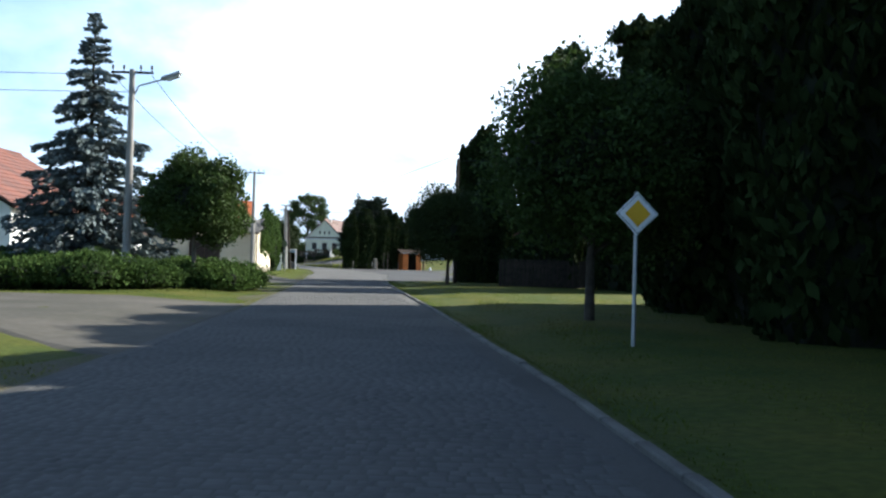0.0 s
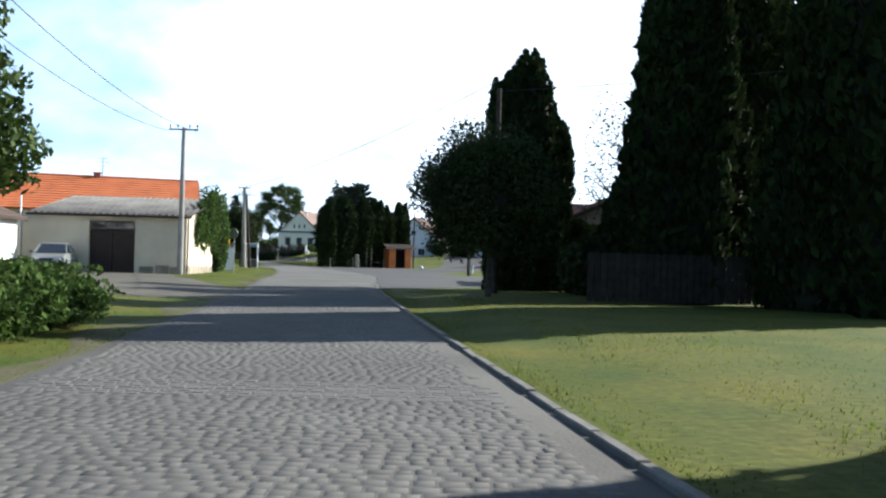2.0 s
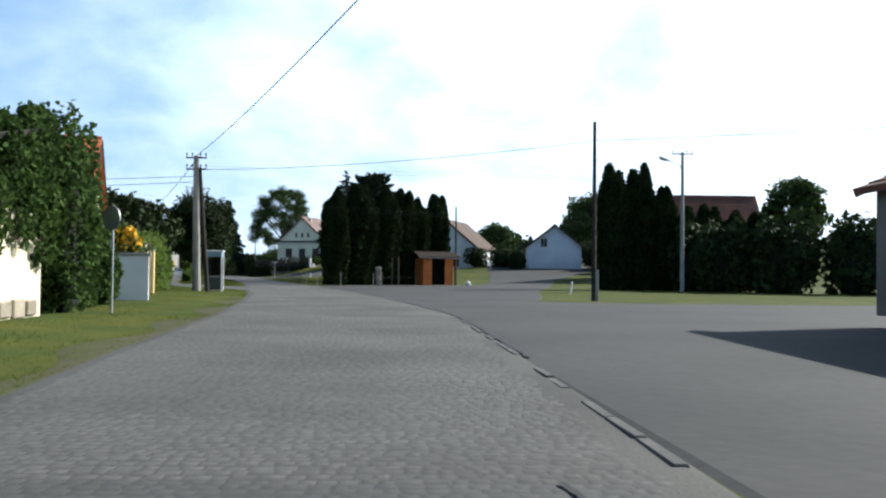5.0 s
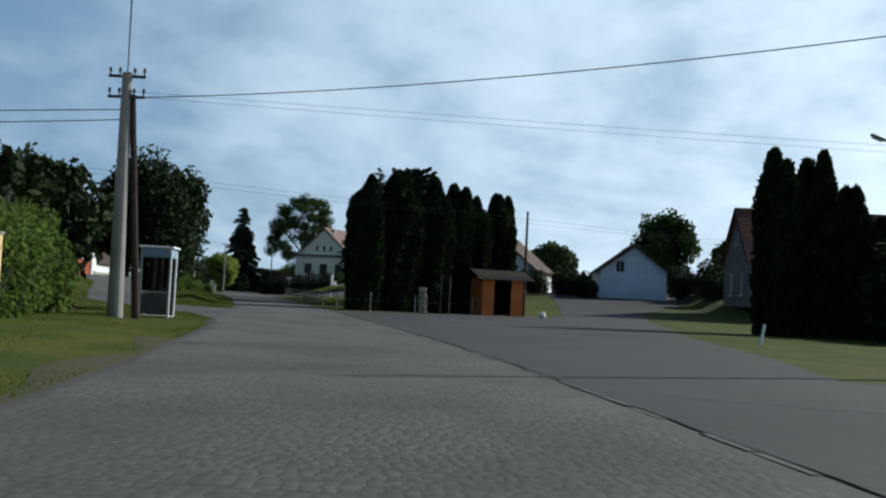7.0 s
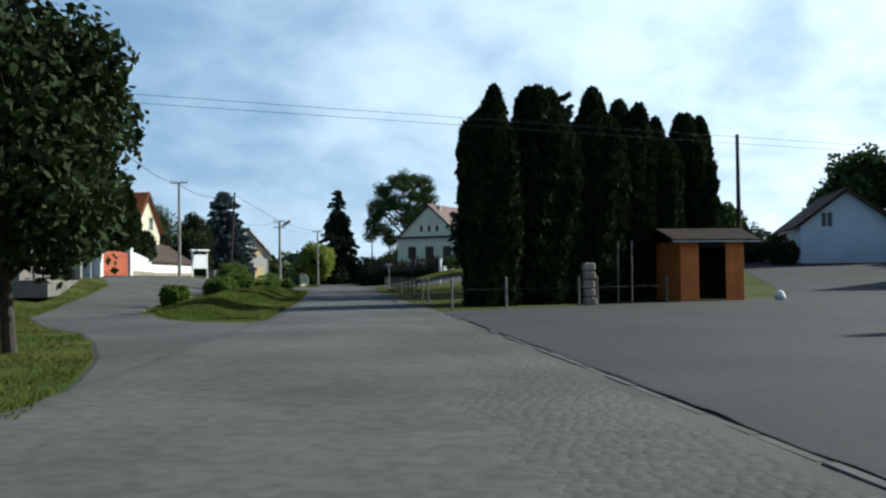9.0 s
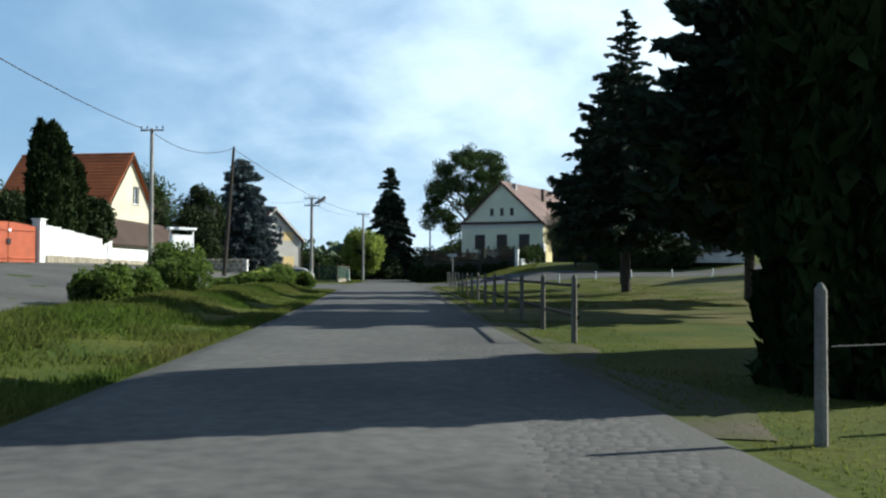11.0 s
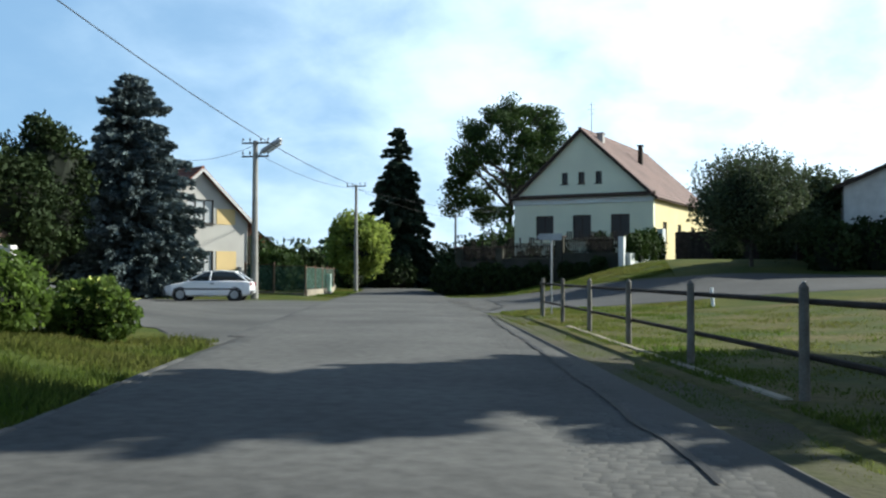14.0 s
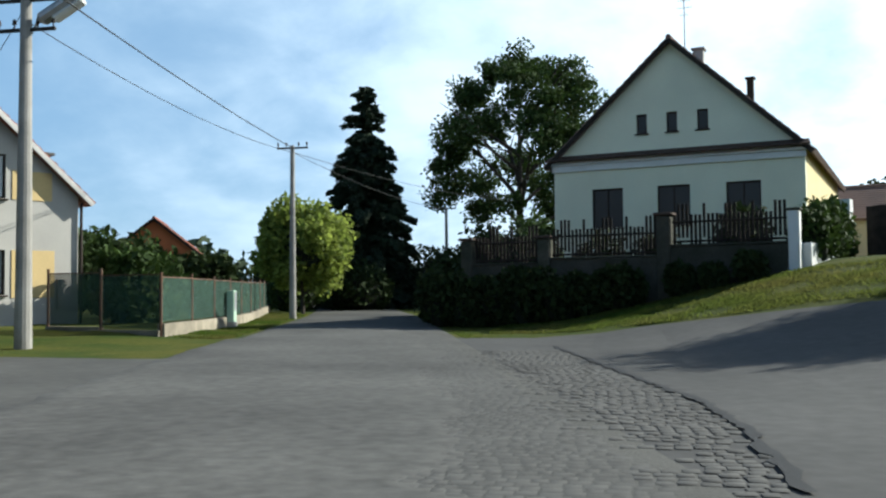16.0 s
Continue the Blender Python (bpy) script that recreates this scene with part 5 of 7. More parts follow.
gable_house("white_house", -7.5, 186, 1.0, -14, 8.5, 14, 3.6, 7.2, M_WHITE, M_BROWNTILE, "white gabled house with a brown roof", front=[(1.6, 0.9, 1.2, 1.2), (5, 0.9, 1.2, 1.2), (3.7, 4.3, 0.9, 0.9)], right=[(2, 1, 1.1, 1.2), (6, 1, 1.1, 1.2)])
gable_house("grey_house", 16.4, 165.7, 1.5, -90, 7.4, 14, 4.0, 8.3, M_OLDRENDER, M_OLDTILE, "stained grey rendered house with a dull red roof", front=[(1.6, 1, 0.9, 1.9), (4.6, 1, 0.9, 1.9), (3.4, 5.4, 0.5, 1.1)], right=[(2, 1, 1, 1.4), (6, 1, 1, 1.4)], pane=M_DARKPANE)
for k, (x, y, r, h) in enumerate([(4.0, 181, 1.8, 2.6), (5.6, 176.5, 1.1, 1.9), (15.6, 178, 1.8, 2.8), (18.2, 176, 2.0, 3.4), (20.5, 172.5, 2.0, 3.2), (17.0, 170.5, 1.6, 2.2), (23.0, 178, 2.4, 4.0), (0.8, 184, 1.6, 2.4)]):
    bush("garden_shrub", x, y, "dark overgrown shrub beside the pale blue house", (r, r, h), 2600, 0.2, M_LEAF_DARK, 520 + k, "shrubs by the blue house")
for k, (x, y, top, r) in enumerate([(18.5, 200, 10.2, 4.0), (27, 196, 7, 3.5), (5, 205, 6.5, 3.4), (30, 205, 8, 4), (18, 207, 7, 3.5)]):
    broadleaf("garden_tree", x, y, "broad green garden tree behind the houses", 1.5, top, r, 8000, 0.34, M_LEAF, 140 + k, group="garden trees")

# ---- the last stretch ----
utility_pole(-43.9, 181.4, 9.7, "grey concrete utility pole with white boxes", arms=1)
utility_pole(-40.1, 183.4, 8.9, "plain dark timber pole leaning over the island", mat=M_WOODPOLE, arms=0, lean=(0.15, 1.0), r=0.13)
utility_pole(-45.2, 215.2, 8.2, "concrete utility pole with a street lamp", arms=2, lamp=(10, 0.42, 1.7), r=0.20)
utility_pole(-46.2, 237.1, 8.0, "pale concrete utility pole beside a garden fence")
utility_pole(-43.4, 263, 7.3, "concrete utility pole at the bend")
conifer("blue_spruce", -52.45, 215.6, 12.0, 4.35, 54, "dense silvery blue spruce behind a parked car", M_NEEDLE_BLUE, 12, 0.06, 0.19, density=1.9, power=0.6)
conifer("spruce", -49.2, 262.4, 16.3, 4.7, 28, "tall dark spruce at the end of the road", M_NEEDLE, 13, 0.30, 0.3, density=2.0, power=0.68)
lobed_tree("oak_tree", -38.6, 268.0, "large open-crowned ash tree behind the cream house", 3.6, 18.6, 8.7, 42000, 0.20, M_LEAF, 15, lobes=46, size=(0.17, 0.27))
broadleaf("lime_green_tree", -49.3, 248.0, "round yellow green garden tree", 1.0, 6.5, 3.2, 16000, 0.22, M_LEAF_LIME, 16)

BH = gable_house("farmhouse", -34.1, 235.3, 2.3, -16.8, 9.9, 16, 4.2, 8.75, M_GREENWHITE, M_PINKTILE, "cream farmhouse with a tall gable and three small loft windows", overhang=0.3,
                 front=[(1.62, 1.45, 1.3, 1.6), (4.32, 1.45, 1.3, 1.6), (7.0, 1.45, 1.3, 1.6), (3.53, 5.2, 0.43, 0.78), (4.74, 5.2, 0.43, 0.78), (5.95, 5.2, 0.43, 0.78)],
                 right=[(2, 1.2, 1.0, 1.4), (6, 1.2, 1.0, 1.4), (10, 1.2, 1.0, 1.4)], side_mat=M_YELLOW, frame_mat=M_BROWNDOOR, courses=18, pane=M_DARKPANE)
gable_house("yellow_house", -53.59, 219.6, 0.05, 55.4, 6.72, 9, 4.5, 7.5, M_PALEGREY, M_REDTILE, "grey and yellow rendered house with red eaves", barge=M_BOARD, front=[(2.49, 1.2, 1.81, 1.45), (2.49, 4.32, 1.81, 1.44)], frame_mat=M_BROWNDOOR, bars=2, pane=M_CURTAIN)
gable_house("gabled_house", -54, 194.0, 1.8, 90, 6.2, 9, 4.7, 8.3, M_CREAM, M_ORANGETILE, "cream gabled house with a red roof behind the outbuilding", front=[(3.6, 4.6, 1.0, 1.4), (1.5, 1.0, 1.2, 1.4)])


def loft(bm, stations):
    """Skin through closed sections of equal point count, capped at both ends."""
    rings = [[bm.verts.new(p) for p in s] for s in stations]
    n = len(rings[0])
    for a, b in zip(rings, rings[1:]):
        for j in range(n):
            bm.faces.new((a[j], a[(j + 1) % n], b[(j + 1) % n], b[j]))
    bm.faces.new(rings[0][::-1])
    bm.faces.new(rings[-1])


def section(x, w, z0, z1, r=0.08):
    return [(x, -w + r, z0), (x, -w, z0 + r), (x, -w * 1.0, (z0 + z1) / 2), (x, -w + r * 0.5, z1 - r * 0.6), (x, -w + r * 1.6, z1),
            (x, w - r * 1.6, z1), (x, w - r * 0.5, z1 - r * 0.6), (x, w, (z0 + z1) / 2), (x, w, z0 + r), (x, w - r, z0)]


def car(name, x, y, turn, paint, label, saloon=False, plate=True):
    """A small car, nose along local +x: body, glasshouse, roof, bumpers, lamps, wheels."""
    c = thing(name, x, y, land1(x, y) + 0.03, turn, label, "car")
    L, W = (4.45, 0.87) if saloon else (4.05, 0.84)
    f, b = L / 2, -L / 2
    belt = 0.93
    body = [(f, 0.52, 0.36, 0.60), (f - 0.08, 0.70, 0.26, 0.68), (f - 0.35, 0.80, 0.22, 0.76), (f - 1.05, W, 0.2, 0.90), (f - 1.25, W, 0.2, belt), (0.0, W, 0.2, belt), (b + 1.0, W, 0.2, belt + 0.01)]
    body += [(b + 0.75, W, 0.22, belt + 0.02), (b + 0.2, 0.80, 0.25, belt + 0.0), (b, 0.72, 0.34, 0.86)] if saloon else [(b + 0.30, W * 0.98, 0.22, belt), (b + 0.05, 0.78, 0.28, 0.88), (b, 0.70, 0.36, 0.80)]
    bm = bmesh.new()
    loft(bm, [section(*s) for s in body])
    part("body", bm, paint, c, smooth=False)
    roof = [(f - 1.15, 0.70, belt - 0.02, belt + 0.02), (f - 1.95, 0.60, belt - 0.02, 1.37), (0.0 - 0.25, 0.60, belt - 0.02, 1.41)]
    roof += [(b + 1.45, 0.60, belt - 0.02, 1.37), (b + 0.80, 0.68, belt - 0.02, belt + 0.05)] if saloon else [(b + 0.85, 0.60, belt - 0.02, 1.34), (b + 0.12, 0.66, belt - 0.04, belt + 0.02)]
    bm = bmesh.new()
    loft(bm, [section(*s, 0.05) for s in roof])
    part("glasshouse", bm, M_GLASS, c, "dark tinted windows")
    r1, r2 = f - 2.0, (b + 1.4 if saloon else b + 0.8)
    bm = bmesh.new()
    loft(bm, [section(r1, 0.60, 1.34, 1.385, 0.02), (section((r1 + r2) / 2, 0.62, 1.37, 1.435, 0.02)), section(r2, 0.60, 1.32, 1.375, 0.02)])
    part("roof_panel", bm, paint, c)
    for s in (-1, 1):
        for (xa, za, xb, zb, w0, w1) in ((f - 1.12, belt, r1 + 0.02, 1.37, 0.755, 0.62), (-0.12, belt, -0.2, 1.40, 0.80, 0.625), (b + (0.7 if saloon else 0.16), belt, r2, 1.36, 0.78, 0.62)):
            tube_part("pillar", (xa, s * w0, za), (xb, s * w1, zb), 0.035, 0.03, paint, c, n=6)
        box_part("side_strip", (0, s * (W + 0.004), 0.55), (L - 1.0, 0.025, 0.07), M_TRIM, c, "dark rubbing strip")
        box_part("door_handle", (-0.25, s * (W + 0.002), 0.80), (0.16, 0.03, 0.04), M_TRIM, c)
        box_part("wing_mirror", (f - 1.3, s * (W + 0.04), 0.98), (0.1, 0.16, 0.11), M_TRIM, c, bevel=0.02)
        box_part("headlight", (f - 0.06, s * 0.50, 0.60), (0.10, 0.34, 0.14), M_LAMPGLASS, c, "clear headlight", bevel=0.02)
        box_part("tail_light", (b + 0.03, s * 0.60, 0.78), (0.10, 0.26, 0.16), M_REDGLASS, c, "red tail light", bevel=0.02)
        for wx in (f - 0.80, b + 0.75):
            w = new("wheel")
            w.parent = c
            w.matrix_local = pose(wx, s * (W - 0.09), 0.29, 90, 0, 0)
            bm = bmesh.new()
            bmesh.ops.create_cone(bm, cap_ends=True, segments=24, radius1=0.36, radius2=0.36, depth=0.16)
            part("arch_lining", bm, M_SIGNBLACK, w)
            bm = bmesh.new()
            bmesh.ops.create_cone(bm, cap_ends=True, segments=24, radius1=0.29, radius2=0.29, depth=0.2)
            bmesh.ops.bevel(bm, geom=[e for e in bm.edges if abs(e.verts[0].co.z - e.verts[1].co.z) < 1e-4], offset=0.03, segments=2, affect="EDGES")
            part("tyre", bm, M_RUBBER, w)
            bm = bmesh.new()
            bmesh.ops.create_cone(bm, cap_ends=True, segments=20, radius1=0.19, radius2=0.17, depth=0.215)
            for k in range(6):
                bmesh.ops.create_cone(bm, cap_ends=True, segments=8, radius1=0.03, radius2=0.03, depth=0.225, matrix=Matrix.Translation((math.cos(k * 1.047) * 0.11, math.sin(k * 1.047) * 0.11, 0)))
            part("rim", bm, M_STEEL, w)
    for xe, nm in ((f - 0.02, "front_bumper"), (b + 0.03, "rear_bumper")):
        box_part(nm, (xe, 0, 0.40), (0.18, 1.52, 0.20), M_TRIM, c, "dark plastic bumper", bevel=0.05)
    box_part("grille", (f - 0.01, 0, 0.60), (0.06, 0.62, 0.12), M_SIGNBLACK, c)
    if plate:
        for xe in (f + 0.075, b - 0.065):
            box_part("number_plate", (xe, 0, 0.42), (0.012, 0.5, 0.11), M_PLASTICWHITE, c)
            box_part("plate_bar", (xe + (0.008 if xe > 0 else -0.008), 0, 0.42), (0.004, 0.36, 0.05), M_SIGNBLACK, c, bevel=0)
    return c


car("hatchback", -45.7, 211.0, 194, M_CARWHITE, "white five-door hatchback parked on the asphalt edge")
car("saloon_car", -20.4, 70.2, -78, M_CARSILVER, "silver green saloon parked before the garage", saloon=True)

# creeper, sign, pier and flowers past the garage
for k, (x, y, rx, ry, rz) in enumerate([(-14.7, 80.6, 1.0, 1.5, 4.9), (-15.6, 83.2, 1.0, 1.3, 3.6), (-15.9, 86.0, 0.9, 1.2, 2.4)]):
    bush("climber_bush", x, y, "tall climbing shrub tumbling over the garage wall", (rx, ry, rz), 11000, 0.12, M_JUNIPER, 300 + k, "climbers by the garage", "climbing plant", z=0.1)
creeper = thing("hanging_creeper", -14.28, 77.0, 3.2, 0, "green creeper hanging down a cream wall", "climbing plant")
CP = np.concatenate([blob_points(900, (0.12, v, w), (0.28, 0.55, h), 0.9) for v, w, h in ((-2.6, -0.6, 1.0), (-2.0, 0.2, 0.8), (-1.2, -0.7, 1.2), (-0.5, 0.3, 0.9), (0.2, -0.4, 1.3), (0.9, 0.3, 1.0), (1.3, -0.6, 1.5), (-0.8, 0.75, 0.5), (0.4, 1.0, 0.6), (1.2, 1.0, 0.7))])
cards("foliage", CP, 0.11, M_JUNIPER, creeper, up=-0.6)
for k in range(9):
    v = -2.4 + 0.45 * k
    tube_part("stem", (0.1, v, 0.9), (0.16, v + 0.15 * math.sin(k * 2.0), -1.4 - 0.4 * math.sin(k * 1.7)), 0.018, 0.008, M_BARK, creeper, n=5)
bs = thing("round_sign", -13.5, 81.0, 0.12, -30, "grey back of a round road sign on a steel post", "road sign")
tube_part("post", (0, 0, -0.1), (0, 0, 2.65), 0.03, 0.03, M_STEEL, bs)
bm = bmesh.new()
bmesh.ops.create_cone(bm, cap_ends=True, segments=28, radius1=0.32, radius2=0.32, depth=0.02, matrix=pose(0, -0.05, 2.4, 90))
part("disc", bm, M_STEEL, bs)
box_part("number_tag", (0, -0.04, 1.75), (0.14, 0.02, 0.2), M_PLASTICWHITE, bs)
pier = thing("garden_wall", -16.2, 90.5, land1(-16.2, 90.5), 14, "whitewashed garden wall pier with a stone cap", "wall")
box_part("panel", (0, 0, 0.75), (1.6, 0.3, 1.7), M_WHITE, pier)
box_part("cap", (0, 0, 1.63), (1.72, 0.42, 0.09), M_CONCRETE, pier)
fl = thing("flowering_shrub", -16.6, 91.4, land1(-16, 91.2), 0, "shrub with bright yellow flowers behind a white pier", "bush")
cards("foliage", blob_points(1500, (0, 0, 1.5), (0.8, 0.7, 1.2), 0.9), 0.14, M_LEAF, fl)
cards("flowers", blob_points(700, (0.1, -0.1, 2.1), (0.6, 0.5, 0.5), 0.8), 0.11, M_FLOWER, fl, label="bright yellow flowers")
bush("garden_bush", -16.9, 92.2, "rounded green bush beside the pier", (0.8, 0.9, 1.8), 2500, 0.13, M_LEAF, 310)


def sunburst_gate(x, y, turn):
    """A brown steel gate with a half-sun of rays over plain lower sheets."""
    t = thing("metal_gate", x, y, land1(x, y), turn, "brown steel gate with a pale sunburst pattern", "gate")
    w, h = 2.4, 2.3
    for sx in (0, w / 2, w):
        box_part("frame_post", (sx, 0, h / 2), (0.08, 0.08, h), M_BROWNDOOR, t)
    for z in (0.15, 1.0, h - 0.05):
        box_part("frame_rail", (w / 2, 0, z), (w, 0.06, 0.07), M_BROWNDOOR, t)
    for k in range(2):
        box_part("lower_sheet", (w * (k + 0.5) / 2, 0.0, 0.57), (w / 2 - 0.1, 0.03, 0.78), M_BROWNDOOR, t)
    for k in range(13):
        a = radians(12 + k * 13)
        r = min(1.15 / max(abs(math.cos(a)), 0.01), 1.2 / max(math.sin(a), 0.01))
        tube_part("ray", (w / 2 + 0.2 * math.cos(a), -0.02, 1.03 + 0.2 * math.sin(a)), (w / 2 + r * math.cos(a), -0.02, 1.03 + r * math.sin(a)), 0.022, 0.022, M_FLOWERPALE, t, n=6)
    return t


sunburst_gate(-19.05, 98.2, 72)
box_like = thing("gate_pier", -18.25, 100.8, land1(-18.25, 100.8), 0, "yellow painted gate pier beside a steel gate", "pier")
box_part("shaft", (0, 0, 0.95), (0.17, 0.17, 2.0), M_OCHRE, box_like)
box_part("cap", (0, 0, 1.98), (0.23, 0.23, 0.06), M_CONCRETE, box_like)
for k in range(4):
    broadleaf("garden_tree", (-22.0, -22.6, -24.8, -27.6)[k], (106.5, 112.6, 117.5, 122)[k], "loose dark garden tree behind the hedge", 1.0, 5.2 + 0.4 * (k % 2), 2.4, 5000, 0.24, M_LEAF_DARK, 320 + k, group="trees behind the hedge")

# right side of the first stretch
timber = utility_pole(0.7, 55.2, 7.3, "timber utility pole in front of dark thujas", mat=M_WOODPOLE, arms=0, r=0.12)
gable_house("bungalow", 5.2, 70, 0.3, 0, 10, 9, 3.0, 5.2, M_OLDRENDER, M_OLDTILE, "low grey bungalow hidden behind thujas", front=[(2, 1, 1.3, 1.3), (6, 1, 1.3, 1.3)], left=[(2, 1, 1.3, 1.3), (5, 1, 1.3, 1.3)])
broadleaf("sparse_tree", 7.0, 63.6, "thin tree with sparse drooping twigs", 1.6, 9.5, 2.4, 2600, 0.09, M_LEAF_DARK, 331, dense=False, lumps=26)
fence_dark = thing("plank_fence", 2.9, 49.2, 0.1, 6, "dark stained plank fence in deep shade", "fence")
for k in range(48):
    box_part("plank", (0.2 * k + 0.1, 0, 0.75), (0.17, 0.025, 1.4), M_DARKWOOD, fence_dark, bevel=0)
for z in (0.35, 1.15):
    box_part("rail", (4.8, 0.04, z), (9.6, 0.05, 0.09), M_DARKWOOD, fence_dark)
for k, (x, y) in enumerate([(5.0, 60.5), (7.5, 58.5), (4.6, 55.5), (10, 57), (13, 60), (7.6, 66.8)]):
    bush("garden_bush", x, y, "dark garden shrub below tall thujas", (1.3, 1.2, 2.2), 2600, 0.18, M_LEAF_DARK, 335 + k, "shrubs by the corner")
# thicket to the right of the square
for k, (x, y, rz) in enumerate([(16, 124, 4.6), (19, 121, 5.0), (23, 119, 5.2), (27, 118, 5.0), (31, 116, 5.4), (15, 127, 5.0), (36, 115, 5.5), (41, 114, 5)]):
    bush("thicket_shrub", x, y, "dense dark overgrown shrub behind the square", (2.4, 2.2, rz), 2400, 0.34, M_LEAF_DARK, 350 + k, "thicket by the square")
broadleaf("walnut_tree", 21.5, 126.5, "loose crowned tree above the thicket", 2.0, 8.8, 2.8, 5000, 0.26, M_LEAF, 361, dense=False)

# ---- shop, gate and wall on the far side of the side street ----
shop = thing("village_shop", -38.45, 135.5, 1.25, 23, "flat roofed shop with a canopy and an orange sign", "shop")
SL = 12.6
bm = bmesh.new()
wall_panel(bm, SL, [(0, 3.4), (SL, 3.4)], [(0.5, 3.0, 0.9, 2.4), (3.6, 4.6, 0.02, 2.3), (5.0, 7.4, 0.9, 2.4), (9.0, 12.0, 0.9, 2.4)], 0.3, pose(6.5, 0, 0, 0, 0, 90))
part("front_wall", bm, M_OLDRENDER, shop)
for m in (Matrix(), pose(6.2, SL, 0, 0, 0, 180)):
    bm = bmesh.new()
    wall_panel(bm, 6.2, [(0, 3.4), (6.2, 3.4)], [], 0.3, m)
    part("side_wall", bm, M_OLDRENDER, shop)
box_part("plinth", (3.7, SL / 2, -0.35), (7.8, SL + 0.6, 0.7), M_OLDRENDER, shop)
box_part("flat_roof", (3.6, SL / 2, 3.56), (8.0, SL + 0.8, 0.24), M_FELT, shop, bevel=0.03)
box_part("fascia", (7.64, SL / 2, 3.58), (0.04, SL + 0.8, 0.26), M_STEEL, shop, "pale metal canopy edge")
for yy in (0.0, 4.2, 8.4, SL):
    tube_part("canopy_post", (7.4, yy, -0.1), (7.4, yy, 3.46), 0.05, 0.05, M_BLACKIRON, shop)
box_part("sign_board", (6.58, 7.4, 2.78), (0.06, 5.4, 0.5), M_GATERED, shop, "orange red shop sign")
for k in range(7):
    box_part("sign_bar", (6.62, 5.2 + 0.72 * k, 2.78), (0.02, 0.5, 0.22), M_FLOWERPALE, shop, bevel=0)
for a, w in ((0.5, 2.5), (5.0, 2.4), (9.0, 3.0)):
    window_unit(shop, pose(6.5, 0, 0, 0, 0, 90), a, 0.9, w, 1.5, M_BLACKIRON, bars=1, name="shop_window")
box_part("door_leaf", (6.38, 4.1, 1.15), (0.05, 0.98, 2.25), M_BROWNDOOR, shop)
block = thing("concrete_block", -39.9, 156.4, land1(-39.9, 156.4), 20, "pale concrete post block beside the street", "bollard")
box_part("block", (0, 0, 0.55), (0.55, 0.5, 1.3), M_CONCRETE, block, bevel=0.04)
utility_pole(-39.4, 157.1, 7.0, "slim steel street lamp by the shop", name="street_lamp", mat=M_STEEL, arms=0, r=0.07, lamp=(0, 0.8), group="street lamps")
for k, (x, y, h) in enumerate([(-44.7, 172.4, 7.2), (-43.9, 170.6, 5.3), (-45.6, 175.6, 5.8)]):
    thuja("cypress", x, y, h, 1.0 if k == 0 else 0.72, 4000, 370 + k, "dark slim cypress behind the wall", "garden cypresses", 0.26)
gate = thing("red_gate", -41.6, 162.7, land1(-41.6, 164.6) - 0.03, 88, "rust red sheet metal yard gate", "gate")
for k in range(2):
    bm = bmesh.new()
    x0, x1 = 0.07 + 1.85 * k, 1.87 + 1.85 * k
    top = [(x0 + (x1 - x0) * f, 1.62 + 0.16 * math.sin(math.pi * ((x0 + (x1 - x0) * f) / 3.8))) for f in (0, 0.25, 0.5, 0.75, 1)]
    ring = [(x0, 0.08), (x1, 0.08)] + top[::-1]
    va, vb = [[bm.verts.new((x, y, z)) for x, z in ring] for y in (-0.03, 0.03)]
    bm.faces.new(va), bm.faces.new(vb[::-1])
    for q in range(len(ring)):
        bm.faces.new((va[q], vb[q], vb[(q + 1) % len(ring)], va[(q + 1) % len(ring)]))
    part("leaf", bm, M_GATERED, gate)
    for z in (0.25, 1.45):
        box_part("brace", ((x0 + x1) / 2, -0.05, z), (1.7, 0.04, 0.07), M_GATERED, gate)
box_part("handle_plate", (1.9, -0.06, 0.95), (0.25, 0.05, 0.24), M_SIGNBLACK, gate)
box_part("letter_plate", (1.95, -0.06, 1.42), (0.16, 0.04, 0.12), M_PLASTICWHITE, gate, "small white plate")
for xx in (-0.17, 3.97):
    box_part("pier", (xx, 0, 0.95), (0.4, 0.4, 2.0), M_WHITE, gate)
    box_part("pier_cap", (xx, 0, 1.98), (0.5, 0.5, 0.07), M_WHITE, gate, bevel=0.02)
whitewall = thing("garden_wall", -41.45, 166.95, 0, 109.6, "whitewashed garden wall on a rough stone base", "wall")
for k in range(6):
    xx = 1.3 + 2.58 * k
    zz = land1(-41.45 - 0.3355 * xx, 166.95 + 0.942 * xx)
    box_part("panel", (xx, 0, zz + 0.95 - 0.05 * k), (2.58, 0.26, 1.35), M_WHITE, whitewall, bevel=0.02)
    box_part("coping", (xx, 0, zz + 1.65 - 0.05 * k), (2.6, 0.36, 0.06), M_WHITE, whitewall, bevel=0.02)
    for q in range(4):
        box_part("base_stone", (xx - 0.97 + 0.645 * q, -0.03, zz + 0.16), (0.63, 0.34, 0.38 + 0.05 * ((q + k) % 2)), M_STONEWALL, whitewall, bevel=0.04)
gable_house("outbuilding", -52.4, 180.2, land1(-48, 190) - 0.1, 10.3, 5.0, 23, 1.5, 3.2, M_WHITE, M_BROWNTILE, "long white outbuilding with a brown roof along the lane", category="outbuilding", overhang=0.25)
for k in range(24):
    box_part("base_stone", (5.06, 0.5 + 0.95 * k, 0.2), (0.14, 0.92, 0.46 + 0.05 * (k % 3)), M_STONEWALL, scene.objects["outbuilding"], bevel=0.03)
board = thing("notice_board", -42.7, 183.0, land1(-42.7, 183), 58, "white village notice board on two posts", "notice board")
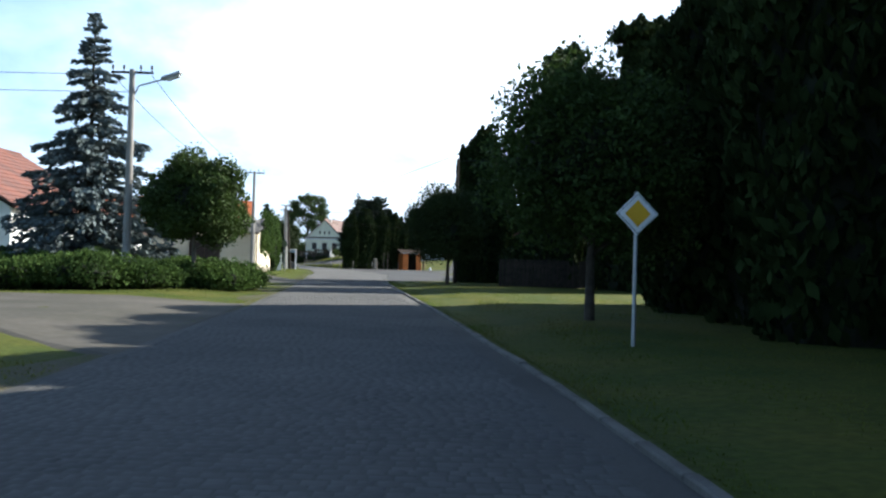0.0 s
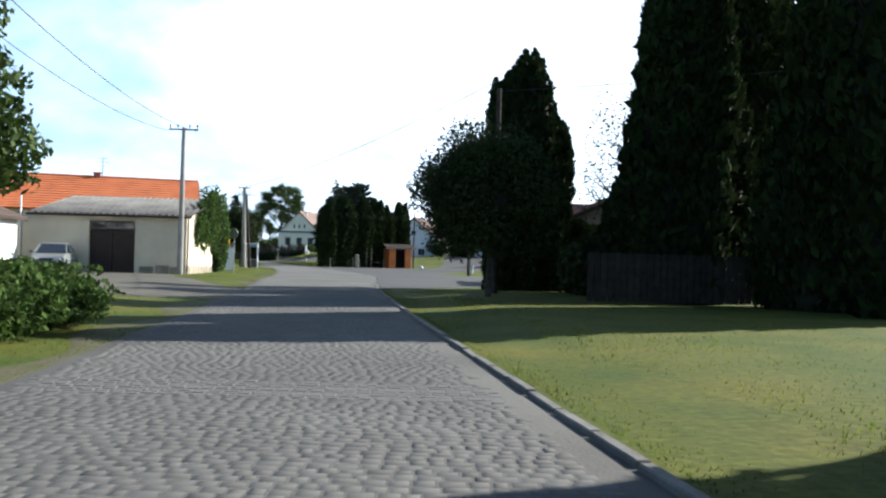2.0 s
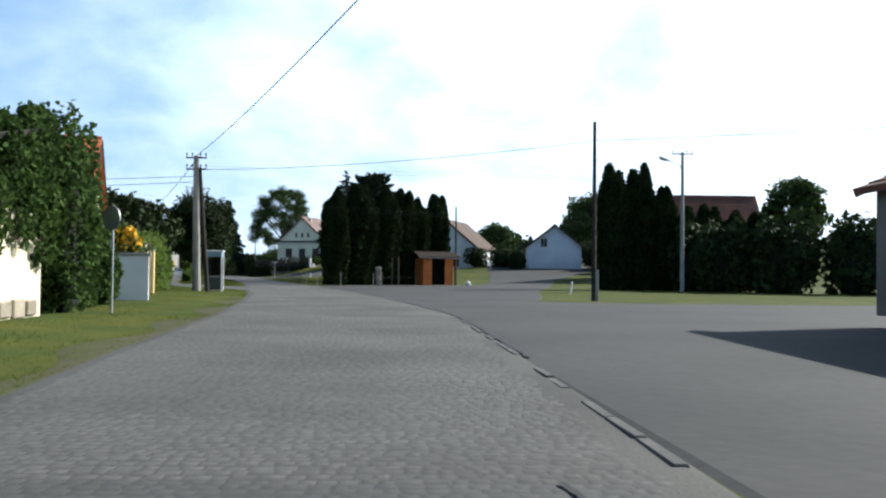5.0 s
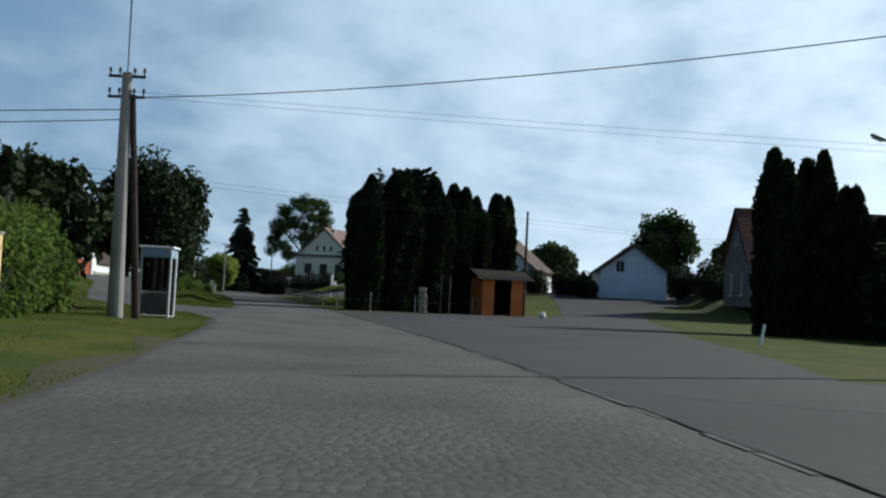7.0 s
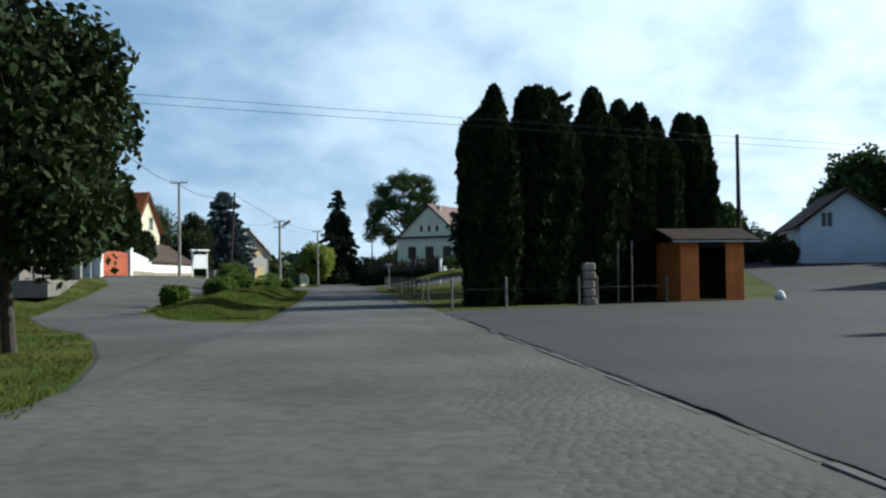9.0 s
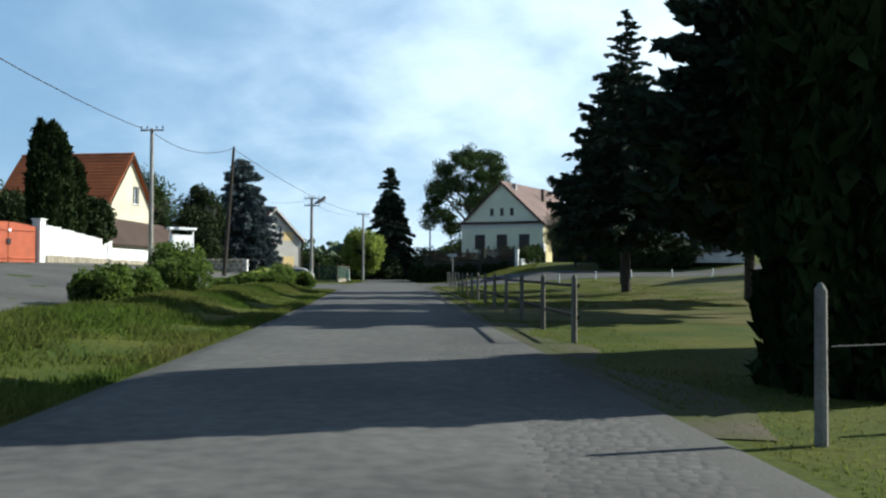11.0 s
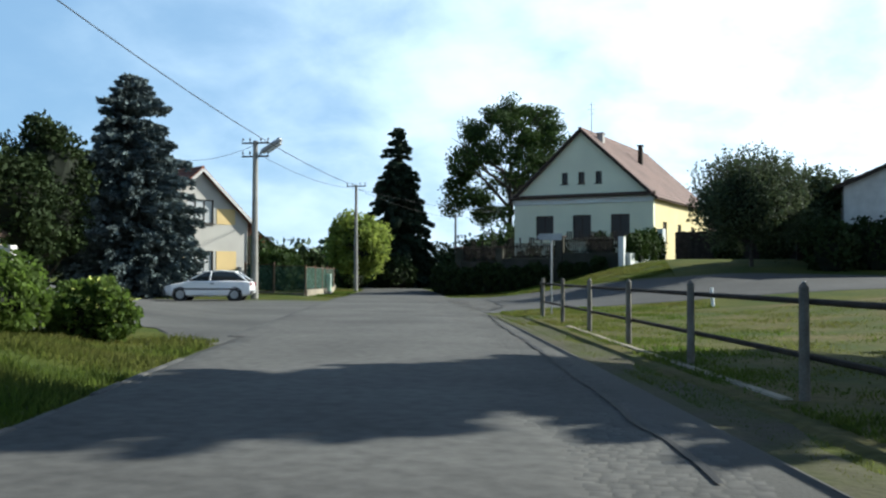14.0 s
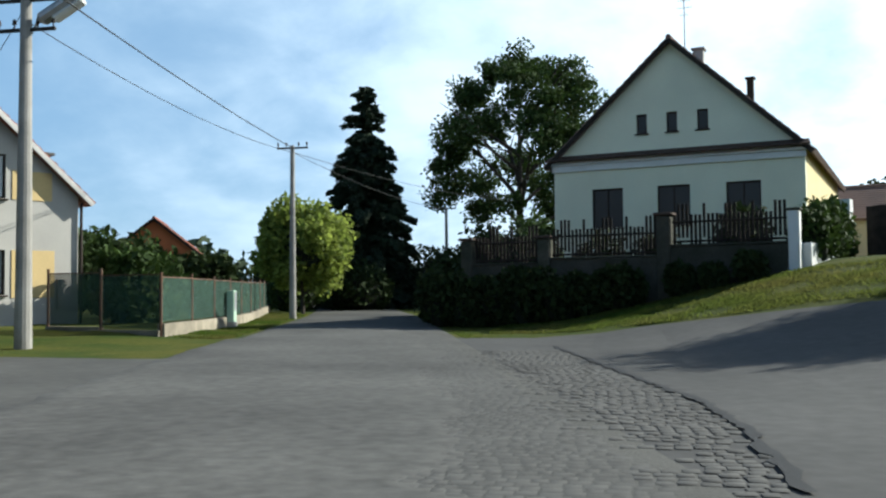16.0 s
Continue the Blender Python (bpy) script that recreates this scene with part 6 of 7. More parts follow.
for sx in (-0.8, 0.8):
    box_part("post", (sx, 0, 1.15), (0.09, 0.09, 2.4), M_PLASTICWHITE, board)
box_part("panel", (0, 0, 1.4), (1.5, 0.08, 1.25), M_PLASTICWHITE, board)
box_part("roof", (0, 0, 2.4), (1.95, 0.4, 0.16), M_PLASTICWHITE, board, bevel=0.03)
bin_ = thing("litter_bin", -42.0, 184.2, land1(-42, 184.2), 0, "dark litter bin beside the notice board", "bin")
tube_part("drum", (0, 0, 0), (0, 0, 0.8), 0.27, 0.3, M_TRIM, bin_, n=18)
stone_wall = thing("stone_wall", -44.6, 190.0, land1(-43.2, 190) - 0.05, 4, "low rubble stone garden wall", "wall")
rnd = random.Random(9)
box_part("core", (1.65, 0, 0.42), (3.2, 0.3, 0.9), M_BOARD, stone_wall, "pale mortar core")
for r in range(3):
    for k in range(7):
        box_part("stone", (0.25 + k * 0.42 + 0.2 * (r % 2), rnd.uniform(-.02, .02), 0.16 + r * 0.3), (rnd.uniform(.34, .41), 0.4, rnd.uniform(.25, .29)), M_STONEWALL, stone_wall, bevel=0.04)
for k, (x, y, top, r) in enumerate([(-56.4, 204.6, 10.0, 3.1), (-54.4, 211, 9.8, 2.6), (-62, 212, 9.0, 3.6), (-46.3, 179.0, 3.9, 1.5), (-59.5, 208.5, 9.6, 3.4), (-52.0, 205.0, 6.6, 2.4), (-66, 188, 6.5, 3), (-57, 186, 5.2, 2.4), (-57.5, 218, 8.2, 2.8)]):
    broadleaf("orchard_tree", x, y, "dark leafy orchard tree behind the lane", 1.0, top, r, 9000, 0.17, M_LEAF_DARK if k % 2 else M_LEAF, 380 + k, group="orchard trees")

for k, (x, y, top, r) in enumerate([(-53, 156, 7.6, 3.4), (-58, 163, 8.0, 3.6), (-52, 166, 6.6, 2.8)]):
    broadleaf("garden_tree", x, y, "dark leafy tree behind the shop", 1.2, top, r, 7000, 0.22, M_LEAF_DARK, 395 + k, group="trees behind the shop")

# island shrubs
ISL = [(-26.0, 138.2, .55, 0.75, 0), (-28.9, 150.5, 0.8, 0.9, 0), (-29.7, 153.5, 0.8, 0.9, 0), (-30.9, 158.8, 1.0, 1.5, 0), (-29.8, 156.2, 0.8, 1.1, 0), (-33.9, 171.5, 0.7, 0.5, 1), (-34.6, 174.8, 0.75, 0.6, 1),
       (-35.0, 177.3, 0.75, 0.7, 1), (-35.6, 180.0, 0.8, 0.8, 0), (-36.0, 181.9, 1.0, 1.15, 0), (-35.1, 183.6, 0.75, 0.95, 1), (-33.2, 167.5, .6, .45, 0)]
for k, (x, y, r, h, flowers) in enumerate(ISL):
    b = bush("rose_bush" if flowers else "green_bush", x, y, "leafy bush with pale flowers on the grass island" if flowers else "dense green bush on the grass island", (r, r, h), 8000, 0.075, M_BUSH, 400 + k, "bushes on the island")
    if flowers:
        tagged(cards("flower_specks", blob_points(260, (0, 0, h * 0.6), (r * 0.85, r * 0.85, h * 0.55), 0.3), 0.09, M_FLOWERLIME, b, label="pale yellow green flowers"), kind="stuff")


# ---- paddock fence and conifers ----
def rail_fence(name, pts, label, height=1.12, rails=(0.45, 0.98), mat=None, rail_mat=None, group="paddock fences", post_r=0.056, rail_r=0.032):
    """Posts at the points given, with straight rails from post to post."""
    x0, y0 = pts[0]
    t = thing(name, x0, y0, 0, 0, label, "fence", group)
    P = [Vector((x - x0, y - y0, land1(x, y))) for x, y in pts]
    for p in P:
        bm = bmesh.new()
        tube(bm, p - Vector((0, 0, 0.2)), p + Vector((0, 0, height)), post_r, post_r * 0.88, 9)
        bmesh.ops.create_cone(bm, cap_ends=True, segments=9, radius1=post_r * 0.88, radius2=post_r * 0.25, depth=0.05, matrix=Matrix.Translation(p + Vector((0, 0, height + 0.025))))
        part("post", bm, mat or M_PALEPOST, t)
    for a, b in zip(P, P[1:]):
        for z in rails:
            tube_part("rail", a + Vector((0.07, 0, z)), b + Vector((0.07, 0, z)), rail_r, rail_r, rail_mat or M_DARKWOOD, t, n=7)
    return t


line = lambda y: -21.55 - 0.2255 * (y - 165.46)
ys = [197.0 - 3.70 * k for k in range(15)]
rail_fence("paddock_fence", [(line(y), y) for y in ys], "weathered paddock fence of round posts and dark rails")
for k, (x, y) in enumerate([(-23.5, 200.6), (-20.8, 200.2), (-18.15, 200.2), (-15.5, 200.2), (-12.6, 200.2), (-9.8, 200.0)]):
    t = thing("marker_post", x, y, land1(x, y), 0, "short white painted marker post along the lane", "post", "white marker posts")
    tube_part("shaft", (0, 0, -0.1), (0.06 * (k % 3 - 1), 0, 0.62), 0.055, 0.05, M_PLASTICWHITE, t)
conifer("pine", -16.1, 185.0, 12.5, 3.9, 20, "broad dark pine on the paddock lawn", M_NEEDLE, 21, -0.38, 0.19, clear=2.7, category="pine tree", density=2.2, power=0.55)
conifer("spruce", -16.0, 174.6, 13.5, 3.7, 24, "tall spruce with drooping branches on the lawn", M_NEEDLE, 22, 0.12, 0.17, clear=2.3, density=0.8, power=0.8)
conifer("pine", -11.5, 165.8, 12.0, 4.4, 18, "dark pine at the paddock edge", M_NEEDLE, 23, -0.35, 0.28, clear=1.8, category="pine tree", density=1.2, power=0.55)

conifer("pine", -12.0, 157.3, 11.1, 4.5, 18, "dark pine beside the paddock", M_NEEDLE, 24, -0.35, 0.3, clear=2.6, category="pine tree", density=1.2, power=0.55)

bm = bmesh.new()
arc = [(-28.93, 197.95, -0.1), (-28.93, 197.95, 0.68)] + [(-28.93, 197.95 - 0.32 * (1 - math.cos(radians(a))), 0.68 + 0.32 * math.sin(radians(a))) for a in (15, 30, 45, 60, 75, 90)] + [(-28.72, 196.72, 1.0)]
for a, b in zip(arc, arc[1:]):
    tube(bm, a, b, 0.024, 0.024, 8)
loop = thing("bent_rail", 0.12, 0, 0, 0, "dark bent steel pipe closing the fence corner", "rail")
part("pipe", bm, M_BLACKIRON, loop)

# direction sign at the lane
ds = thing("direction_sign", -28.5, 198.1, land1(-28.5, 198.1), 4, "grey arrow-shaped direction sign on a steel post", "road sign")
tube_part("post", (0, 0, -0.1), (0, 0, 2.5), 0.03, 0.03, M_STEEL, ds)
bm = bmesh.new()
vs = [bm.verts.new((x, y, z)) for y in (-0.05, -0.03) for x, z in ((-0.45, 2.42), (-0.35, 2.32), (0.32, 2.31), (0.32, 2.52), (-0.35, 2.52))]
bm.faces.new(vs[:5]), bm.faces.new(vs[5:][::-1])
for k in range(5):
    bm.faces.new((vs[k], vs[(k + 1) % 5], vs[5 + (k + 1) % 5], vs[5 + k]))
part("arrow_plate", bm, M_STEEL, ds)

# ---- farmhouse garden ----
D, N = Vector((-0.937, 0.348, 0)), Vector((0.348, 0.937, 0))
gw = thing("garden_wall", -26.4, 224.2, 0, 159.6, "dark stone garden wall with pickets before the farmhouse", "wall")
zb = lambda s: land1(-26.4 - 0.937 * s, 224.2 + 0.348 * s)
for s, up in ((4.05, 0.5), (8.1, 0.7), (11.0, 0.9)):
    box_part("pier", (s, 0, zb(s) + 0.95 + up / 2), (0.42, 0.45, 2.2 + up), M_MOSSWALL, gw, bevel=0.03)
    box_part("pier_cap", (s, 0, zb(s) + 2.1 + up), (0.58, 0.6, 0.09), M_BROWNTILE, gw, bevel=0.02)
box_part("pier", (0.2, 0, zb(0.2) + 0.8), (0.32, 0.4, 1.85), M_WHITE, gw, "white rendered pier", bevel=0.04)
box_part("pier_cap", (0.2, 0, zb(0.2) + 1.76), (0.4, 0.48, 0.07), M_MOSSWALL, gw, bevel=0.02)
rnd = random.Random(4)
for s0, s1, up in ((0.4, 3.8, 0.0), (4.3, 7.85, 0.56), (8.35, 10.75, 0.9)):
    zm = zb((s0 + s1) / 2)
    box_part("wall_panel", ((s0 + s1) / 2, 0, zm + 0.25 + up / 2), (s1 - s0 + 0.1, 0.3, 1.8 + up), M_STAINEDWALL, gw, "dark stained rendered panel", bevel=0.03)
    box_part("coping", ((s0 + s1) / 2, 0, zm + 1.18 + up), (s1 - s0 + 0.05, 0.4, 0.07), M_MOSSWALL, gw, "mossy coping", bevel=0.02)
    m = int((s1 - s0) / 0.13)
    for k in range(m):
        a = s0 + (k + 0.5) * (s1 - s0) / m
        box_part("picket", (a, 0, zm + up + 1.60 + 0.32 * (k % 11 in (0, 1, 2, 7)) + rnd.uniform(-0.02, 0.02)), (0.085, 0.025, 1.05), M_DARKWOOD, gw, bevel=0)
    for z in (1.3, 1.9):
        box_part("rail", ((s0 + s1) / 2, 0.03, zm + up + z), (s1 - s0, 0.05, 0.07), M_DARKWOOD, gw)
lw = thing("low_wall", -26.33, 224.3, 0, 62, "low white rendered wall stepping back to the gate", "wall")
for k in range(4):
    zz = land1(-26.1 + 0.47 * (0.5 + k * 0.9), 224.4 + 0.88 * (0.5 + k * 0.9))
    box_part("panel", (0.62 + k * 0.9, 0, zz + 0.16), (0.9, 0.3, 0.9), M_WHITE, lw, bevel=0.02)
box_part("pier", (4.4, 0, land1(-24, 228.3) + 0.9), (0.4, 0.4, 2.0), M_WHITE, lw)
for k in range(4):
    bush("ivy_bush", -25.85 + 0.42 * k * 0.9, 225.4 + 0.8 * k, "ivy covered shrub behind the low wall", (0.7, 0.7, 1.7), 1600, 0.14, M_LEAF, 430 + k, "shrubs by the farmhouse")
for k in range(6):
    bush("hedge_bush", -37.2 - 0.5 * k, 230.5 + 2.2 * k, "dark overgrown garden hedge by the bend", (1.3, 1.4, 2.4 - 0.1 * k), 3000, 0.2, M_LEAF_DARK, 440 + k, "hedge by the bend", "hedge")
for k, (s, r, h) in enumerate(((10.6, 1.0, 1.6), (9.6, 0.95, 1.9), (8.5, 0.9, 1.7), (7.3, 0.9, 1.5), (6.3, 0.7, 1.2), (11.6, 1.1, 1.7), (1.3, 0.5, 0.8), (2.4, 0.45, 0.7), (3.4, 0.5, 0.9), (5.2, 0.7, 1.2))):
    bush("wall_shrub", -26.4 - 0.937 * s - 0.22, 224.2 + 0.348 * s - 0.6, "dark overgrown shrub leaning on the garden wall", (r, r * 0.75, h), 2600, 0.14, M_LEAF_DARK, 480 + k, "shrubs on the garden wall")
for k, (s, r, h) in enumerate(((2.0, 0.9, 2.0), (4.6, 0.9, 1.9), (6.6, 1.0, 2.5), (9.0, 1.1, 3.1), (11.0, 1.1, 3.3))):
    bush("garden_shrub", -26.4 - 0.937 * s + 0.45, 224.2 + 0.348 * s + 1.1, "dark shrub behind the farmhouse wall", (r, r * 0.8, h), 2000, 0.15, M_LEAF_DARK, 495 + k, "shrubs behind the wall")
yf = thing("yard_fence", -23.4, 229.0, 0, -16, "dark boarded yard fence beside the farmhouse", "fence")
for k in range(52):
    xx = 0.1 + 0.2 * k
    zz = land1(-23.4 + xx * 0.96, 229 - xx * 0.276)
    box_part("board", (xx, 0.016 * (-1) ** k, zz + 0.85 + 0.02 * (k % 3)), (0.215, 0.028, 1.75), M_DARKWOOD, yf, bevel=0)
def shoots(tree, n, radius, low, high, seed):
    """Upright water shoots with small leaves, standing out of the top of a crown."""
    rnd = random.Random(seed)
    bm, P = bmesh.new(), []
    for k in range(n):
        a, f = rnd.uniform(0, 2 * math.pi), math.sqrt(rnd.random())
        x, y, z = math.cos(a) * f * radius, math.sin(a) * f * radius, high - (high - low) * f * f * 0.55
        top = Vector((x * 1.12, y * 1.12, z + rnd.uniform(0.5, 1.1)))
        tube(bm, (x, y, z - 0.5), top, 0.012, 0.005, 4)
        for j in range(26):
            q = Vector((x, y, z - 0.3)).lerp(top, j / 25)
            P.append([q[i] + rnd.gauss(0, 0.06) for i in range(3)])
    part("shoot_stems", bm, M_BARK_PALE, tree)
    tagged(cards("shoot_leaves", np.array(P), 0.085, M_APPLE, tree, up=1.2), kind="stuff")


apple = broadleaf("apple_tree", -20.4, 216.6, "spreading apple tree with grey green leaves", 0.8, 5.2, 3.2, 30000, 0.095, M_APPLE, 17, lumps=24)
shoots(apple, 110, 2.6, 2.8, 4.9, 171)
broadleaf("apple_tree", -16.8, 219.5, "spreading apple tree beside a small hut", 0.7, 4.6, 2.5, 12000, 0.13, M_APPLE, 18)
hut = gable_house("wooden_hut", -17.6, 221.0, land1(-17, 221), -8, 1.6, 1.8, 2.1, 2.7, M_DARKWOOD, M_FIBRE, "small dark timber garden hut", category="hut", overhang=0.15, courses=3)
gable_house("roadside_cottage", -16.2, 216.5, 2.1, -6, 11, 14, 3.4, 5.8, M_BOARD, M_BROWNTILE, "low white cottage with a single dark window", front=[(2.2, 0.9, 1.5, 1.7), (7.2, 0.9, 1.5, 1.7)], overhang=0.3, frame_mat=M_BROWNDOOR, pane=M_DARKPANE)
chimney(scene.objects["roadside_cottage"], 4.2, 2.0, 4.2, 6.1, M_OLDRENDER, 0.5)
chimney(BH, 5.7, 1.9, 7.2, 8.75, M_GREYRENDER, 0.42)
chimney(BH, 6.9, 7.4, 6.6, 8.5, M_DARKWOOD, 0.3)
bm = bmesh.new()
tube(bm, (5.3, 1.1, 8.6), (5.3, 1.1, 10.9), 0.022, 0.018, 6)
for z, w in ((10.7, 0.45), (10.4, 0.6), (10.1, 0.35)):
    tube(bm, (5.3 - w / 2, 1.1, z), (5.3 + w / 2, 1.1, z), 0.011, 0.011, 5)
part("aerial", bm, M_BLACKIRON, BH)
bm = bmesh.new()
box(bm, (4.95, -0.09, 4.14), (10.1, 0.2, 0.14), 0.03)
box(bm, (4.95, -0.05, 3.95), (10.02, 0.12, 0.25), 0.02)
part("cornice", bm, M_WHITE, BH)
bm = bmesh.new()
roof_slab(bm, (-0.25, -0.42, 4.22), (10.15, -0.42, 4.22), (10.05, 0.0, 4.46), (-0.1, 0.0, 4.46), 0.05, 2)
part("cornice_tiles", bm, M_BROWNTILE, BH)
gable_house("barn", -18.2, 247.0, 2.4, 73.2, 6, 6.5, 2.4, 4.1, M_CREAM, M_PINKTILE, "low cream barn with a faded pink roof behind the yard", category="barn")
for k, (x, y, top, r) in enumerate([(-15.0, 256, 5.2, 3.2), (-20.5, 262, 6.2, 3.0), (-9.5, 252, 5.4, 3.4), (-3.0, 248, 6.0, 3.6)]):
    broadleaf("garden_tree", x, y, "dark leafy garden tree behind the yard", 1.0, top, r, 8000, 0.22, M_LEAF_DARK, 540 + k, group="trees behind the yard")
# dark shrubs added by the yard fence in place of the yard's deep shade
for k, (x, y, r, h) in enumerate([(-19.6, 231.0, 1.5, 2.4), (-17.2, 230.6, 1.6, 2.8), (-14.8, 230.0, 1.7, 2.6), (-12.2, 229.4, 1.8, 2.9), (-20.6, 225.2, 0.8, 1.0), (-18.2, 224.4, 1.0, 1.3)]):
    bush("shade_shrub", x, y, "dark shrub added to fill the shaded yard", (r, r, h), 3000, 0.16, M_LEAF_DARK, 560 + k, "shrubs by the yard")
for k, (x, y, r, h) in enumerate([(-17.2, 214.3, 1.3, 2.1), (-15.0, 214.9, 1.5, 2.4), (-12.8, 215.0, 1.4, 2.2), (-10.9, 215.1, 1.2, 2.0)]):
    bush("cottage_shrub", x, y, "dark dense shrub before the low cottage", (r, 0.9, h), 3000, 0.16, M_LEAF_DARK, 580 + k, "shrubs before the cottage")

# ---- left side past the crossing ----
YH = [o for o in scene.objects if o.name == "yellow_house"][0]
for x0, x1, z0, z1 in ((4.5, 5.9, 1.1, 2.65), (4.5, 5.8, 4.3, 5.25), (0.9, 2.3, 1.1, 2.65)):
    box_part("yellow_panel", ((x0 + x1) / 2, -0.012, (z0 + z1) / 2), (x1 - x0, 0.03, z1 - z0), M_OCHRE, YH, "yellow painted wall panel", bevel=0)
tube_part("downpipe", (6.78, -0.1, 0.0), (6.78, -0.1, 4.3), 0.05, 0.05, M_BROWNDOOR, YH)
box_part("dormer", (5.7, 3.0, 5.55), (1.5, 1.8, 1.2), M_PALEGREY, YH)
box_part("dormer_roof", (5.8, 3.0, 6.2), (1.9, 2.1, 0.1), M_FIBRE, YH)
box_part("meter_box", (6.2, -0.06, 1.2), (0.45, 0.12, 1.0), M_GREYRENDER, YH)
bm = bmesh.new()
bmesh.ops.create_cone(bm, cap_ends=False, segments=20, radius1=0.42, radius2=0.1, depth=0.16, matrix=pose(7.0, 1.2, 4.9, 70, 0, 30))
part("satellite_dish", bm, M_PLASTICWHITE, YH)


def mesh_fence(pts, label, base_h=0.45):
    """Green mesh panels between posts on a low concrete base."""
    x0, y0 = pts[0]
    t = thing("garden_fence", x0, y0, 0, 0, label, "fence", "green garden fences")
    for k, (a, b) in enumerate(zip(pts, pts[1:])):
        pa, pb = Vector((a[0] - x0, a[1] - y0, land1(*a))), Vector((b[0] - x0, b[1] - y0, land1(*b)))
        d = pb - pa
        m = Matrix.Translation((pa + pb) / 2) @ Matrix.Rotation(math.atan2(d.y, d.x), 4, "Z")
        for nm, zc, s, mt in (("base", base_h / 2 - 0.1, (d.length, 0.2, base_h), M_STONEWALL), ("mesh_panel", 0.78 + base_h / 2, (d.length - 0.1, 0.025, 1.66 - base_h), M_GREENMESH), ("top_rail", 1.62, (d.length, 0.035, 0.035), M_RUST)):
            bm = bmesh.new()
            box(bm, (0, 0, zc), s, 0.0, m)
            part(nm, bm, mt, t)
        tube_part("post", pa, pa + Vector((0, 0, 1.75)), 0.042, 0.042, M_RUST, t)
    return t


mesh_fence([(-43.9, 219.4), (-44.3, 222.2), (-44.8, 225), (-45.4, 227.8), (-46.1, 230.6), (-46.8, 233.4), (-47.7, 236.2), (-48.7, 239.5), (-49.8, 243), (-51, 247)], "green mesh garden fence on a concrete base")
mesh_fence([(-48.0, 220.6), (-46, 220.0), (-43.9, 219.4)], "green mesh gate and fence beside the yellow house", 0.2)
cab = thing("meter_cabinet", -45.0, 227.0, land1(-45, 227), -80, "small pale green utility cabinet in the fence line", "cabinet")
box_part("case", (0, 0, 0.65), (0.42, 0.25, 1.3), M_PALEGREEN, cab, bevel=0.02)
for sgn in (-1, 1):
    box_part("door", (0, 0.128 * sgn, 0.92), (0.34, 0.012, 0.66), M_STEEL, cab, "grey metal door")
box_part("base", (0, 0, 0.05), (0.55, 0.3, 0.3), M_CONCRETE, cab)
for k, (x, y, r, h) in enumerate([(-47.6, 225.5, 1.4, 2.2), (-49.5, 229, 1.6, 2.6), (-48.5, 233, 1.3, 2.3), (-52, 232, 2.0, 3.2), (-55.5, 238, 2.4, 3.4), (-51.5, 239.5, 1.5, 2.8), (-51, 252, 2.0, 3.2), (-48, 256, 2.2, 3.0), (-44.5, 268, 3.0, 4.2), (-40.5, 264, 2.6, 3.6),
                                 (-54, 262, 2.4, 3.4), (-58, 268, 3, 4)]):
    bush("garden_shrub", x, y, "rounded dark green garden shrub behind the fence", (r, r, h), 3000, 0.22, M_LEAF_DARK if k % 3 else M_LEAF, 460 + k, "garden shrubs")
for k, (x, y, r, h) in enumerate([(-36.5, 258, 2.2, 4.0), (-39.5, 259.5, 2.0, 3.6), (-42.0, 275, 2.6, 4.2), (-35.5, 252.5, 1.8, 3.4)]):
    bush("thicket_bush", x, y, "dark tangled undergrowth below a tall tree", (r, r, h), 4200, 0.2, M_LEAF, 600 + k, "undergrowth at the bend")
gable_house("garden_house", -70, 262, 0.5, 20, 8, 9, 3.2, 6.4, M_ORANGETILE, M_REDTILE, "distant orange brick house behind gardens")
gable_house("small_white_house", -62, 282, 0.5, 20, 7, 9, 3.0, 6.0, M_WHITE, M_BROWNTILE, "distant small white house behind gardens")
gable_house("pale_blue_house", -36.5, 268, 1.5, 10, 8, 10, 3.4, 6.6, M_BLUEWHITE, M_BROWNTILE, "pale blue house half hidden by trees")

# posts along the edge of the thuja clump
rail_fence("clump_fence", [(-14.8, 135.9), (-12.95, 137.2), (-10.3, 138.4), (-9.6, 139.2), (-6.7, 142.0)], "thin weathered posts and wire round the thuja clump", 1.1, (0.7,), rail_mat=M_WIRE, group="clump fences", post_r=0.05, rail_r=0.006)
pr = thing("stone_pier", -9.9, 139.2, land1(-9.9, 139.2), 12, "rough pale stone gate pier between the thujas", "pier")
prr = random.Random(6)
for k in range(5):
    box_part("stone", (prr.uniform(-.03, .03), 0, 0.16 + 0.33 * k), (prr.uniform(.38, .48), 0.42, 0.31), M_STONEWALL, pr, bevel=0.05)
for k in range(2):
    pl = thing("slim_pole", -8.75 + 0.55 * k, 140.2 + 0.3 * k, land1(-8.7, 140.2), 0, "slim grey pole before the thujas", "pole", "slim poles")
    tube_part("shaft", (0, 0, -0.1), (0.02, 0, 2.5), 0.035, 0.03, M_GREYWOOD, pl)
rock = thing("white_stone", -1.9, 143.6, land1(-1.9, 143.6), 0, "whitewashed stone beside the kiosk", "stone")
bm = bmesh.new()
bmesh.ops.create_icosphere(bm, subdivisions=2, radius=0.25)
for v in bm.verts:
    v.co = v.co * (1 + 0.25 * noise.noise(v.co * 5)) + Vector((0, 0, 0.18))
part("boulder", bm, M_WHITE, rock)
wp = thing("white_marker", 3.0, 113.5, land1(3, 113.5), 0, "small white painted stake in the grass", "post")
tube_part("shaft", (0, 0, -0.1), (0.12, 0, 0.75), 0.06, 0.05, M_PLASTICWHITE, wp)

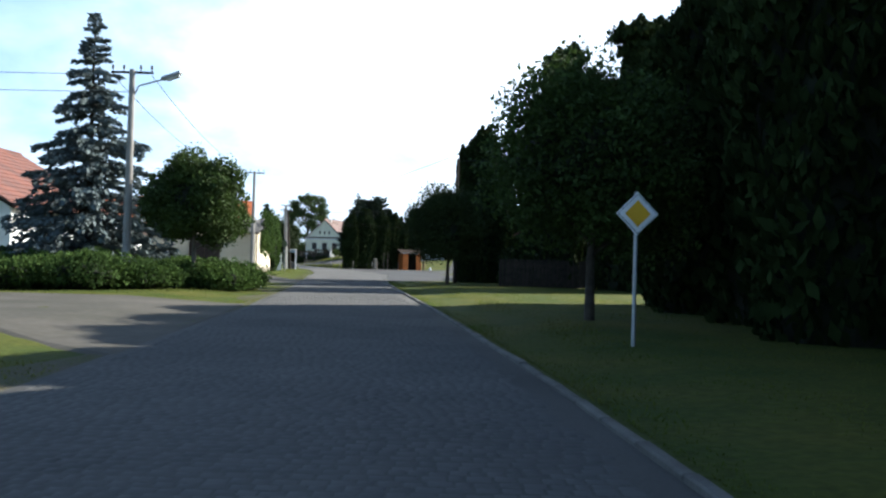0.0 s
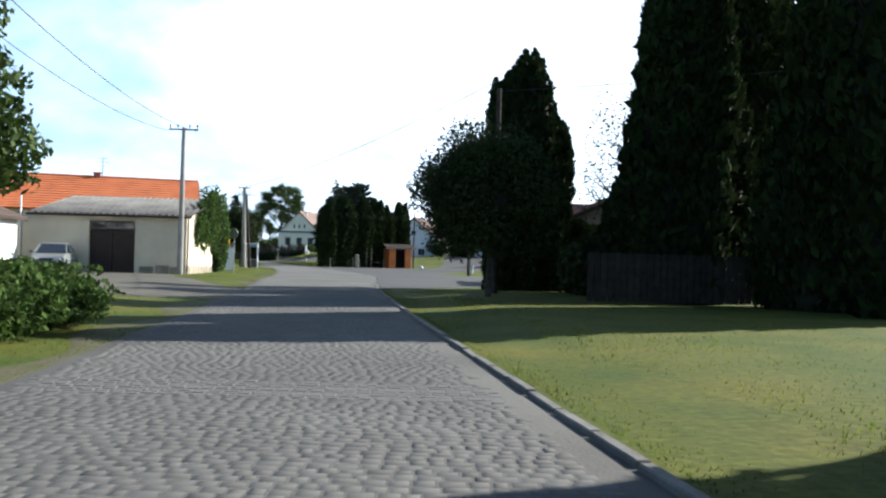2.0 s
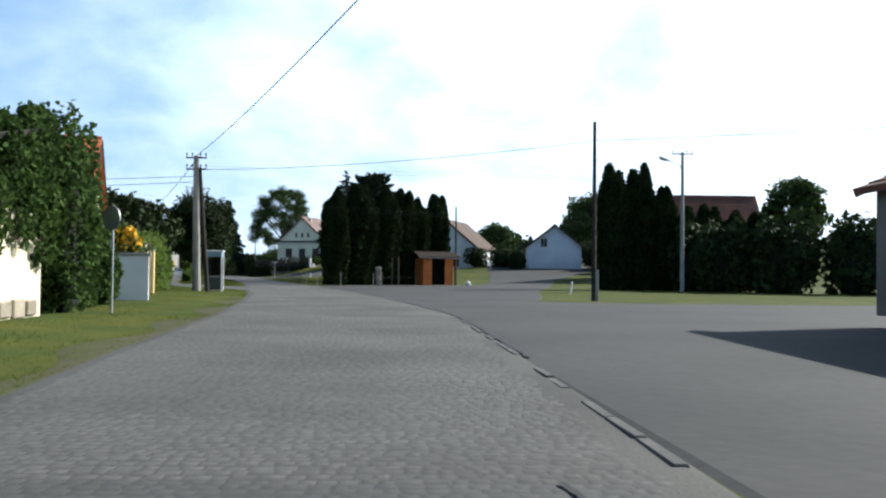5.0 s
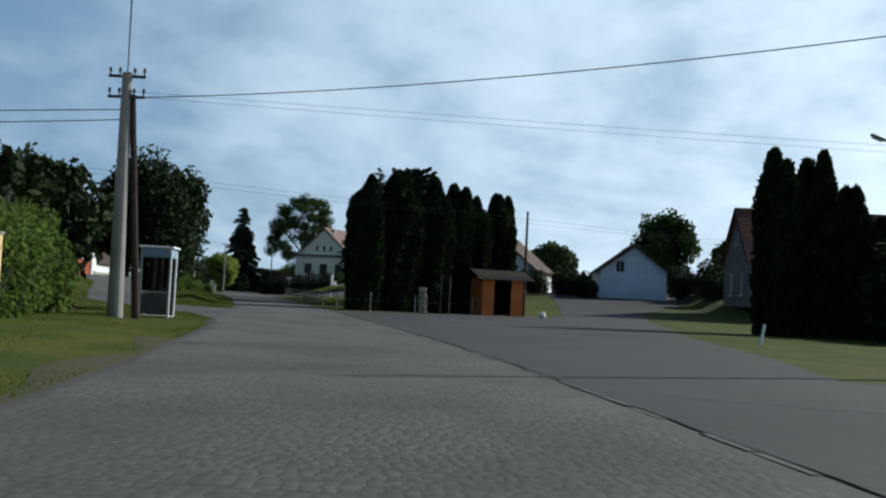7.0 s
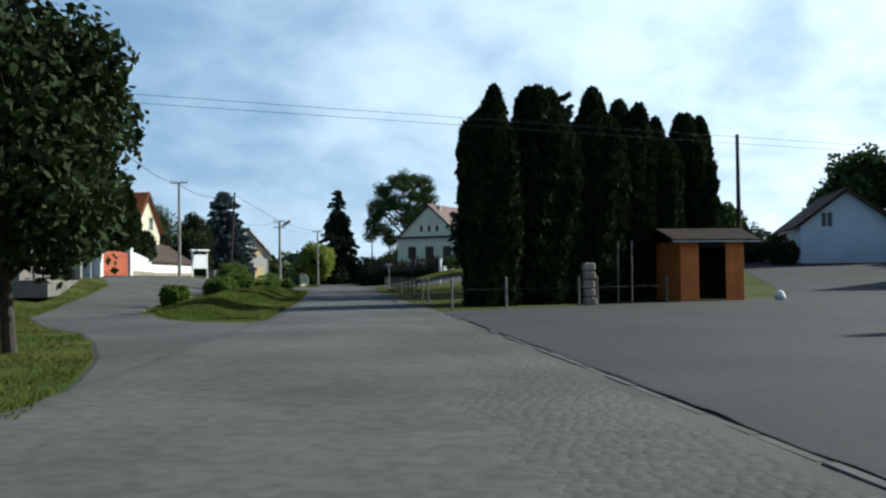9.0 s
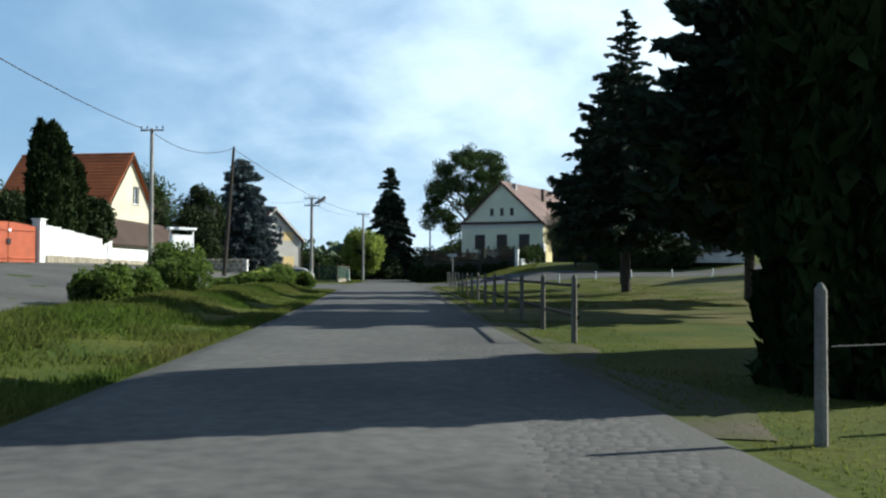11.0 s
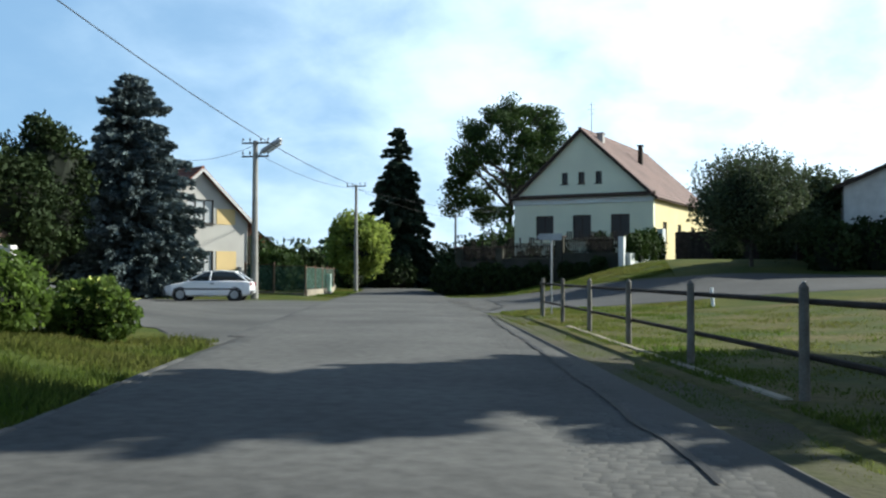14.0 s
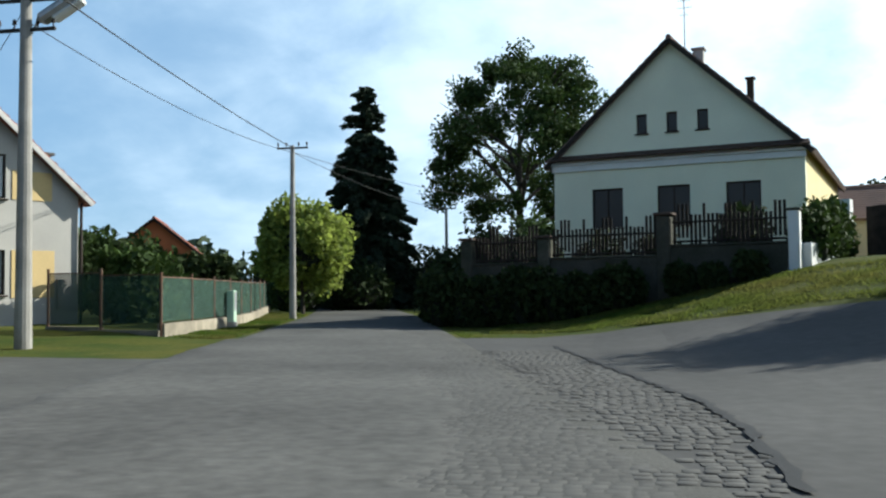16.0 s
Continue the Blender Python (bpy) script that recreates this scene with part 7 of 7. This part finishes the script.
# ---- overhead wires ----
wire([(-11.9, 33.6, 7.6), (-15.0, 71.1, 7.5)], 0.9)
wire([(-10.5, 33.6, 7.6), (-13.6, 71.1, 7.5)], 0.9)
wire([(-70, 26, 7.6), (-11.9, 33.6, 7.6)], 0.5)
wire([(-70, 28, 7.2), (-11.2, 33.6, 7.0)], 0.5)
wire([(-17.9, 107.3, 6.55), (1.9, 98.8, 7.15), (40, 86, 8.5)], 0.3, 0.014)
wire([(-17.9, 107.3, 6.75), (45, 114, 7.3)], 0.3, 0.005)
wire([(-17.9, 107.3, 6.6), (45, 114.2, 7.0)], 0.3, 0.005)
wire([(-17.9, 107.3, 6.2), (-60, 112, 6.3)], 0.4, 0.016)
wire([(-17.9, 107.3, 5.9), (-60, 114, 5.8)], 0.4, 0.016)
wire([(-18, 107.3, 7.0), (-43.9, 181.4, 9.5)], 1.2, 0.018)
wire([(-43.9, 181.4, 9.5), (-39.95, 184.3, 8.8), (-46.2, 237.1, 7.9)], 0.7, 0.018)
wire([(-53, 224, 8.4), (-45.2, 215.2, 8.0)], 0.2)
wire([(-45.2, 215.2, 7.6), (-46.2, 237.1, 7.7), (-43.4, 263, 7.1)], 0.4)
wire([(-46.2, 237.1, 7.7), (-38, 262, 7.5)], 0.4)
wire([(-60, 108.2, 7.5), (10, 147.1, 6.1), (40, 163, 6.4)], 0.15, 0.007)
wire([(-60, 108.2, 7.25), (10, 147.1, 5.85), (40, 163, 6.2)], 0.15, 0.007)
wire([(0.7, 55.2, 7.2), (30, 40, 9)], 0.5)
wire([(0.7, 55.2, 7.6), (-17.9, 107.3, 7.3)], 0.5, 0.016)

# ---- kerbs ----
def kerb(name, ys, side, off, top, width, label, mat=None):
    """A row of kerb stones along one edge of the road, each a piece of its own."""
    t = thing(name, 0, 0, 0, 0, label, "kerb", kind="structure")
    bm = bmesh.new()
    box(bm, (0, 0, 0), (width, 0.97, 0.3), 0.012)
    me = bpy.data.meshes.new("kerb_stone")
    bm.to_mesh(me)
    bm.free()
    me.materials.append(mat or M_KERB)
    rnd = random.Random(len(ys))
    edge = ROAD_R if side > 0 else ROAD_L
    for y in ys:
        x, x2 = interp(y, ROAD_Y, edge), interp(y + 1, ROAD_Y, edge)
        o = new("kerb_stone", me)
        o.parent = t
        o.matrix_local = pose(x + side * off, y, top - 0.15 + rnd.uniform(-.012, .012), rnd.uniform(-.6, .6), rnd.uniform(-1, 1), math.degrees(math.atan2(x - x2, 1.0)) + rnd.uniform(-.7, .7))
    return t


kerb("kerb", list(np.arange(4, 59, 1.0)), 1, 0.05, 0.075, 0.10, "worn grey kerb stones along the road edge")
kerb("flush_kerb", list(np.arange(63, 133, 1.0)), 1, -0.02, 0.036, 0.11, "flush kerb line between setts and asphalt", M_WORN)
kerb("kerb_line", list(np.arange(148, 182, 1.0)), -1, 0.02, 0.034, 0.10, "worn kerb stones beside the grass island", M_WORN)

edging = thing("edging", 0, 0, 0, 0, "pale concrete edging sunk in the grass under the fence", "edging", kind="structure")
for k in range(13):
    yy = 179.0 + k
    xx = line(yy) - 0.16
    bm = bmesh.new()
    box(bm, (0, 0, 0), (0.13, 1.02, 0.16), 0.015, Matrix.Translation((xx, yy, land1(xx, yy) - 0.03)) @ Matrix.Rotation(math.atan(0.2255), 4, "Z"))
    part("edging_stone", bm, M_STONEWALL, edging)

# ---- far woods ----
def far_woods():
    P = []
    k = np.random.default_rng(5)
    for n in range(420):
        a = k.uniform(0, 2 * np.pi)
        d = k.uniform(190, 420)
        x, y = -10 + np.cos(a) * d, 120 + np.sin(a) * d
        if abs(x + 20) < 70 and -60 < y < 300:
            continue
        h, r = k.uniform(5, 10), k.uniform(4, 9)
        P.append(blob_points(130, (x, y, land1(x, y) + h * 0.5), (r, r, h * 0.6), 0.5))
    ob = cards("far_woods", np.concatenate(P), 2.2, M_HILL, None, aspect=1.2)
    tagged(ob, "distant belt of green woodland round the village", "woods", kind="stuff")


far_woods()


# ---- grass blades on the verges ----
def verge_grass():
    k = np.random.default_rng(3)
    n = 380000
    y = k.uniform(2, 233, n)
    side = k.random(n) < 0.5
    d = 0.12 + np.where(y > 120, 2.4, 7.5) * k.random(n) ** 1.7
    x = np.where(side, np.interp(y, ROAD_Y, ROAD_L) - d, np.interp(y, ROAD_Y, ROAD_R) + d + 0.15)
    keep = np.where(side, ~((y > 11) & (y < 25.6) & (d > 0.3)) & ~((y > 46.5) & (y < 57)) & ~((y > 56.9) & (y < 68) & (d > 0.9 + (y - 58.6) * 0.366)) & ~((y > 108.5) & (y < 127.3)) & ~(y > 184.5), ~((y > 59) & (y < 134)) & ~((y > 199) & (y < 219)))
    x, y = x[keep], y[keep]
    m = len(x)
    h = k.uniform(0.015, 0.042, m) * (1 + 0.5 * (np.sin(x * 0.9) * np.cos(y * 0.7) > 0.35))
    a = k.uniform(0, 2 * np.pi, m)
    z = land(x, y) - 0.01
    w = k.uniform(0.006, 0.013, m)
    lean = k.normal(size=(m, 2)) * 0.35 * h[:, None]
    V = np.stack([np.stack([x - np.cos(a) * w, y - np.sin(a) * w, z], 1), np.stack([x + np.cos(a) * w, y + np.sin(a) * w, z], 1),
                  np.stack([x + lean[:, 0], y + lean[:, 1], z + h], 1)], 1)
    Q = (np.arange(m)[:, None] * 3 + np.arange(3)).reshape(-1, 3)
    tagged(fast_mesh("verge_grass", V.reshape(-1, 3), Q, M_BLADE), "short green and dry grass of the verges", "grass", kind="stuff")


verge_grass()


def lawn_grass():
    k = np.random.default_rng(5)
    parts_xy = []
    n = 110000                                   # the paddock along its fence
    y = k.uniform(160, 198, n)
    parts_xy.append((line(y) + 11 * k.random(n) ** 1.5 - 0.4, y))
    n = 16000                                    # the corner by the direction sign
    y = k.uniform(196.4, 203.6, n)
    x0 = np.interp(y, (196.4, 199.6, 202, 203.6), (-29.5, -30.4, -29.7, -28.7))
    parts_xy.append((x0 + 0.1 + (-23.5 - x0) * k.random(n) ** 1.4, y))
    n = 75000                                    # the slope before the garden wall
    s, d = k.uniform(-1, 11, n), k.random(n)
    parts_xy.append((-25.2 - 0.937 * s + 0.2 * d, 223.2 + 0.348 * s - (7.8 - 0.28 * s) * d))
    n = 30000                                    # the strip before the green fence
    y = k.uniform(219.4, 246, n)
    f_x = np.interp(y, (219.4, 225, 230.6, 236.2, 243, 247), (-43.9, -44.8, -46.1, -47.7, -49.8, -51)) + 0.2
    parts_xy.append((f_x + (np.interp(y, ROAD_Y, ROAD_L) - 0.25 - f_x) * k.random(n), y))
    n = 26000                                    # the bank on the outer side of the side street
    y = k.uniform(109, 150, n)
    f_x = np.interp(y, (109, 110.4, 113, 116, 119.9, 122.8, 125, 130.5, 140, 150), (-14.9, -15.5, -16.5, -17.8, -19.9, -21.7, -23.8, -27.5, -31.2, -34.6)) - 0.15
    parts_xy.append((f_x - 5 * k.random(n) ** 1.6, y))
    x, y = (np.concatenate(c) for c in zip(*parts_xy))
    clump = np.sin(x * 2.1 + np.sin(y * 1.3)) * np.cos(y * 1.7 + x * 0.6)
    keep = clump + k.normal(size=len(x)) * 0.45 > -0.1
    x, y, clump = x[keep], y[keep], clump[keep]
    m = len(x)
    h = k.uniform(0.03, 0.07, m) * (1 + 0.5 * np.clip(clump, 0, 1))
    a, w = k.uniform(0, 2 * np.pi, m), k.uniform(0.010, 0.022, m)
    lean = k.normal(size=(m, 2)) * 0.5 * h[:, None]
    z = land(x, y) + 0.012
    V = np.stack([np.stack([x - np.cos(a) * w, y - np.sin(a) * w, z], 1), np.stack([x + np.cos(a) * w, y + np.sin(a) * w, z], 1), np.stack([x + lean[:, 0], y + lean[:, 1], z + h], 1)], 1)
    tagged(fast_mesh("lawn_grass", V.reshape(-1, 3), np.arange(m * 3).reshape(-1, 3), M_BLADE), "uneven half dry grass tufts of the paddock and slope", "grass", kind="stuff")


lawn_grass()


def island_grass():
    """Long unmown grass on the island between the road and the side street."""
    k = np.random.default_rng(12)
    n = 150000
    y = k.uniform(129.5, 185, n)
    a = np.interp(y, ROAD_Y, ROAD_L) - 0.15
    b = np.interp(y, (127, 129.6, 133.6, 138.5, 147, 157, 169, 180, 185), (-20.6, -22.7, -25.2, -27.2, -29.1, -31.2, -33.9, -36.2, -36.6)) + 0.2
    x = a + (b - a) * k.random(n)
    clump = np.sin(x * 1.9 + np.sin(y * 1.1)) * np.cos(y * 1.4 + x * 0.7)
    keep = (clump + k.normal(size=n) * 0.6 > -0.3) & (b < a)
    x, y, clump = x[keep], y[keep], clump[keep]
    m = len(x)
    h = k.uniform(0.05, 0.13, m) * (1 + 0.8 * np.clip(clump, 0, 1))
    t, w = k.uniform(0, 2 * np.pi, m), k.uniform(0.012, 0.026, m)
    lean = k.normal(size=(m, 2)) * 0.45 * h[:, None]
    z = land(x, y) - 0.01
    V = np.stack([np.stack([x - np.cos(t) * w, y - np.sin(t) * w, z], 1), np.stack([x + np.cos(t) * w, y + np.sin(t) * w, z], 1), np.stack([x + lean[:, 0], y + lean[:, 1], z + h], 1)], 1)
    tagged(fast_mesh("island_grass", V.reshape(-1, 3), np.arange(m * 3).reshape(-1, 3), M_BLADE), "long green unmown grass on the island", "grass", kind="stuff")


island_grass()
